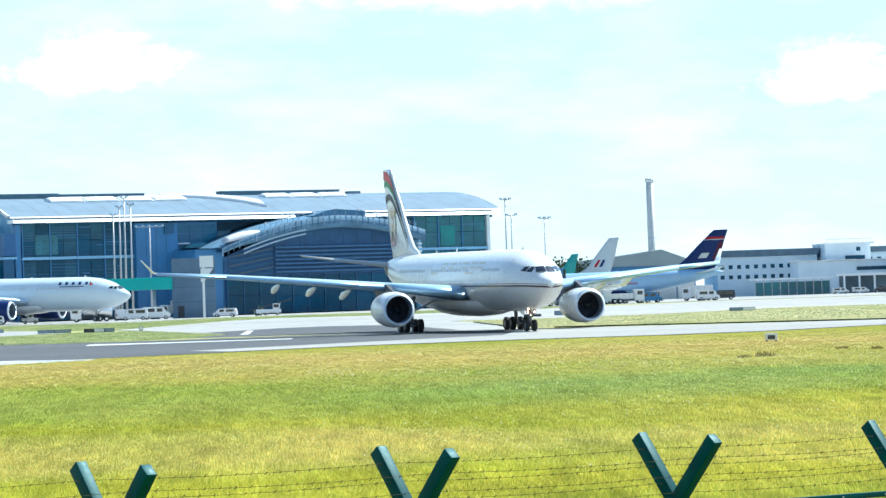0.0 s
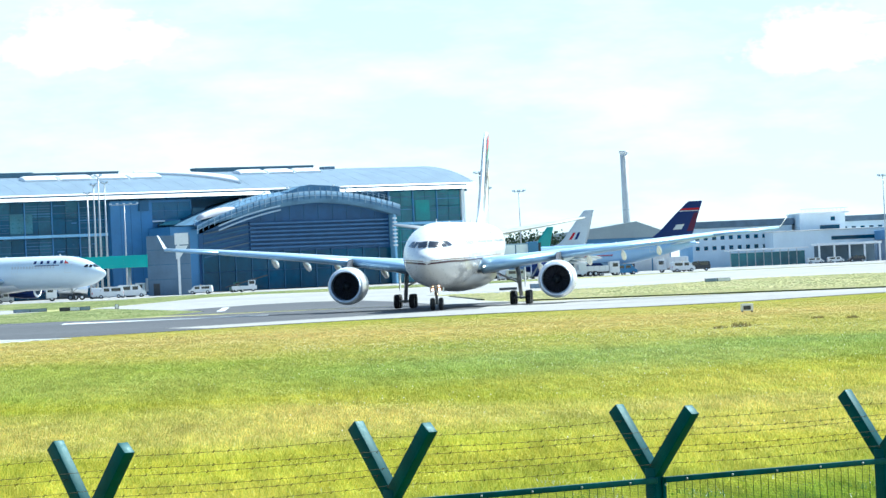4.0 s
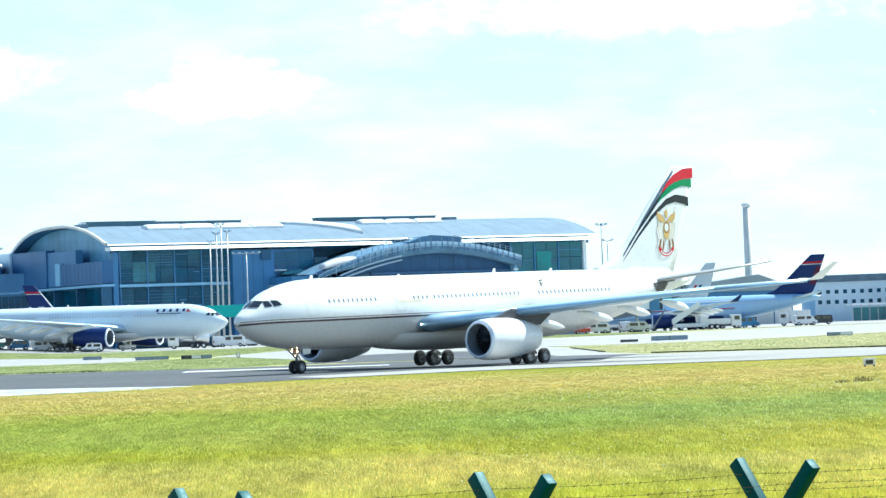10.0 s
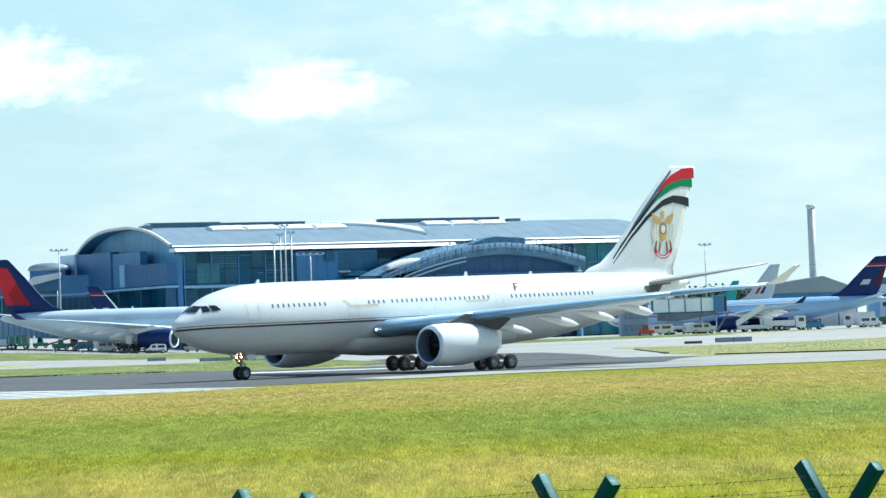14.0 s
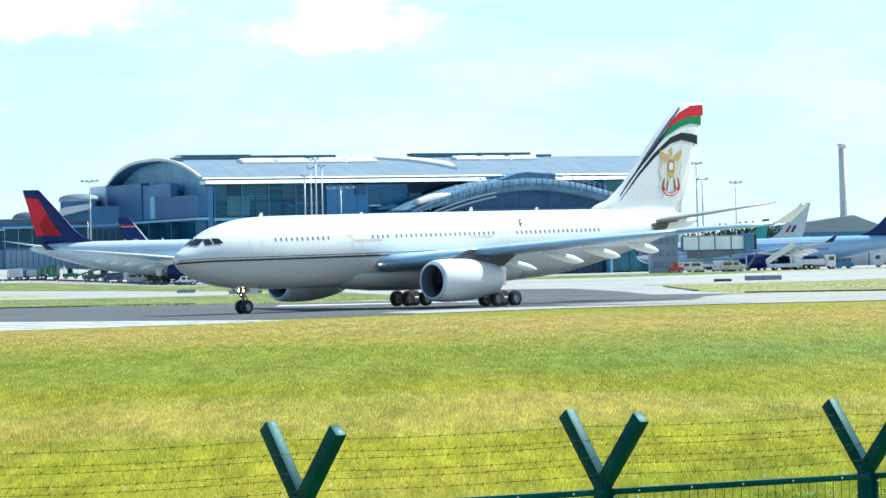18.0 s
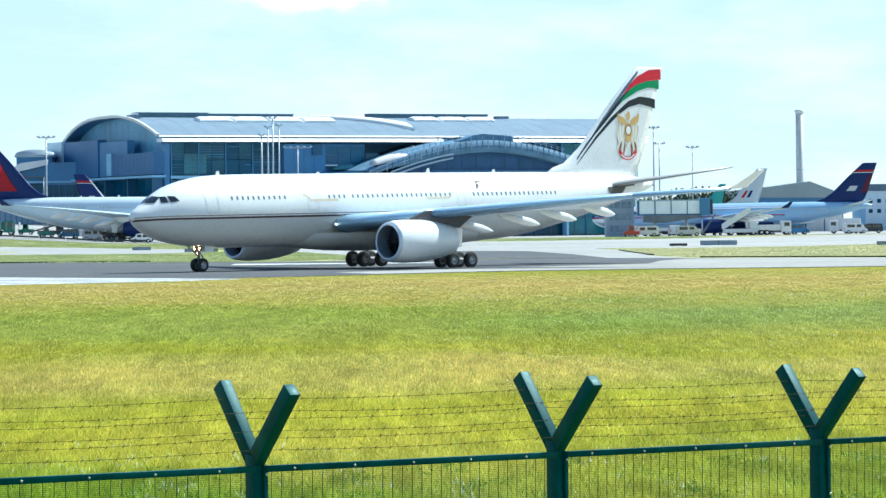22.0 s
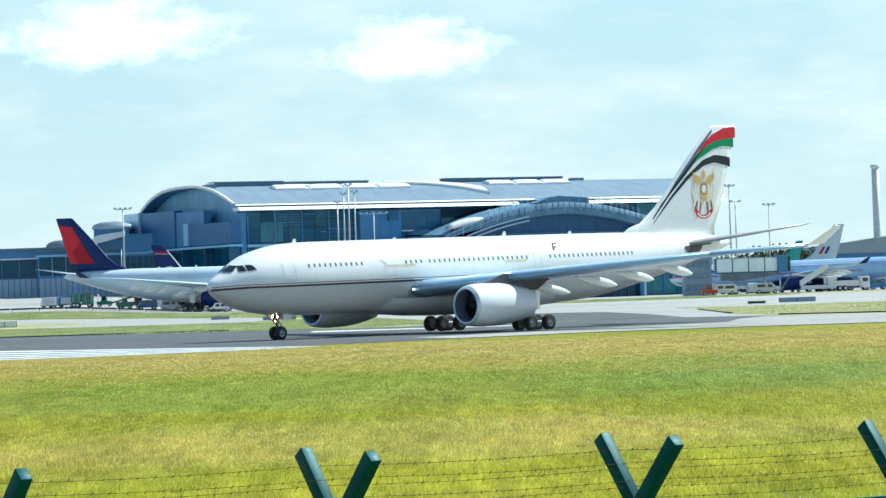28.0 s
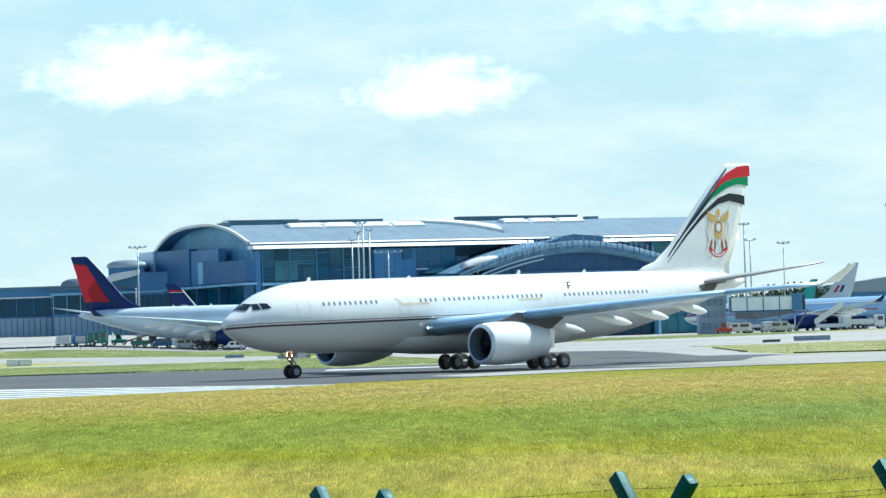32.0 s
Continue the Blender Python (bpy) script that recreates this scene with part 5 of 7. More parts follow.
tbox("screen_end", 1.9, 2.45, 20.5, 24.0, 26.4, 28.0, FASCIA)
tbox("roof_unit", -0.6, 1.6, 17.0, 20.0, 26.6, 27.5, ROOFM, "small pale rooftop unit")
tbox("roof_unit", 91.5, 94.5, 22.0, 24.0, 26.8, 27.8, ROOFM, "small pale rooftop unit")
# wide white shell that curves down the slope
for lay, up, mm in ((0.0, 0.25, ROOFM), (1.0, 0.8, FASCIA)):
    rows = []
    for i in range(25):
        t = i / 24
        a = 43.0 + 18.5 * t
        bl = 19.5 - 16.0 * t ** 1.6 + lay * 0.3
        bh = 20.5 - 10.0 * t ** 2.6
        rows.append([(a + (0.0 if lay else 0.3), bl + (bh - bl) * j / 6, arch(bl + (bh - bl) * j / 6) + 0.25 + up * math.sin(math.pi * (0.1 + 0.8 * j / 6)) ** 0.5) for j in range(7)])
        if lay:
            rows[-1] = [(rows[-1][0][0], rows[-1][0][1], rows[-1][0][2] - 0.75)] + rows[-1]
    part("curved_roof_light", sheet(rows), mm, term, "white curved rooflight shell")

# ---- low pier beside the terminal ----
pier = thing("pier_building", pose(-240, 752, 1.3, 0, 0, 0), "long low glass airport pier with pale base panels", "building")
PANELW = mat("pale_base_panel", (0.34, 0.46, 0.57), 0.5, var=0.08, scale=0.3)
part("pier_roof", box(0, 182, -1.0, 26, 15.2, 15.6), ROOFM, pier, smooth=False)
part("pier_wall", box(0, 180, 0.3, 24, 0, 15.2), SLATEBLUE, pier, smooth=False)
part("pier_parapet", box(0, 181, -0.3, 0.3, 13.3, 15.2), CLAD, pier, "blue-grey parapet band", smooth=False)
part("pier_line", box(0, 181, -0.5, -0.3, 13.0, 13.3), FASCIA, pier, smooth=False)
for i in range(45):
    x = 4.0 * i
    if x > 90:
        part("pier_pane", box(x + 0.1, x + 3.9, 0.0, 0.25, 8.9, 12.8), GLASS, pier, smooth=False)
        for j in range(3):
            part("base_panel", box(x + 0.12 + 1.33 * j, x + 1.3 + 1.33 * j, 0.0, 0.28, 3.4, 8.5), PANELW, pier, smooth=False)
        part("pier_mullion", box(x - 0.08, x + 0.08, -0.2, 0.25, 8.6, 13.0), CLAD, pier, smooth=False)
low_block = thing("link_building", pose(-91, 746, 1.3), "grey link building with barrel roofs and a pale sloping canopy", "building")
part("link_wall", box(0, 19, 0, 12, 0, 14.6), CLAD, low_block, smooth=False)
part("link_block", box(19.4, 27.2, -2, 12, 0, 17.6), CLAD, low_block, smooth=False)
GLAZEDROOF = mat("pale_glazed_roof", (0.42, 0.50, 0.58), 0.35, var=0.10, scale=0.3)
for x0, x1, z0, up, mm in ((2.0, 8.5, 15.0, 2.0, ROOFM), (12.6, 21.5, 19.2, 1.7, GLAZEDROOF)):
    rows = [[(x0 + (x1 - x0) * (1 - math.cos(math.pi * i / 14)) / 2, y, z0 + up * math.sin(math.pi * i / 14) ** 0.7) for i in range(15)] for y in (-1.0, 12.0)]
    part("barrel_roof", loft(rows), mm, low_block)
part("barrel_wall", box(13.0, 21.0, -0.6, 12, 14.6, 19.2), CLAD, low_block, smooth=False)
part("sloping_canopy", loft([[(10.6, y, 15.2), (20.2, y, 17.4), (20.2, y, 18.6), (14.0, y, 17.8), (10.6, y, 15.7)] for y in (-2.6, -0.8)]), FASCIA, low_block, "pale sloping canopy", smooth=False)
part("flat_roof", box(-0.4, 19.3, -1.2, 12.5, 14.6, 14.9), ROOFM, low_block, smooth=False)
part("block_cap", box(19.2, 27.4, -2.2, 12.2, 17.6, 17.9), CLAD, low_block, smooth=False)
for i in range(6):
    part("link_window", box(0.3 + 3.1 * i, 3.2 + 3.1 * i, -0.08, 0.05, 9.0, 13.2), GLASS, low_block, smooth=False)
    part("link_mullion", box(0.12 + 3.1 * i, 0.24 + 3.1 * i, -0.2, 0.05, 8.8, 13.4), CLADLIGHT, low_block, smooth=False)
for i in range(15):
    part("base_panel", box(0.3 + 1.26 * i, 1.36 + 1.26 * i, -0.1, 0.05, 3.2, 8.4), PANELW, low_block, smooth=False)
for i in range(5):
    part("link_window", box(19.9 + 1.45 * i, 21.2 + 1.45 * i, -2.08, -1.95, 3.0, 12.8), GLASS, low_block, smooth=False)
part("link_band", box(-0.2, 27.4, -2.3, -2.0, 13.3, 13.7), CLADLIGHT, low_block, smooth=False)

# ---- parked jets ----
SILVER = mat("polished_metal_skin", (0.55, 0.65, 0.75), 0.25, metal=0.55, var=0.05, scale=0.5)
TEALP = mat("teal_green_paint", (0.02, 0.30, 0.27), 0.35, var=0.06, scale=0.6, coat=0.3)
FINGREY = mat("pale_grey_fin_paint", (0.50, 0.55, 0.57), 0.35, var=0.05, coat=0.2)


def band_z(lo, hi):
    return (lambda c: lo), (lambda c: hi)


def fin_band(c0, c1, lo, hi):
    a, b = band_z(lo, hi)
    return (c0, c1, a, b)


def parked(label, x, y, hd, k, livery):
    return airliner("parked_airliner", pose(x, y, ground_z(x, y) + 0.05, 0, 0, hd), label, "parked airliners", k, livery, False)


# white fuselage with the pale blue of distance haze in its paint
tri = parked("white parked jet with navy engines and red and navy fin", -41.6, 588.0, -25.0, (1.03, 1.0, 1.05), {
    "body": mat("hazed_white_paint", (0.66, 0.75, 0.82), 0.3, var=0.03, scale=0.5, coat=0.3), "winglet": NAVY, "engine": NAVY, "engine_label": "navy blue engine cowling", "fin": NAVY, "fin_label": "navy fin with a red shape", "belly": WHITE,
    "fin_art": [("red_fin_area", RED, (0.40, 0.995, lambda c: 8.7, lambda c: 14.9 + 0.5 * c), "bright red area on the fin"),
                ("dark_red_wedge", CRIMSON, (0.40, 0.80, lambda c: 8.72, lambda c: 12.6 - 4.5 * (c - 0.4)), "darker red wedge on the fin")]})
t_ob, t_P = tri[0], tri[1]
for sg in (1, -1):
    for k_ in range(5):
        rows = [[t_P(*side(7.0 + 1.25 * k_ + 0.5 * i, z, sg, 0.03)) for z in (6.4, 6.88)] for i in range(2)]
        part("lettering_bar", sheet(rows), NAVY, t_ob, "navy lettering bar")
    rows = [[t_P(*side(5.9 + 0.8 * i, 6.35 + 0.6 * i * v, sg, 0.03)) for v in (0.0, 1.0)] for i in (0.0, 1.0)]
    part("logo_wedge", sheet(rows), CRIMSON, t_ob, "small red wedge logo")
    rows = [[t_P(*side(7.6 + 4.6 * i, z, sg, 0.03)) for z in (6.05, 6.17)] for i in range(2)]
    part("small_bar", sheet(rows), NAVY, t_ob, "thin navy lettering bar")
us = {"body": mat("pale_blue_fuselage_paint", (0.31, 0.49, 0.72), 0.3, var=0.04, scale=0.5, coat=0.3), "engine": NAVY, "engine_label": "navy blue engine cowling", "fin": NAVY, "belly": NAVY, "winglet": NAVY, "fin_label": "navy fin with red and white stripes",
      "fin_art": [("red_fin_stripe", CRIMSON, fin_band(0.05, 0.97, 14.55, 15.0), "red stripe on the fin"), ("white_fin_line", WHITE, fin_band(0.05, 0.97, 14.3, 14.42), "white line on the fin"),
                  ("red_trailing_edge", mat("plum_livery_paint", (0.09, 0.015, 0.045), 0.4, var=0.08, spec=0.2), fin_band(0.80, 0.99, 9.5, 13.8), "red trailing edge"), ("flag_panel", PAINT_SHADE, fin_band(0.36, 0.62, 10.0, 11.2), "pale flag panel")],
      "lines": [(3.6, 0.75, NAVY), (4.6, 0.1, CRIMSON), (6.6, 0.3, WHITE)]}
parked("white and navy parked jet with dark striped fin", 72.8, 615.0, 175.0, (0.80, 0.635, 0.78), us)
us_b = dict(us)
us_b["fin_art"] = [us["fin_art"][0], us["fin_art"][1], us["fin_art"][3], ("white_leading_edge", WHITE, fin_band(0.0, 0.07, 8.6, 15.2), "white leading edge line")]
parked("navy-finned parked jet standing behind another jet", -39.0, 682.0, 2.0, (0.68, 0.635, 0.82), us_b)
parked("silver parked jet with pale grey fin", 66.0, 682.0, 178.0, (0.62, 0.635, 0.80), {
    "body": SILVER, "belly": SILVER, "fin": FINGREY, "engine": SILVER, "engine_label": "silver engine cowling", "winglet": FINGREY,
    "lines": [(5.2, 0.3, NAVY), (4.7, 0.12, CRIMSON)],
    "fin_art": [("red_logo_bar", CRIMSON, fin_band(0.24, 0.36, 9.2, 11.0), "red logo bar"), ("blue_logo_bar", NAVY, fin_band(0.46, 0.58, 9.2, 11.0), "blue logo bar")]})
parked("green parked jet half hidden behind others", 69.2, 742.0, 178.0, (0.45, 0.58, 0.66), {"body": TEALP, "fin": TEALP, "engine": WHITE, "belly": WHITE})

# ---- light masts ----
GALV = mat("galvanised_steel", (0.50, 0.52, 0.54), 0.45, metal=0.5, var=0.1, scale=1.5)
LAMPG = mat("lamp_glass", (0.75, 0.78, 0.8), 0.2, var=0.05)


def light_mast(x, y, top, heads=4, r=0.18, arms=1.2):
    z = ground_z(x, y) + 0.05
    e = thing("light_mast", pose(x, y, z), "tall galvanised floodlight mast on the apron", "lamp post", "apron light masts")
    hgt = top - z
    part("pole", tube((0, 0, 0), (0, 0, hgt), r, r * 0.5, 14), GALV, e)
    part("base_plate", box(-0.4, 0.4, -0.4, 0.4, 0, 0.12, bev=0.02), GALV, e, smooth=False)
    if heads:
        part("crossbar", box(-arms, arms, -0.08, 0.08, hgt - 0.15, hgt, bev=0.02), GALV, e, smooth=False)
        for i in range(heads):
            hx = -arms + 2 * arms * i / max(1, heads - 1)
            hd = part("lamp_head", box(hx - 0.28, hx + 0.28, -0.55, 0.15, hgt - 0.02, hgt + 0.28, bev=0.05), CLAD, e, smooth=False)
            part("lens", box(hx - 0.22, hx + 0.22, -0.575, -0.555, hgt + 0.02, hgt + 0.22), LAMPG, hd, smooth=False)
    return e


MY = 640.0 / 700.0


def at700(x, z):
    return x * MY, 3.118 + (z - 3.118) * MY


for x, z, hd, r, ar in ((-66.9, 23.6, 4, 0.2, 1.5), (62.7, 24.3, 3, 0.22, 0.9), (63.9, 20.9, 2, 0.2, 0.9), (71.0, 20.0, 3, 0.14, 1.0), (150.3, 20.0, 3, 0.16, 0.9), (-13.4, 20.9, 5, 0.2, 2.6), (-67.5, 15.0, 0, 0.1, 0.5)):
    mx, mz = at700(x, z)
    light_mast(mx, 640, mz, hd, r, ar)
for x, z in ((-21.3, 23.8), (-19.8, 25.4), (-18.7, 27.2), (-17.5, 25.8)):
    mx, mz = at700(x, z)
    light_mast(mx, 640 + 3 * abs(x + 19), mz, 2, 0.24, 0.5)

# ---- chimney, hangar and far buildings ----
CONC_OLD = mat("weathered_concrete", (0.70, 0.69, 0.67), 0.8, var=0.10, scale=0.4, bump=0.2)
# render, slate and mauve tones take in the blue of distance haze
RENDERW = mat("hazed_pale_render", (0.70, 0.79, 0.85), 0.8, var=0.06, scale=0.2)
SLATE = mat("hazed_slate_roof", (0.14, 0.20, 0.26), 0.7, var=0.15, scale=0.5)
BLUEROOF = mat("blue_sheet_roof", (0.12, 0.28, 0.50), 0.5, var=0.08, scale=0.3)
BRICKISH = mat("hazed_mauve_cladding", (0.31, 0.36, 0.44), 0.7, var=0.1, scale=0.3)
HANGARROOF = mat("pale_green_sheet_roof", (0.30, 0.35, 0.36), 0.5, var=0.08, scale=0.15)
ch = thing("chimney", pose(120.9, 900.0, 1.3), "tall pale concrete chimney with flared top", "chimney")
part("shaft", tube((0, 0, 0), (0, 0, 32.6), 1.0, 1.03, 28), CONC_OLD, ch)
part("flared_top", revolve([(32.4, 0.98), (32.8, 1.25), (33.5, 1.3), (33.5, 1.05), (32.9, 0.9)], 28, axis="z"), CONC_OLD, ch)
for i in range(5):
    part("hoop", revolve([(5.0 + 6 * i, 0.985), (5.0 + 6 * i, 1.02), (5.25 + 6 * i, 1.02), (5.25 + 6 * i, 0.985)], 28, axis="z"), GALV, ch)
part("ladder", box(-0.2, 0.2, -1.12, -1.02, 2.0, 32.5), GALV, ch, smooth=False)

hg = thing("hangar", pose(0, 0, 0), "wide hangar with shallow pale metal roof", "building")
part("hangar_roof", loft([[(88, y, 11.2), (104, y, 13.0), (110, y, 13.5), (120.8, y, 14.9), (131, y, 10.9), (131, y, 10.4), (88, y, 10.7)] for y in (880, 935)]), HANGARROOF, hg, smooth=False)
part("hangar_wall", box(89, 130, 881, 934, 1.3, 11.0), CLAD, hg, smooth=False)
for i in range(8):
    part("hangar_door", box(90 + 5 * i, 94.6 + 5 * i, 880.6, 880.95, 1.3, 8.5), CONC_OLD, hg, smooth=False)


def block(name, label, x0, x1, y0, y1, z1, wall, roof, rows_z, pitch, win_w, win_h, roof_h, z0=1.3):
    b = thing(name, pose(x0, y0, z0), label, "building", "old airport buildings")
    part("wall", box(0, x1 - x0, 0, y1 - y0, 0, z1 - z0), wall, b, smooth=False)
    if roof_h:
        part("roof", box(-0.5, x1 - x0 + 0.5, -0.6, y1 - y0 + 0.5, z1 - z0, z1 - z0 + roof_h, bev=0.15), roof, b, smooth=False)
    n = int((x1 - x0 - 1.0) / pitch)
    for zz in rows_z:
        for i in range(n):
            xx = 0.8 + pitch * i
            w = part("window", box(xx, xx + win_w, -0.06, 0.05, zz - z0, zz - z0 + win_h), GLASS, b, smooth=False)
            part("window_sill", box(xx - 0.1, xx + win_w + 0.1, -0.18, -0.06, zz - z0 - 0.15, zz - z0), FASCIA, w, smooth=False)
    return b


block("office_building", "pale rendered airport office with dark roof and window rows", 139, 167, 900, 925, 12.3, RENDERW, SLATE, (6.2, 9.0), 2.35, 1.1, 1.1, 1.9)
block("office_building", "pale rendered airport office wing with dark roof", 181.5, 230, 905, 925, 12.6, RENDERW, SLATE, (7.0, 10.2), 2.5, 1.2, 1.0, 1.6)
ct = block("control_tower_block", "white stepped building block with a flat rooftop deck", 168, 180.6, 893, 912, 14.9, RENDERW, FASCIA, (), 3, 1, 1, 0.0)
part("tower_window_band", box(5.5, 11.0, -0.08, 0.05, 9.3, 10.4), GLASS, ct, smooth=False)
part("tower_window", box(8.6, 9.8, -0.08, 0.05, 11.6, 12.7), GLASS, ct, smooth=False)
part("tower_deck", box(-0.2, 13.6, -1.0, 19, 13.6, 14.0, bev=0.08), FASCIA, ct, smooth=False)
for i in range(12):
    part("deck_rail_post", box(0.3 + 1.1 * i, 0.38 + 1.1 * i, -0.9, -0.82, 14.0, 15.0), GALV, ct, smooth=False)
part("deck_rail", box(0.2, 13.2, -0.92, -0.8, 14.95, 15.05), GALV, ct, smooth=False)
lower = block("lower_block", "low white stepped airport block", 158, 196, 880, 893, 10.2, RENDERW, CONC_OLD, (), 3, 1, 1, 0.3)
part("long_dark_window", box(16, 32, -0.08, 0.05, 6.2, 7.2), GLASS, lower, smooth=False)
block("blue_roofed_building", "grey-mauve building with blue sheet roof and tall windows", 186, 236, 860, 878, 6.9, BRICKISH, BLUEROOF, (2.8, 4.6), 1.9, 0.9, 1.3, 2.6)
cv = thing("canopy_building", pose(141, 850, 1.3), "low glass and steel canopy building", "building")
for i in range(9):
    part("glass_panel", box(0.2 + 2.2 * i, 2.2 + 2.2 * i, 0, 0.12, 0.1, 3.6), TEALGLASS, cv, smooth=False)
    part("steel_post", box(2.2 * i, 0.18 + 2.2 * i, -0.15, 0.1, 0, 4.2), GALV, cv, smooth=False)
part("canopy_roof", box(-0.5, 20.5, -2.0, 6, 4.2, 4.6, bev=0.05), FASCIA, cv, smooth=False)
sh = thing("bus_shelter_canopy", pose(163, 845, 1.3), "dark bay under a flat white canopy", "building")
part("canopy_roof", box(0, 17, -1.5, 7, 4.6, 5.2, bev=0.05), FASCIA, sh, smooth=False)
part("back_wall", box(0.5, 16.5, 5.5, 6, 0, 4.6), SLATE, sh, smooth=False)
for i in range(5):
    part("column", box(0.3 + 4.0 * i, 0.75 + 4.0 * i, -1.2, -0.75, 0, 4.6), FASCIA, sh, smooth=False)

# ---- trees behind the apron ----
LEAF = mat("dark_tree_leaves", (0.035, 0.06, 0.03), 0.8, var=0.3, scale=0.8, color2=(0.05, 0.085, 0.035))
BARK = mat("tree_bark", (0.09, 0.07, 0.05), 0.9, var=0.2, scale=3.0, bump=0.3)
rng = random.Random(5)


def tree(x, y, hgt):
    z = ground_z(x, y)
    e = thing("tree", pose(x, y, z), "dark green leafy tree beyond the apron", "tree", "distant trees")
    trunk = tube((0, 0, 0), (0.1, 0, hgt * 0.55), 0.22, 0.1, 8)
    for i in range(5):
        a = rng.uniform(0, 6.28)
        tube((0.05, 0, hgt * (0.25 + 0.06 * i)), (math.cos(a) * hgt * 0.2, math.sin(a) * hgt * 0.2, hgt * (0.5 + 0.07 * i)), 0.09, 0.03, 6, trunk)
    part("trunk", trunk, BARK, e)
    bm = bmesh.new()
    for i in range(420):
        a, u = rng.uniform(0, 6.28), rng.uniform(-1, 1)
        rr = (rng.random() ** 0.4) * (0.36 + 0.08 * math.sin(3 * a))
        c = Vector((math.cos(a) * math.sqrt(1 - u * u) * rr * hgt, math.sin(a) * math.sqrt(1 - u * u) * rr * hgt, hgt * (0.62 + 0.36 * u * rr / 0.4)))
        s_ = rng.uniform(0.16, 0.4)
        n = Vector((rng.gauss(0, 1), rng.gauss(0, 1), rng.gauss(0, 1))).normalized()
        t1 = n.orthogonal().normalized()
        t2 = n.cross(t1)
        bm.faces.new([bm.verts.new(c + t1 * s_ * p + t2 * s_ * q) for p, q in ((-1, -0.4), (0, -0.8), (1, 0.2), (0.2, 0.9), (-0.7, 0.6))])
    part("crown", bm, LEAF, e, smooth=False)
    return e


for i in range(15):
    tree(66 + 1.75 * i + rng.uniform(-0.4, 0.4), 800 + rng.uniform(-6, 6), rng.uniform(9.0, 10.6) if i < 7 else rng.uniform(11.0, 12.6))

# ---- vehicles and apron equipment ----
VANW = mat("white_van_paint", (0.75, 0.76, 0.76), 0.3, var=0.04, coat=0.4)
GREENV = mat("green_service_paint", (0.02, 0.16, 0.12), 0.4, var=0.1, coat=0.2)
BLUEV = mat("blue_service_paint", (0.03, 0.20, 0.42), 0.4, var=0.08, coat=0.2)
YELL = mat("yellow_service_paint", (0.65, 0.42, 0.04), 0.4, var=0.08)
REDV = mat("red_service_paint", (0.5, 0.06, 0.03), 0.4, var=0.08)
DGREY = mat("dark_grey_equipment", (0.05, 0.055, 0.06), 0.6, var=0.2)
TAILRED = mat("red_tail_lamp", (0.5, 0.02, 0.02), 0.3)
HEADL = mat("headlamp_glass", (0.8, 0.8, 0.78), 0.15)


def wheel_set(e, xs, half, r):
    for x in xs:
        for sg in (-1, 1):
            w = part("wheel", revolve([(sg * half - 0.11, 0.02), (sg * half - 0.11, r * 0.6), (sg * half - 0.1, r), (sg * half + 0.1, r), (sg * half + 0.11, r * 0.6), (sg * half + 0.11, 0.02)], 16, (x, 0, r), "y"), RUBBER, e)
            part("hubcap", revolve([(sg * (half + 0.115), 0.01), (sg * (half + 0.118), r * 0.5), (sg * (half + 0.10), r * 0.55)], 12, (x, 0, r), "y"), ALU, w)


def van(x, y, hd, paint, label, ln=4.9, hgt=2.1):
    e = thing("van", pose(x, y, ground_z(x, y) + 0.05, 0, 0, hd), label, "van", "apron vehicles")
    w = 0.92
    prof = [(-ln / 2, 0.35), (-ln / 2, hgt * 0.6), (-ln / 2 + 0.15, hgt * 0.97), (-ln / 2 + 0.5, hgt), (ln * 0.18, hgt), (ln * 0.26, hgt * 0.95), (ln * 0.38, hgt * 0.56), (ln * 0.48, hgt * 0.47), (ln / 2, hgt * 0.4), (ln / 2, 0.35)]
    rings = [[(px, sy, pz) for px, pz in prof] for sy in (-w, w)]
    bm = loft(rings)
    bmesh.ops.bevel(bm, geom=bm.edges[:], offset=0.05, segments=2, affect="EDGES")
    part("body", bm, paint, e, smooth=False)
    for sg in (-1, 1):
        part("side_window", box(ln * 0.02, ln * 0.22, sg * w - 0.01 if sg > 0 else -w - 0.015, sg * w + 0.015 if sg > 0 else -w + 0.01, hgt * 0.6, hgt * 0.88), GLASSDARK, e, smooth=False)
        part("rear_side_window", box(-ln * 0.4, -ln * 0.06, sg * w - 0.01 if sg > 0 else -w - 0.015, sg * w + 0.015 if sg > 0 else -w + 0.01, hgt * 0.6, hgt * 0.88), GLASSDARK, e, smooth=False)
        part("headlight", box(ln / 2 - 0.03, ln / 2 + 0.02, sg * 0.7 - 0.15, sg * 0.7 + 0.15, 0.62, 0.8), HEADL, e, smooth=False)
        part("tail_light", box(-ln / 2 - 0.02, -ln / 2 + 0.02, sg * 0.78 - 0.08, sg * 0.78 + 0.08, 0.8, 1.2), TAILRED, e, smooth=False)
    part("windscreen", loft([[(ln * 0.27, sy, hgt * 0.9), (ln * 0.37, sy, hgt * 0.6), (ln * 0.385, sy, hgt * 0.6), (ln * 0.285, sy, hgt * 0.9)] for sy in (-w * 0.86, w * 0.86)]), GLASSDARK, e, smooth=False)
    part("bumper", box(ln / 2 - 0.05, ln / 2 + 0.08, -w, w, 0.3, 0.52, bev=0.03), DGREY, e, smooth=False)
    part("beacon", tube((0, 0, hgt), (0, 0, hgt + 0.16), 0.08, 0.06), YELL, e)
    wheel_set(e, (-ln * 0.32, ln * 0.33), w - 0.08, 0.34)
    return e


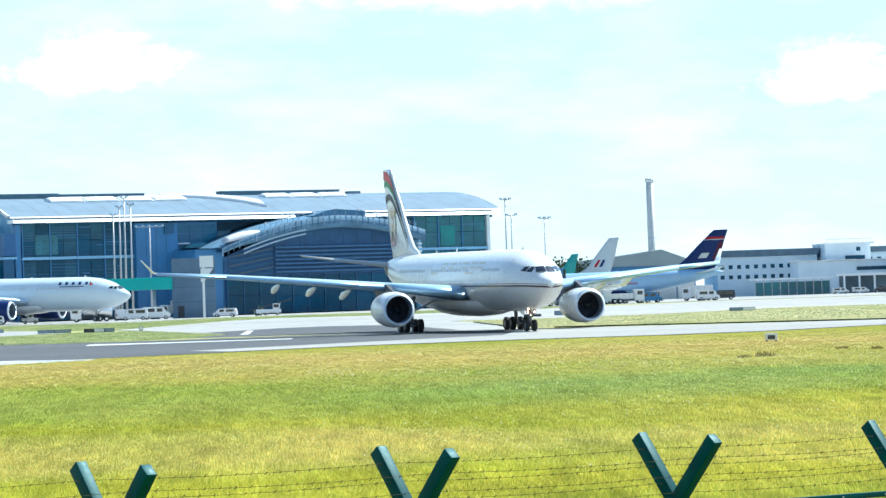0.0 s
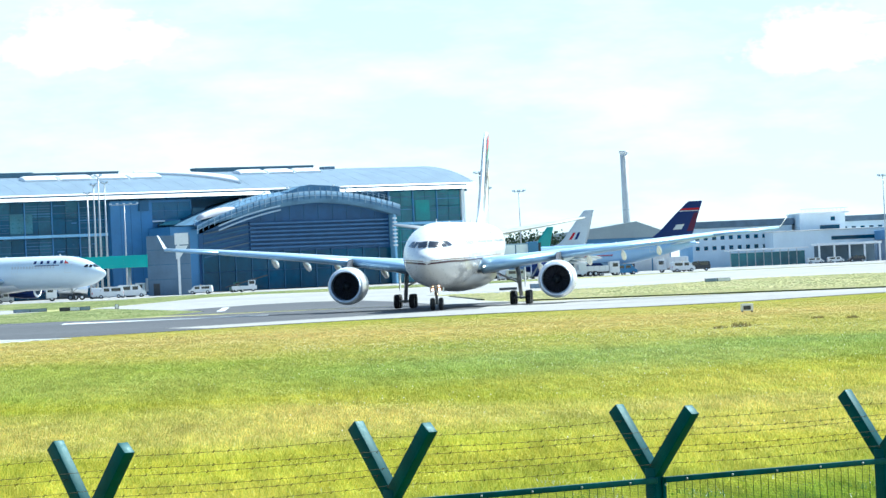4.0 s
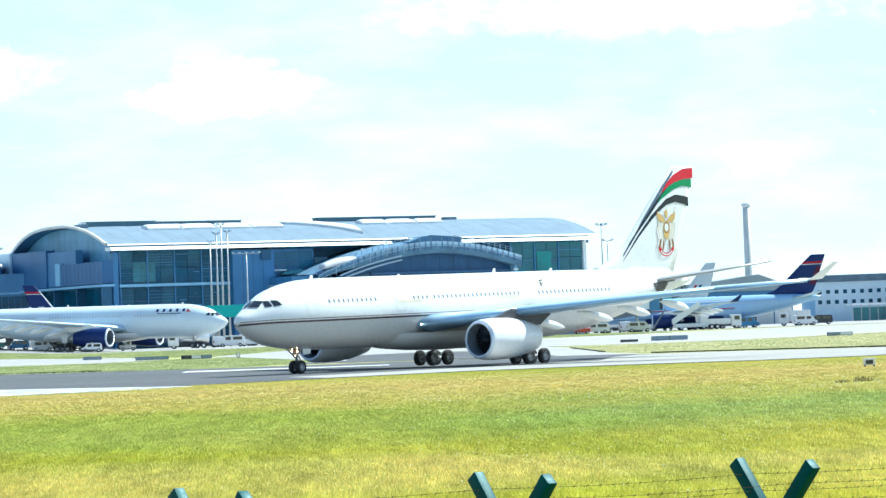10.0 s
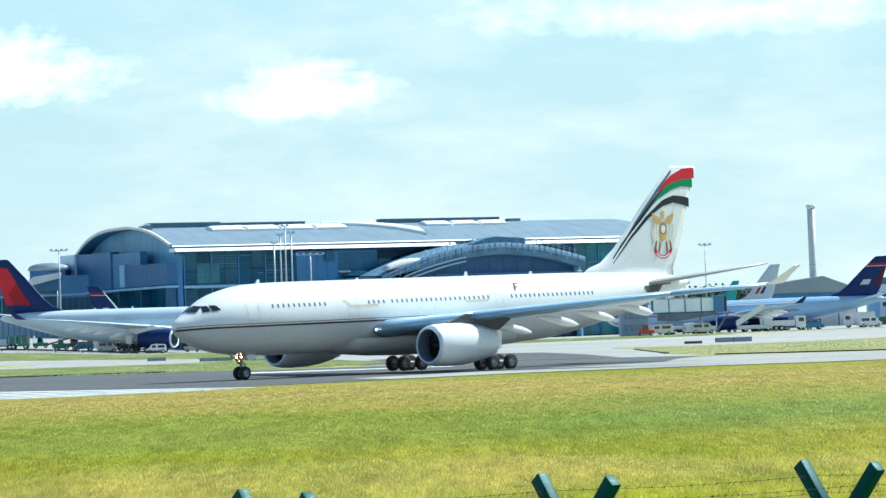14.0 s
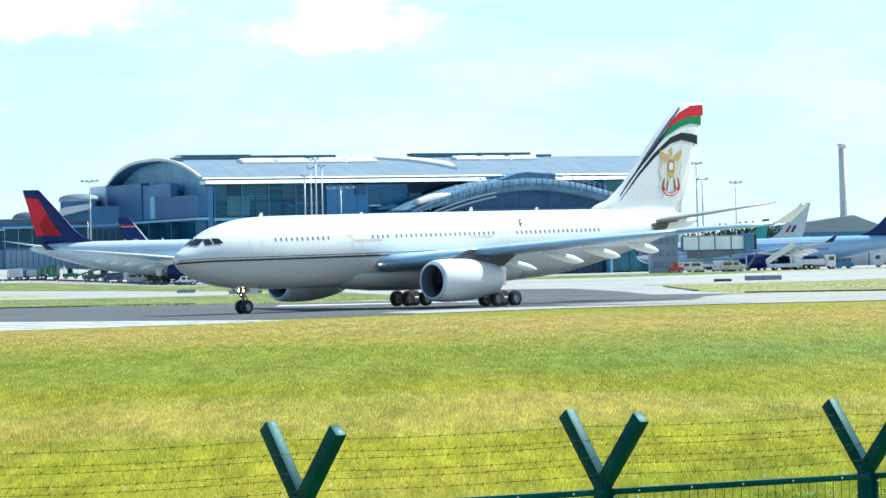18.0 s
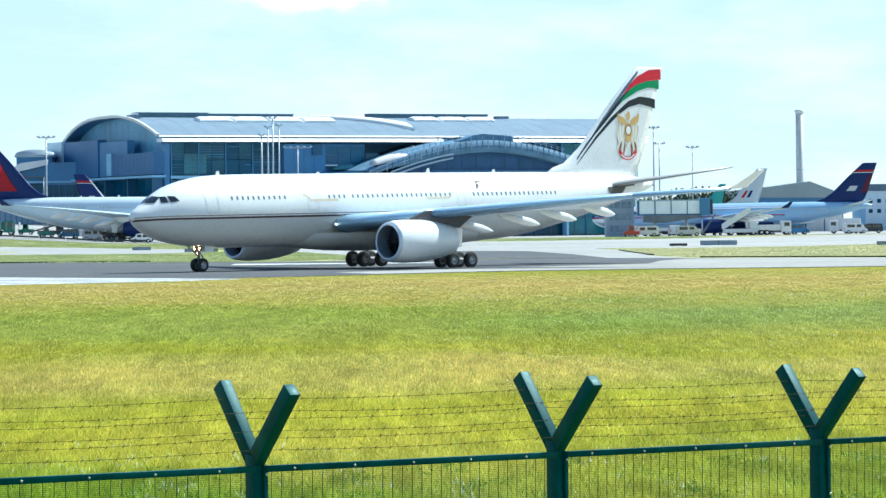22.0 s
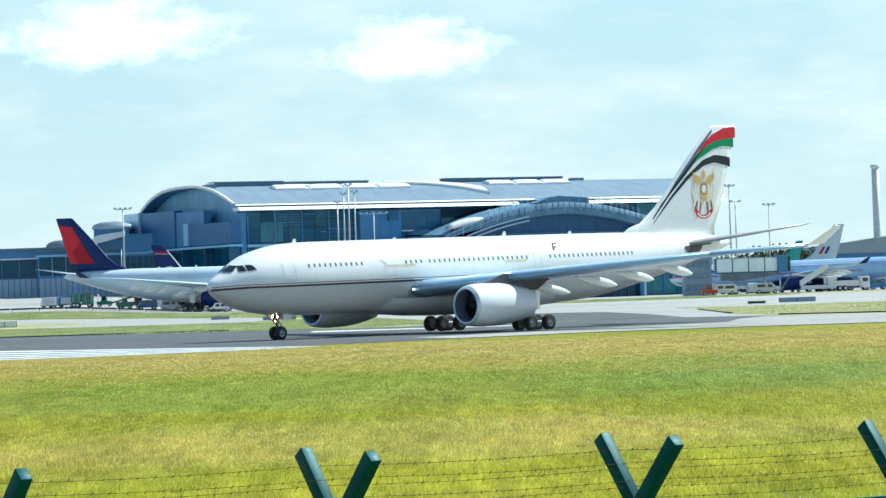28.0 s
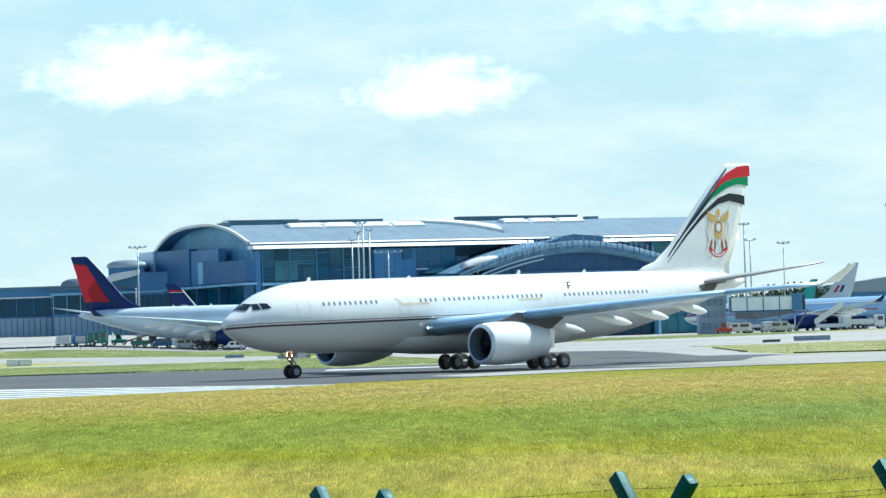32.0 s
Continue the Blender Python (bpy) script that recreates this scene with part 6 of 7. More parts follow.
def truck(x, y, hd, cab, load, label, tank=False, ln=7.5, hgt=3.3, name="truck"):
    e = thing(name, pose(x, y, ground_z(x, y) + 0.05, 0, 0, hd), label, "truck", "apron vehicles")
    part("chassis", box(-ln / 2, ln / 2, -0.5, 0.5, 0.55, 0.8), DGREY, e, smooth=False)
    c = part("cab", box(ln / 2 - 1.9, ln / 2, -1.15, 1.15, 0.5, 2.6, bev=0.12), cab, e, smooth=False)
    part("cab_window", box(ln / 2 - 0.02, ln / 2 + 0.02, -1.0, 1.0, 1.6, 2.35), GLASSDARK, c, smooth=False)
    for sg in (-1, 1):
        part("door_window", box(ln / 2 - 1.3, ln / 2 - 0.3, min(sg * 1.14, sg * 1.17), max(sg * 1.14, sg * 1.17), 1.6, 2.3), GLASSDARK, c, smooth=False)
    if tank:
        part("tank", revolve([(-ln / 2, 0.3), (-ln / 2 + 0.15, 0.95), (ln / 2 - 2.3, 0.95), (ln / 2 - 2.15, 0.3)], 24, (0, 0, 1.85), "x", caps=True), load, e)
    else:
        part("cargo_box", box(-ln / 2, ln / 2 - 2.0, -1.2, 1.2, 0.95, hgt, bev=0.04), load, e, smooth=False)
        for i in range(5):
            part("box_rib", box(-ln / 2 + 0.4 + i * 1.1, -ln / 2 + 0.46 + i * 1.1, -1.23, 1.23, 1.0, hgt - 0.05), PAINT_SHADE, e, smooth=False)
    wheel_set(e, (-ln * 0.36, -ln * 0.2, ln * 0.36), 1.0, 0.48)
    return e


def belt_loader(x, y, hd, paint, label):
    e = thing("belt_loader", pose(x, y, ground_z(x, y) + 0.05, 0, 0, hd), label, "belt loader", "apron vehicles")
    part("body", box(-2.6, 2.2, -0.95, 0.95, 0.45, 1.15, bev=0.08), paint, e, smooth=False)
    part("cab", box(0.6, 1.9, -0.95, -0.1, 1.15, 2.2, bev=0.06), paint, e, smooth=False)
    part("cab_window", box(0.75, 1.75, -0.97, -0.93, 1.45, 2.05), GLASSDARK, e, smooth=False)
    bm = box(-4.2, 4.2, 0.05, 0.85, -0.12, 0.12, bev=0.03)
    bmesh.ops.transform(bm, matrix=pose(0.3, 0, 2.0, 0, -14, 0), verts=bm.verts)
    part("conveyor", bm, DGREY, e, smooth=False)
    for x0 in (-1.6, 1.8):
        part("lift_arm", tube((x0, 0.4, 1.1), (x0 + 0.3, 0.4, 2.0 + 0.25 * x0), 0.07), GALV, e)
    wheel_set(e, (-1.8, 1.5), 0.82, 0.38)
    return e


def tug(x, y, hd, paint, label):
    e = thing("baggage_tug", pose(x, y, ground_z(x, y) + 0.05, 0, 0, hd), label, "tug", "apron vehicles")
    part("body", box(-1.4, 1.4, -0.7, 0.7, 0.35, 1.0, bev=0.08), paint, e, smooth=False)
    part("cab_frame", loft([[(-0.6, sy, 1.0), (0.5, sy, 1.0), (0.3, sy, 1.95), (-0.5, sy, 1.95)] for sy in (-0.62, 0.62)]), paint, e, smooth=False)
    part("cab_glass", box(-0.42, 0.3, -0.64, 0.64, 1.15, 1.8), GLASSDARK, e, smooth=False)
    wheel_set(e, (-0.9, 0.9), 0.66, 0.3)
    return e


def dolly(x, y, hd, load, label):
    e = thing("baggage_dolly", pose(x, y, ground_z(x, y) + 0.05, 0, 0, hd), label, "trailer", "baggage dollies")
    part("deck", box(-1.5, 1.5, -0.8, 0.8, 0.4, 0.52, bev=0.02), DGREY, e, smooth=False)
    part("container", loft([[(-1.35, sy, 0.54), (1.35, sy, 0.54), (1.35, sy, 2.0), (-1.0, sy, 2.0), (-1.35, sy, 1.4)] for sy in (-0.78, 0.78)]), load, e, smooth=False)
    part("curtain", box(-0.9, 1.1, -0.81, -0.79, 0.7, 1.8), PAINT_SHADE, e, smooth=False)
    part("drawbar", tube((1.5, 0, 0.45), (2.3, 0, 0.4), 0.04), DGREY, e)
    wheel_set(e, (-1.0, 1.0), 0.7, 0.24)
    return e


def stairs(x, y, hd, paint, label):
    e = thing("passenger_stairs", pose(x, y, ground_z(x, y) + 0.05, 0, 0, hd), label, "steps", "apron vehicles")
    part("truck_body", box(-3.2, 3.0, -1.0, 1.0, 0.5, 1.2, bev=0.08), paint, e, smooth=False)
    part("cab", box(1.5, 3.0, -1.0, 1.0, 1.2, 2.4, bev=0.1), paint, e, smooth=False)
    part("cab_window", box(2.98, 3.02, -0.85, 0.85, 1.6, 2.25), GLASSDARK, e, smooth=False)
    for i in range(14):
        part("step", box(-3.4 + 0.36 * i, -3.05 + 0.36 * i, -0.75, 0.75, 1.25 + 0.22 * i, 1.3 + 0.22 * i), GALV, e, smooth=False)
    for sg in (-1, 1):
        part("side_panel", loft([[(-3.4, y_, 1.1), (1.7, y_, 4.2), (1.7, y_, 5.2), (-3.4, y_, 2.1)] for y_ in (sg * 0.78, sg * 0.84)]), paint, e, smooth=False)
    part("top_platform", box(1.6, 3.1, -0.8, 0.8, 4.2, 4.32), GALV, e, smooth=False)
    wheel_set(e, (-2.0, 2.2), 0.88, 0.42)
    return e


YV = 556.0


def vx(r, y=YV):
    return r * y


vr = random.Random(21)
# by the big white parked jet
van(-38.3, 572, 186, VANW, "white car parked on the apron edge near a jet", 3.5, 1.6)
truck(vx(-0.0375, 588), 588, 180, VANW, ALU, "white tanker truck parked by a jet nose", True, 7.4)
van(vx(-0.0245, 600), 600, 178, VANW, "white crew van on the apron")
van(vx(-0.0180, 606), 606, 5, VANW, "white service van by the boarding bridge", 5.2, 2.3)
van(vx(-0.0285, 606), 606, 90, VANW, "white van parked end on", 4.6, 2.0)
truck(vx(-0.0110, 625), 625, 175, VANW, VANW, "white catering truck under the terminal", False, 7.0, 3.4)
van(vx(0.0030, 610), 610, 170, VANW, "white estate van by the terminal front", 4.4, 1.6)
van(vx(-0.0790, 596), 596, 10, DGREY, "dark van under a jet wing", 4.8, 1.9)
truck(vx(-0.0721, 590), 590, 180, DGREY, DGREY, "dark service truck under a jet", False, 6.6, 1.9)
belt_loader(vx(-0.0940, 600), 600, 20, DGREY, "dark belt loader on the apron")
tug(vx(-0.0958, 590), 590, 10, GREENV, "green baggage tug on the apron")
van(vx(-0.0819, 592), 592, 8, VANW, "white box van on the apron", 3.6, 1.9)
van(vx(-0.0891, 594), 594, 192, BLUEV, "blue and white pickup beside ground equipment", 3.6, 1.7)
truck(vx(-0.1088, 590), 590, 0, GREENV, GREENV, "green service truck on the apron", False, 3.9, 2.4)
dolly(vx(-0.1190, 592), 592, 0, VANW, "white cargo container on a dolly")
dolly(vx(-0.1168, 596), 596, 0, VANW, "white cargo container behind a dolly train")
dolly(vx(-0.1137, 594), 594, 0, mat("bright_blue_container", (0.03, 0.25, 0.62), 0.45, var=0.1), "bright blue baggage container on a dolly")
for i in range(4):
    dolly(vx(-0.0850, 606) + 3.3 * i, 606 + i, 3, (ALU, VANW, DGREY, VANW)[i], ("silver", "white", "dark", "white")[i] + " baggage container beside a jet")
tug(vx(-0.1020, 604), 604, 0, GREENV, "small green baggage tug")
tug(vx(-0.0560, 592), 592, 180, VANW, "small white baggage tug")
tug(vx(0.0140, 630), 630, 10, GREENV, "small green tug by the terminal")
belt_loader(vx(0.0165, 628), 628, 0, VANW, "white belt loader by the terminal front")
# by the dark-finned jet
van(vx(0.1280, 620), 620, 180, VANW, "white van by the tail of a parked jet", 5.0, 2.2)
stairs(vx(0.1340, 628), 628, 90, VANW, "white mobile passenger steps at a jet door")
van(vx(0.1330, 612), 612, 4, BLUEV, "blue and white service van", 4.6, 2.0)
truck(vx(0.1480, 636), 636, 170, VANW, VANW, "white box truck behind a parked jet", False, 6.0, 3.0)
van(vx(0.1510, 630), 630, 10, VANW, "white crew van on the apron", 4.6, 2.0)
van(vx(0.1560, 640), 640, 175, DGREY, "dark van on the apron", 4.5, 1.9)
for i in range(6):
    dolly(vx(0.1060, 625) + 3.4 * i, 625 + vr.uniform(-3, 3), vr.uniform(-10, 10), (VANW, ALU, DGREY)[i % 3], ("white", "silver", "dark grey")[i % 3] + " baggage container by a parked jet")
belt_loader(vx(0.1180, 620), 620, 200, VANW, "white belt loader at a parked jet")
tug(vx(0.0825, 588), 588, 4, REDV, "small red baggage tug under the boarding bridge")
van(vx(0.0868, 590), 590, 178, VANW, "white pickup van under the boarding bridge", 4.8, 1.9)
van(vx(0.0955, 596), 596, 90, VANW, "white van parked end on under the bridge", 4.6, 2.0)
van(vx(0.1000, 592), 592, 0, PAINT_SHADE, "pale grey van under the boarding bridge", 4.4, 1.9)
stairs(vx(0.1160, 600), 600, 5, VANW, "white mobile passenger steps parked by a jet")
truck(vx(0.1260, 606), 606, 0, VANW, VANW, "white flat loader parked by a jet", False, 6.4, 1.9)
truck(vx(0.0830, 625), 625, 0, VANW, PAINT_SHADE, "white and grey service truck", False, 6.5, 2.2)
truck(vx(0.0930, 632), 632, 180, VANW, VANW, "white high loader truck", False, 7.5, 3.6)
van(vx(0.1020, 628), 628, 0, VANW, "white van near the boarding bridge", 4.6, 2.1)
for i in range(1, 4):
    van(vx(0.1860, 830) + 5.4 * i, 830 + vr.uniform(-2, 2), vr.choice((0, 180, 5)), vr.choice((VANW, VANW, BLUEV, DGREY)), "parked car in front of far buildings", 4.3, 1.55)

# ---- boarding bridges ----
TEALB = mat("teal_bridge_panel", (0.02, 0.42, 0.38), 0.4, var=0.06, scale=0.4)


def bridge(x0, x1, y, z0, z1, skin, label, cab_left=True, panels=6, cab=1.5):
    e = thing("boarding_bridge", pose(x0, y, 0), label, "boarding bridge", "boarding bridges")
    ln = x1 - x0
    part("tunnel", box(0, ln, -1.5, 1.5, z0, z1, bev=0.08), skin, e, smooth=False)
    for i in range(panels + 1):
        part("tunnel_rib", box(ln * i / panels - 0.09, ln * i / panels + 0.09, -1.58, 1.58, z0 - 0.08, z1 + 0.08), CLADDARK if skin is not TEALB else skin, e, smooth=False)
    cx = 0.7 - cab if cab_left else ln - 0.7 + cab
    part("cab", box(cx - cab, cx + cab, -2.0, 2.0, z0 - 0.1, z1 + 0.3, bev=0.15), CLAD, e, smooth=False)
    part("cab_bellows", box(cx - cab - 0.5 if cab_left else cx + cab, cx - cab if cab_left else cx + cab + 0.5, -1.7, 1.7, z0, z1 + 0.1), DGREY, e, smooth=False)
    for px in (ln * 0.25, ln * 0.75):
        part("support_leg", tube((px, 0, ground_z(x0, y) + 0.05), (px, 0, z0), 0.28, 0.28, 12), GALV, e)
        part("foot", box(px - 0.9, px + 0.9, -0.9, 0.9, ground_z(x0, y) + 0.05, ground_z(x0, y) + 0.5, bev=0.05), DGREY, e, smooth=False)
    return e


bridge(-21.5, -8.0, 622, 6.9, 9.2, TEALB, "teal-panelled boarding bridge by the terminal")
jt = thing("bridge_tower", pose(-8.0, 621, 1.35), "grey boarding bridge tower block", "building")
part("tower_wall", box(0, 8.2, 0, 8, 0, 11.3, bev=0.05), mat("grey_tower_cladding", (0.12, 0.19, 0.275), 0.6, var=0.14, scale=0.3), jt, smooth=False)
for i in range(3):
    part("tower_joint", box(-0.02, 8.22, -0.03, 8.03, 3.0 + 2.8 * i, 3.08 + 2.8 * i), CLADDARK, jt, smooth=False)
part("tower_door", box(1.0, 2.2, -0.06, 0.02, 0.1, 2.3), DGREY, jt, smooth=False)
jb = bridge(50.6, 62.4, 598, 5.25, 7.9, mat("pale_blue_bridge_glass", (0.84, 0.90, 0.94), 0.35, var=0.08, scale=0.3), "pale glazed boarding bridge beside parked jets", False, 4, 0.95)
UNDER = mat("dark_bridge_grey", (0.20, 0.225, 0.26), 0.6, var=0.2, scale=0.5)
# dark sloping block below the tunnel, deeper towards one end
part("dark_underside", loft([[(0.9, y_, 5.15), (11.6, y_, 5.15), (11.6, y_, 4.75), (4.5, y_, 3.75), (0.9, y_, 3.95)] for y_ in (-1.2, 1.2)]), UNDER, jb, smooth=False)
part("lower_rail", box(0.1, 11.7, -1.62, -1.59, 5.17, 5.42), CLADDARK, jb, smooth=False)
part("roof_edge", box(0.1, 11.7, -1.66, -1.60, 7.76, 7.98), PANELW, jb, smooth=False)
for o in (0.0, 0.95):
    part("stair_stringer", loft([[(11.3 + a, -2.5 - o, z), (11.3 + a, -2.56 - o, z), (11.3 + a, -2.56 - o, z + 0.35), (11.3 + a, -2.5 - o, z + 0.35)] for a, z in ((0.0, 1.45), (2.5, 5.2))]), UNDER, jb, smooth=False)
for k_ in range(16):
    part("stair_tread", box(11.3 + 2.5 * k_ / 16, 11.6 + 2.5 * k_ / 16, -3.45, -2.56, 1.6 + 0.234 * k_, 1.66 + 0.234 * k_), UNDER, jb, smooth=False)

bs = thing("bridge_stair", pose(45.0, 600, 1.35), "grey glazed stair tower of a boarding bridge", "building")
part("stair_wall", box(0, 5.0, 0, 6, 0, 9.4, bev=0.05), mat("grey_stair_cladding", (0.36, 0.44, 0.52), 0.6, var=0.1), bs, smooth=False)
for i in range(4):
    part("stair_window", box(0.5, 4.5, -0.06, 0.02, 0.9 + 2.15 * i, 2.1 + 2.15 * i), mat("grey_stair_glass", (0.25, 0.34, 0.43), 0.3, var=0.25, scale=0.4), bs, smooth=False)
for i in range(5):
    part("stair_post", box(0.05 + 1.2 * i, 0.2 + 1.2 * i, -0.2, -0.06, 0, 9.4), mat("grey_stair_cladding", (0.36, 0.44, 0.52)), bs, smooth=False)

# ---- signs and small airfield things ----
sg_ = thing("stand_sign", pose(-1.35, 598, 1.35), "white blank stand sign board on a post", "sign")
part("board", box(-1.25, 1.25, -0.1, 0.1, 9.2, 11.3, bev=0.02), VANW, sg_, smooth=False)
part("lower_board", loft([[(-1.1, y_, 9.0), (1.2, y_, 9.0), (-0.5, y_, 6.6), (-1.1, y_, 6.6)] for y_ in (-0.08, 0.08)]), VANW, sg_, smooth=False)
part("post", box(-0.85, -0.4, -0.2, 0.2, 0, 9.2), VANW, sg_, smooth=False)
mk = thing("marker_box", pose(32.8, 192.5, ground_z(32, 192.5)), "white box marker on short legs in the grass", "marker")
part("box", box(-0.35, 0.35, -0.2, 0.2, 0.1, 0.52, bev=0.02), VANW, mk, smooth=False)
part("dark_face", box(-0.24, 0.2, -0.222, -0.203, 0.16, 0.4), DGREY, mk, smooth=False)
for x in (-0.28, 0.28):
    part("leg", box(x - 0.03, x + 0.03, -0.15, 0.15, 0, 0.1), DGREY, mk, smooth=False)


def taxi_sign(x, y, w, hgt, face, label, panels=1):
    e = thing("taxiway_sign", pose(x, y, ground_z(x, y)), label, "sign", "taxiway signs")
    part("casing", box(-w / 2, w / 2, -0.12, 0.12, 0.12, 0.12 + hgt, bev=0.03), DGREY, e, smooth=False)
    for i in range(panels):
        a = -w / 2 + w * i / panels
        part("face", box(a + 0.05, a + w / panels - 0.05, -0.145, -0.125, 0.16, 0.08 + hgt), face[i % len(face)], e, smooth=False)
    for x_ in (-w * 0.35, w * 0.35):
        part("leg", box(x_ - 0.04, x_ + 0.04, -0.05, 0.05, 0, 0.12), GALV, e, smooth=False)


bar = thing("low_barrier", pose(0, 0, 0), "long low dark barrier along the apron edge", "barrier")
for i in range(12):
    xa, xb = -92.0 + 4.6 * i, -92.0 + 4.6 * (i + 1) - 0.15
    za, zb = ground_z(xa, 563.5) + 0.3, ground_z(xb, 563.5) + 0.3
    part("barrier_board", loft([[(xa, y_, za), (xb, y_, zb), (xb, y_, zb + 0.28), (xa, y_, za + 0.28)] for y_ in (563.4, 563.5)]), DGREY, bar, smooth=False)
    part("barrier_leg", box(xa + 0.2, xa + 0.3, 563.5, 563.6, za - 0.3, za + 0.3), DGREY, bar, smooth=False)
BLUEGREY = mat("blue_grey_sign_back", (0.22, 0.29, 0.36), 0.6, var=0.06)
taxi_sign(42.7, 441, 2.4, 0.34, (DGREY,), "dark taxiway sign seen from behind")
taxi_sign(48.7, 446, 5.0, 0.62, (BLUEGREY,), "blue-grey back of a wide taxiway sign", 2)
taxi_sign(69.2, 428, 3.4, 0.45, (BLUEGREY, VANW), "blue-grey and white taxiway sign", 2)
taxi_sign(-21.3, 436, 4.4, 0.45, (BLUEGREY,), "blue-grey back of a taxiway sign", 2)
taxi_sign(-15.2, 430, 4.0, 0.5, (DGREY, VANW, BLUEGREY), "dark and white taxiway sign panels", 3)
taxi_sign(-9.8, 432, 0.5, 0.6, (VANW,), "small white marker panel by the taxiway")
taxi_sign(-60.0, 452, 3.4, 0.8, (VANW,), "white taxiway sign in the grass", 2)
taxi_sign(-31.0, 463, 2.6, 0.45, (BLUEGREY,), "blue-grey taxiway sign back")
# ---- grass ----
BLADE = mat("grass_blades", (0.42, 0.46, 0.06), 0.75, var=0.30, scale=0.09, color2=(0.69, 0.58, 0.15), spec=0.1)
bn, bl_ = BLADE.node_tree.nodes, BLADE.node_tree.links
b_pr, b_out = bn["Principled BSDF"], bn["Material Output"]
b_tc = [q for q in bn if q.type == "TEX_COORD"][0]
b_col = dry_bands(bn, bl_, b_tc, b_pr.inputs["Base Color"].links[0].from_socket, (0.73, 0.60, 0.22), (0.58, 0.52, 0.07), (0.50, 0.52, 0.13), (0.27, 0.42, 0.012))
# wisps and clumps of longer, darker growth
for b_sc, b_lo, b_hi in (((0.6, 0.10, 1.0), 0.90, 1.09), ((2.2, 0.28, 1.0), 0.80, 1.2)):
    b_m2, b_nz, b_r, b_hs = bn.new("ShaderNodeMapping"), bn.new("ShaderNodeTexNoise"), bn.new("ShaderNodeMapRange"), bn.new("ShaderNodeHueSaturation")
    b_m2.inputs["Scale"].default_value = b_sc
    b_nz.inputs["Scale"].default_value, b_nz.inputs["Detail"].default_value = 1.0, 3.0
    b_nz.name = "clump_noise"
    b_r.inputs["From Min"].default_value, b_r.inputs["From Max"].default_value = 0.33, 0.67
    b_r.inputs["To Min"].default_value, b_r.inputs["To Max"].default_value = b_lo, b_hi
    bl_.new(b_tc.outputs["Object"], b_m2.inputs["Vector"])
    bl_.new(b_m2.outputs[0], b_nz.inputs["Vector"])
    bl_.new(b_nz.outputs["Fac"], b_r.inputs["Value"])
    bl_.new(b_r.outputs["Result"], b_hs.inputs["Value"])
    bl_.new(b_col, b_hs.inputs["Color"])
    b_col = b_hs.outputs["Color"]
# each blade its own tone: dark green, yellow-green, straw and a few bleached ones
b_geo, b_ramp, b_mixr = bn.new("ShaderNodeNewGeometry"), bn.new("ShaderNodeValToRGB"), bn.new("ShaderNodeMix")
b_ramp.color_ramp.interpolation = "CONSTANT"
b_ramp.color_ramp.elements[0].color = (0.56, 0.74, 0.55, 1)
b_ramp.color_ramp.elements[1].position, b_ramp.color_ramp.elements[1].color = 0.95, (1.55, 1.6, 2.6, 1)
for b_p, b_c in ((0.2, (0.92, 1.0, 0.8)), (0.5, (1.15, 1.08, 0.9)), (0.8, (1.36, 1.22, 1.15))):
    b_ramp.color_ramp.elements.new(b_p).color = (*b_c, 1)
bl_.new(b_geo.outputs["Random Per Island"], b_ramp.inputs["Fac"])
b_mixr.data_type, b_mixr.blend_type = "RGBA", "MULTIPLY"
b_mixr.inputs["Factor"].default_value = 0.5
bl_.new(b_col, b_mixr.inputs["A"])
bl_.new(b_ramp.outputs["Color"], b_mixr.inputs["B"])
b_col = b_mixr.outputs["Result"]
bl_.new(b_col, b_pr.inputs["Base Color"])
b_map = bn.new("ShaderNodeMapping")
b_map.inputs["Scale"].default_value = (1.0, 0.35, 1.0)
bl_.new(b_tc.outputs["Object"], b_map.inputs["Vector"])
for q in [q for q in bn if q.type == "TEX_NOISE" and not q.name.startswith("clump") and abs(q.inputs["Scale"].default_value - 0.06) > 0.001]:
    bl_.new(b_map.outputs[0], q.inputs["Vector"])
for q in [q for q in bn if q.type == "MAP_RANGE" and abs(q.inputs["From Min"].default_value - 0.35) < 0.001]:
    q.inputs["From Min"].default_value, q.inputs["From Max"].default_value = 0.40, 0.62
b_tr, b_mx = bn.new("ShaderNodeBsdfTranslucent"), bn.new("ShaderNodeMixShader")
bl_.new(b_col, b_tr.inputs["Color"])
b_mx.inputs["Fac"].default_value = 0.52
bl_.new(b_pr.outputs[0], b_mx.inputs[1])
bl_.new(b_tr.outputs[0], b_mx.inputs[2])
bl_.new(b_mx.outputs[0], b_out.inputs["Surface"])


def translucent(m, fac):
    """Let light through a thin leaf of this colour."""
    n, l = m.node_tree.nodes, m.node_tree.links
    p, t, x = n["Principled BSDF"], n.new("ShaderNodeBsdfTranslucent"), n.new("ShaderNodeMixShader")
    l.new(p.inputs["Base Color"].links[0].from_socket, t.inputs["Color"])
    x.inputs["Fac"].default_value = fac
    l.new(p.outputs[0], x.inputs[1])
    l.new(t.outputs[0], x.inputs[2])
    l.new(x.outputs[0], n["Material Output"].inputs["Surface"])
    return m


def inside(poly, x, y):
    """Which points lie within a closed outline."""
    hit = np.zeros(len(x), bool)
    for (x0, y0), (x1, y1) in zip(poly, poly[1:] + poly[:1]):
        cross = ((y0 > y) != (y1 > y)) & (x < (x1 - x0) * (y - y0) / (y1 - y0 + 1e-9) + x0)
        hit ^= cross
    return hit


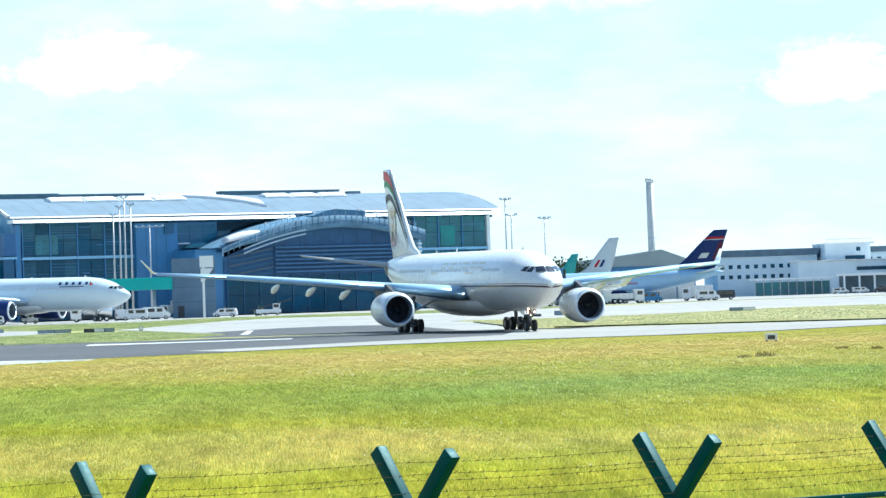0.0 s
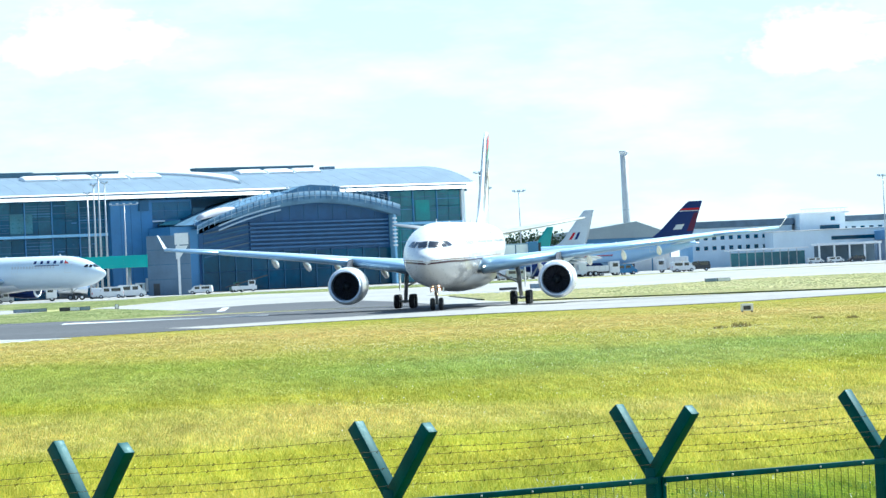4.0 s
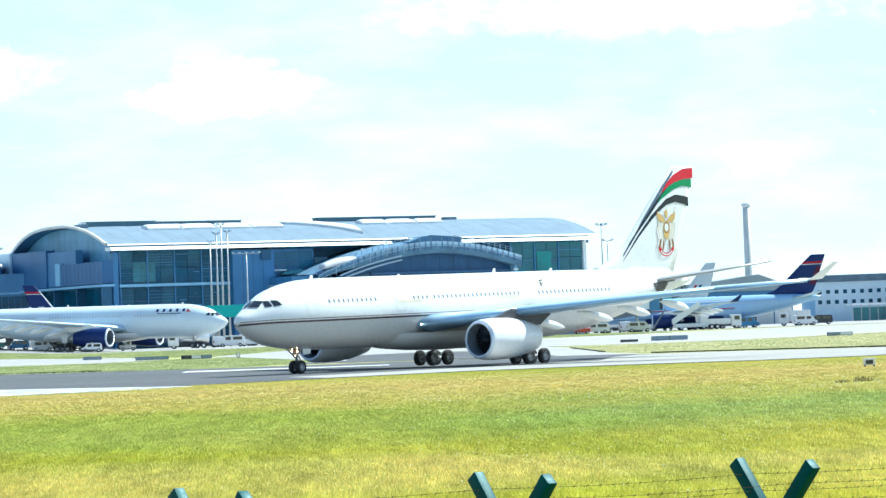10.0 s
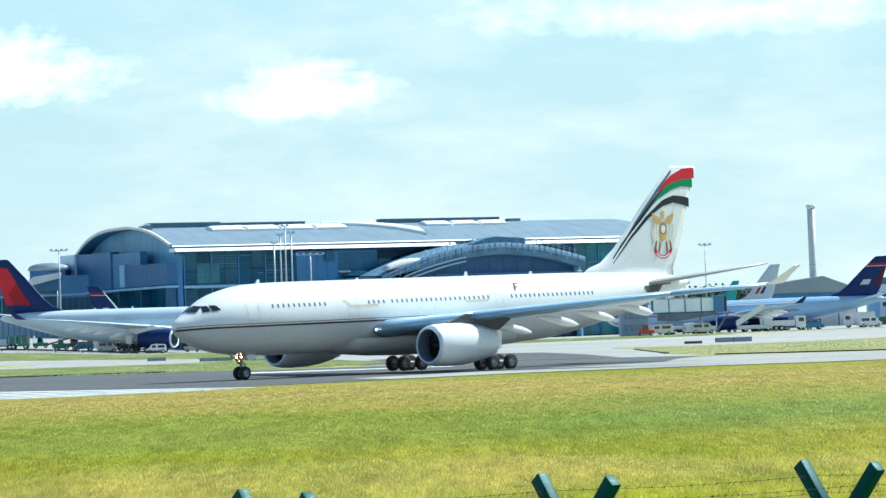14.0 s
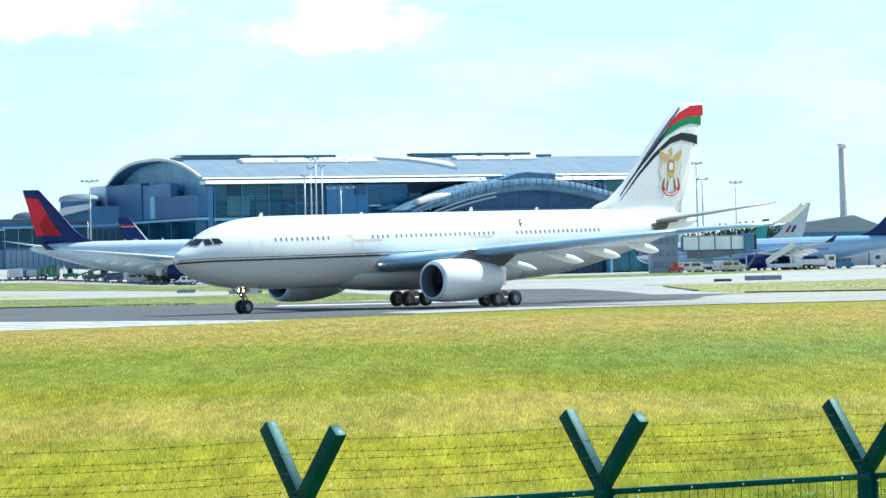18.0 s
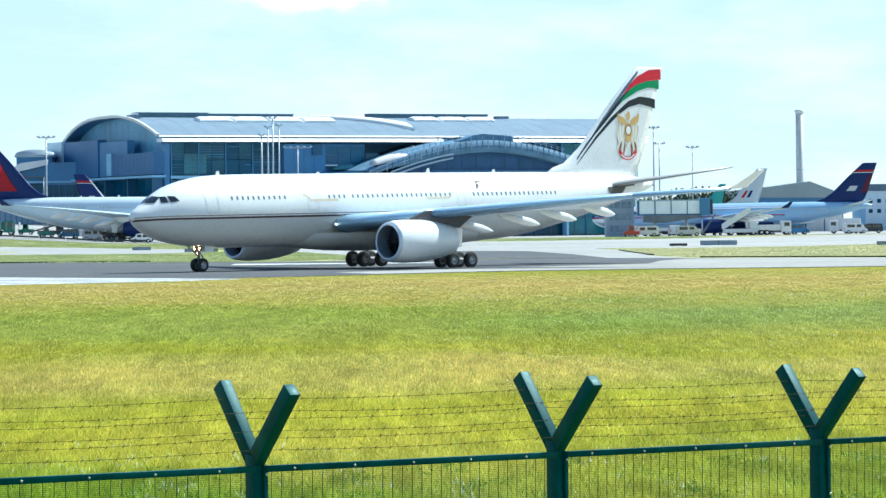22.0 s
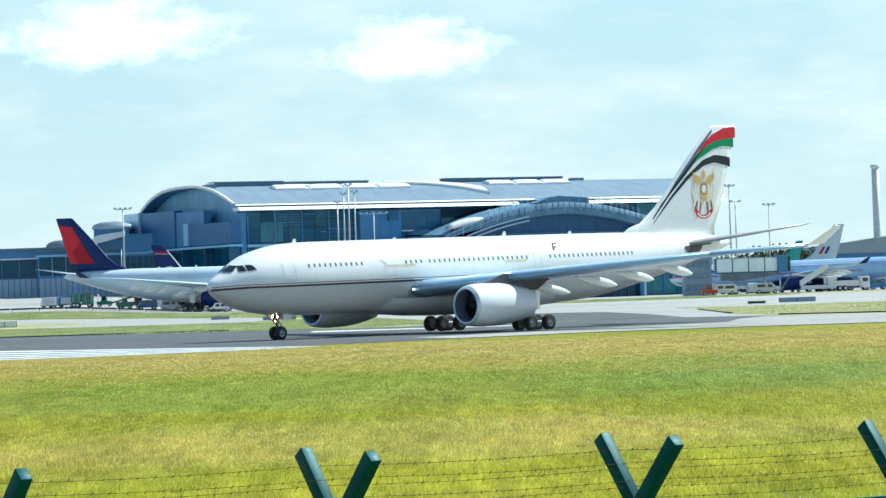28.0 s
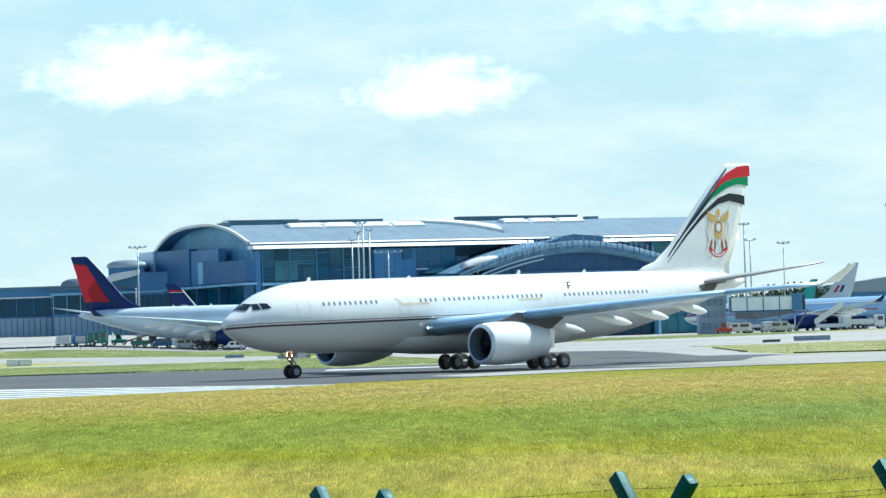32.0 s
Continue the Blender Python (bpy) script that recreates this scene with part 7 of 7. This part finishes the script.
def mottle(x, y, f):
    """Irregular clumps, 0 to 1, about 1 / f metres across and longer along the sight line."""
    a = np.sin(x * f * 5.1 + 1.7 * np.sin(y * f * 1.1 + 0.6)) * np.sin(y * f * 1.9 + 1.2 * np.sin(x * f * 2.3))
    b = np.sin(x * f * 11.3 + y * f * 2.1 + 2.0 * np.sin(y * f * 3.1)) * np.sin(y * f * 4.7 - x * f * 3.7)
    return np.clip(0.5 + 0.33 * a + 0.22 * b, 0.0, 1.0)


def blades(x, y, per, heights, widths, lean, seed, name, label, fade=420.0, leaf=None):
    """Single-triangle blades in small tufts at x, y."""
    g = np.random.default_rng(seed)
    n = len(x)
    z = np.array([ground_z(a, b) for a, b in zip(x, y)])
    tall = 0.55 + 0.8 * mottle(x, y, 0.22)
    verts = np.zeros((n, per, 3, 3))
    for b in range(per):
        hgt = (heights[0] + (heights[1] - heights[0]) * g.random(n) ** 1.6) * tall * (1 - y / fade)
        w = (widths[0] + (widths[1] - widths[0]) * g.random(n)) * (1 + y / 90.0)
        lx, ly = hgt * g.uniform(-lean, lean, n), hgt * g.uniform(0.3, 1.4 * lean + 0.4, n)
        px, py = x + g.normal(0, 0.05, n) * (1 + y / 90), y + g.normal(0, 0.05, n)
        verts[:, b, 0] = np.stack([px - w, py, z - 0.02], 1)
        verts[:, b, 1] = np.stack([px + w, py + 0.01, z - 0.02], 1)
        verts[:, b, 2] = np.stack([px + lx, py + ly, z + hgt], 1)
    me = bpy.data.meshes.new(name)
    total = n * per
    me.vertices.add(total * 3)
    me.vertices.foreach_set("co", verts.reshape(-1))
    me.loops.add(total * 3)
    me.loops.foreach_set("vertex_index", np.arange(total * 3, dtype=np.int32))
    me.polygons.add(total)
    me.polygons.foreach_set("loop_start", np.arange(0, total * 3, 3, dtype=np.int32))
    me.update(calc_edges=True)
    me.materials.append(leaf or BLADE)
    return tagged(new(name, me), label, "grass", kind="stuff")


def field(count, y0, y1, seed, clump=0.0):
    g = np.random.default_rng(seed)
    y = y0 * (y1 / y0) ** (g.random(count * 2) ** 0.95)
    x = y * g.uniform(-0.17, 0.24, count * 2)
    ex, ey = np.array([p[0] for p in NEAR_EDGE]), np.array([p[1] for p in NEAR_EDGE])
    keep = (y < np.interp(x, ex, ey) - 0.6) & (mottle(x, y, 0.35) > clump * g.random(count * 2) * 2.0)
    return x[keep][:count], y[keep][:count]


blades(*field(340000, 36.0, 262.0, 3), 3, (0.015, 0.10), (0.008, 0.018), 1.1, 31, "grass", "dry yellow-green grass blades")
blades(*field(150000, 36.0, 190.0, 5, 0.75), 2, (0.06, 0.26), (0.004, 0.011), 0.55, 32, "long_grass", "longer clumps of yellow-green grass", 300.0)
# dark broad-leaved tufts and pale stalks in the rank growth beyond the fence
nx, ny = field(60000, 34.0, 60.0, 15, 0.5)
rank = (mottle(nx, ny, 0.5) > 0.70) & (ny < 56.0)
blades(nx[rank], ny[rank], 2, (0.03, 0.12), (0.010, 0.022), 0.9, 35, "dark_tufts", "dark green broad-leaved tufts in the grass", 300.0, translucent(mat("dark_tuft_leaves", (0.085, 0.23, 0.008), 0.6, var=0.3, scale=0.8, color2=(0.17, 0.31, 0.015), spec=0.2), 0.45))
# these pale stalks stand in for bright highlights on the blades
pale = (mottle(nx, ny, 0.8) > 0.62) & (mottle(nx + 40, ny + 9, 0.3) > 0.5)
blades(nx[pale][:3600], ny[pale][:3600], 1, (0.05, 0.16), (0.005, 0.011), 0.9, 36, "highlight_stalks", "pale stalks for the highlights among the near grass", 300.0, translucent(mat("stalk_highlight", (0.86, 0.92, 0.70), 0.6, var=0.2, spec=0.3), 0.4))
# rougher growth on the islands between the pavements
ISLANDS = ([(-75, 354), (-39, 347), (-26, 335), (-14, 328), (-7, 335), (-3.5, 342), (1, 364), (-4, 397), (-10, 434), (-20, 438), (-26, 425), (-48, 430), (-75, 438)],
           [(33.5, 326), (45, 314), (61, 299), (110, 292), (110, 445), (81, 454), (68, 438), (55, 424), (40, 421), (32, 426), (33.5, 400), (31.5, 350)],
           [(-75, 506), (-44, 505), (-29, 483), (-22, 468), (-14, 456), (-7, 486), (2, 523), (11, 539), (22, 530), (41, 535), (60, 548), (60, 588), (2, 571), (-12, 543), (-43, 554), (-75, 554)])
gi = np.random.default_rng(9)
ix, iy = gi.uniform(-75, 110, 260000), gi.uniform(292, 588, 260000)
seen = np.abs(ix / iy - 0.03) < 0.22
keep = seen & inside(ISLANDS[1], ix, iy)
blades(ix[keep], iy[keep], 1, (0.06, 0.24), (0.03, 0.07), 0.9, 33, "island_grass", "rough straw-coloured grass on the taxiway island", 1400.0, translucent(mat("straw_island_blades", (0.84, 0.75, 0.47), 0.8, var=0.22, scale=0.12, color2=(0.60, 0.60, 0.30), spec=0.1), 0.45))
keep = seen & (inside(ISLANDS[0], ix, iy) | inside(ISLANDS[2], ix, iy))
blades(ix[keep], iy[keep], 1, (0.05, 0.20), (0.03, 0.07), 0.9, 34, "strip_grass", "rough green grass strips along the taxiway", 1400.0, translucent(mat("green_strip_blades", (0.62, 0.62, 0.33), 0.8, var=0.25, scale=0.12, color2=(0.38, 0.45, 0.19), spec=0.1), 0.45))
# bleached seed heads in a drift
SEED = translucent(mat("bleached_seed_heads", (0.85, 0.84, 0.66), 0.8, var=0.1, spec=0.1), 0.5)
seeds = bmesh.new()
for i in range(3600):
    y = rng.uniform(70, 175)
    x = y * rng.uniform(0.03, 0.24) + rng.gauss(0, 2.0)
    if i % 2:
        y = rng.gauss(152, 4.0)
        x = rng.uniform(4, 36)
    if mottle(np.array([x]), np.array([y]), 0.12)[0] * (1.0 - abs(y - 128) / 70.0) < rng.random() * 0.75:
        continue
    z, r = ground_z(x, y) + rng.uniform(0.06, 0.17), rng.uniform(0.008, 0.022)
    seeds.faces.new([seeds.verts.new((x + r * math.cos(a), y + 1.2 * r * math.sin(a), z + 0.9 * r * math.sin(a))) for a in (0.0, 1.25, 2.5, 3.8, 5.0)])
tagged(part("seed_heads", seeds, SEED, None, smooth=False), "bleached grass seed heads in drifts", "grass", kind="stuff")
DOCK = translucent(mat("brown_weed_leaves", (0.34, 0.25, 0.12), 0.8, var=0.3, color2=(0.24, 0.22, 0.07), spec=0.1), 0.4)
weeds = bmesh.new()
for x, y, s_ in ((26.6, 158, 0.8), (25.4, 157, 0.5), (32.1, 167, 0.5), (33.5, 165, 0.5)):
    for i in range(130):
        a, r = rng.uniform(0, 6.28), rng.random() ** 0.7 * s_ * 0.6
        b = Vector((x + math.cos(a) * r, y + math.sin(a) * r, ground_z(x, y) - 0.02))
        t = b + Vector((rng.uniform(-0.12, 0.12), rng.uniform(-0.1, 0.1), rng.uniform(0.10, 0.42) * s_))
        wv = Vector((1, 0, 0)) * rng.uniform(0.015, 0.04)
        weeds.faces.new([weeds.verts.new(b - wv), weeds.verts.new(b + wv), weeds.verts.new(t)])
tagged(part("weeds", weeds, DOCK, None, smooth=False), "brown dry weeds in the mown grass", "weeds", kind="stuff")

# small white flecks scattered low in the near grass
FLECK = mat("white_fleck_surface", (0.75, 0.76, 0.70), 0.7, var=0.1)
white_flecks = bmesh.new()
for i in range(900):
    y = rng.uniform(24.5, 62)
    x = y * rng.uniform(-0.16, 0.22)
    z = ground_z(x, y) + rng.uniform(0.03, 0.08)
    r = rng.uniform(0.006, 0.014)
    white_flecks.faces.new([white_flecks.verts.new((x + r * math.cos(a), y - 0.4 * r * math.sin(a), z + r * math.sin(a) * 0.6)) for a in (0, 1.05, 2.1, 3.14, 4.2, 5.2)])
tagged(part("white_flecks", white_flecks, FLECK, None, smooth=False), "small white flecks in near grass", "flowers", kind="stuff")


# ---- drifting clouds, far beyond everything ----
def cloud_material(name, seed, ax, az_, dense):
    m = bpy.data.materials.new(name)
    m.use_nodes = True
    n, l = m.node_tree.nodes, m.node_tree.links
    n.clear()

    def mth(op, a, b=None, clamp=False):
        x = n.new("ShaderNodeMath")
        x.operation, x.use_clamp = op, clamp
        for i, v in enumerate((a, b)):
            if v is None:
                continue
            if isinstance(v, (int, float)):
                x.inputs[i].default_value = v
            else:
                l.new(v, x.inputs[i])
        return x.outputs[0]

    tc, sep = n.new("ShaderNodeTexCoord"), n.new("ShaderNodeSeparateXYZ")
    l.new(tc.outputs["Object"], sep.inputs[0])
    u, v = mth("DIVIDE", sep.outputs[0], ax), mth("DIVIDE", sep.outputs[2], az_)
    fac = []
    for sc, off in ((0.012, seed), (0.04, seed * 3.0)):
        mp, t = n.new("ShaderNodeMapping"), n.new("ShaderNodeTexNoise")
        mp.inputs["Location"].default_value = (off, 0, off * 0.6)
        mp.inputs["Scale"].default_value = (0.7, 1.0, 1.3)
        t.inputs["Scale"].default_value, t.inputs["Detail"].default_value, t.inputs["Roughness"].default_value = sc, 7.0, 0.6
        l.new(tc.outputs["Object"], mp.inputs["Vector"])
        l.new(mp.outputs[0], t.inputs["Vector"])
        fac.append(t.outputs["Fac"])
    # flat base: the lower half falls off faster
    vlow = mth("MULTIPLY", mth("MINIMUM", v, 0.0), 0.6)
    vv = mth("ADD", v, vlow)
    r = mth("SQRT", mth("ADD", mth("MULTIPLY", u, u), mth("MULTIPLY", vv, vv)))
    nz = mth("ADD", mth("MULTIPLY", mth("SUBTRACT", fac[0], 0.5), 1.7), mth("MULTIPLY", mth("SUBTRACT", fac[1], 0.5), 0.9))
    a = mth("MULTIPLY", mth("ADD", mth("SUBTRACT", 0.80, r), nz), dense, True)
    edge = mth("SUBTRACT", 1.0, mth("MULTIPLY", mth("SUBTRACT", r, 0.7), 2.2, True), True)
    a = mth("MULTIPLY", mth("MULTIPLY", a, edge), 0.96)
    em, tr, mx, out = n.new("ShaderNodeEmission"), n.new("ShaderNodeBsdfTransparent"), n.new("ShaderNodeMixShader"), n.new("ShaderNodeOutputMaterial")
    em.inputs["Color"].default_value, em.inputs["Strength"].default_value = (1.0, 1.0, 1.03, 1), 1.25
    l.new(a, mx.inputs["Fac"])
    l.new(tr.outputs[0], mx.inputs[1])
    l.new(em.outputs[0], mx.inputs[2])
    l.new(mx.outputs[0], out.inputs["Surface"])
    return m


CLOUDS = []
CLOUD_Y = 4400.0
for seed, ca, ce, hw, hh, dense in ((7.3, -1.95, 4.28, 1.95, 0.80, 1.05), (2.1, -7.2, 4.75, 2.4, 1.05, 1.05), (4.4, 5.2, 5.45, 5.2, 0.75, 0.62), (9.2, 10.9, 3.75, 1.8, 0.85, 1.05), (8.1, 15.5, 4.2, 2.0, 0.8, 1.05)):
    sx, sz = CLOUD_Y * math.tan(radians(hw)) * 1.25, CLOUD_Y * math.tan(radians(hh)) * 1.25
    bm = sheet([[(-sx, 0, -sz), (sx, 0, -sz)], [(-sx, 0, sz), (sx, 0, sz)]])
    c = part("backdrop", bm, cloud_material("cloud_white", seed, sx / 1.15, sz / 1.15, dense), None, smooth=False)
    tagged(c, "soft white drifting cloud in the distance", "cloud", kind="structure")
    c.location = (CLOUD_Y * math.tan(radians(ca)), CLOUD_Y, CLOUD_Y * math.tan(radians(ce)))
    CLOUDS.append((c, ca, ce))



# ---- what moves ----
def taxi_at(t):
    """Place and heading of the jet between the rows, by cubic steps."""
    k_ = 0
    while k_ < len(TAXI_ROWS) - 2 and t > TAXI_ROWS[k_ + 1][0]:
        k_ += 1
    rows = [TAXI_ROWS[max(0, k_ - 1)], TAXI_ROWS[k_], TAXI_ROWS[k_ + 1], TAXI_ROWS[min(len(TAXI_ROWS) - 1, k_ + 2)]]
    h = rows[2][0] - rows[1][0]
    u = min(1.0, max(0.0, (t - rows[1][0]) / h))
    out = []
    for c in (1, 2, 3):
        m0 = (rows[2][c] - rows[0][c]) / max(1e-6, rows[2][0] - rows[0][0]) * h
        m1 = (rows[3][c] - rows[1][c]) / max(1e-6, rows[3][0] - rows[1][0]) * h
        if t > 17.0 or rows[2][0] >= 17.0:
            m1 = 0.0
        if rows[1][0] >= 17.0:
            m0 = 0.0
        out.append((2 * u ** 3 - 3 * u * u + 1) * rows[1][c] + (u ** 3 - 2 * u * u + u) * m0 + (3 * u * u - 2 * u ** 3) * rows[2][c] + (u ** 3 - u * u) * m1)
    return out


def motions():
    steps = [0.2 * i for i in range(88)]
    walk(hero, [(t, pose(x, y, 0.03, -0.55, 0, hd)) for t in steps + [20.0, 26.0, 32.0] for x, y, hd in [taxi_at(min(t, 17.4))]])
    for ob, owner, s, l, r in WHEELS:
        if owner is not hero:
            continue
        rows, ang, last = [], 0.0, None
        base = ob.location.copy()
        for t in steps + [20.0, 26.0, 32.0]:
            x, y, hd = taxi_at(min(t, 17.4))
            c, s_ = math.cos(radians(hd)), math.sin(radians(hd))
            p = Vector((x + (28.85 - s) * c - l * s_, y + (28.85 - s) * s_ + l * c))
            if last is not None:
                ang += math.degrees((p - last).dot(Vector((c, s_))) / r)
            last = p
            rows.append((t, pose(base.x, base.y, base.z, 0, ang, 0)))
        walk(ob, rows)

    for c, ca, ce in CLOUDS:
        walk(c, [(t, pose(CLOUD_Y * math.tan(radians(ca + 0.057 * t)), CLOUD_Y, CLOUD_Y * math.tan(radians(ce)))) for t in (0.0, 8.0, 16.0, 24.0, 32.0)])


motions()
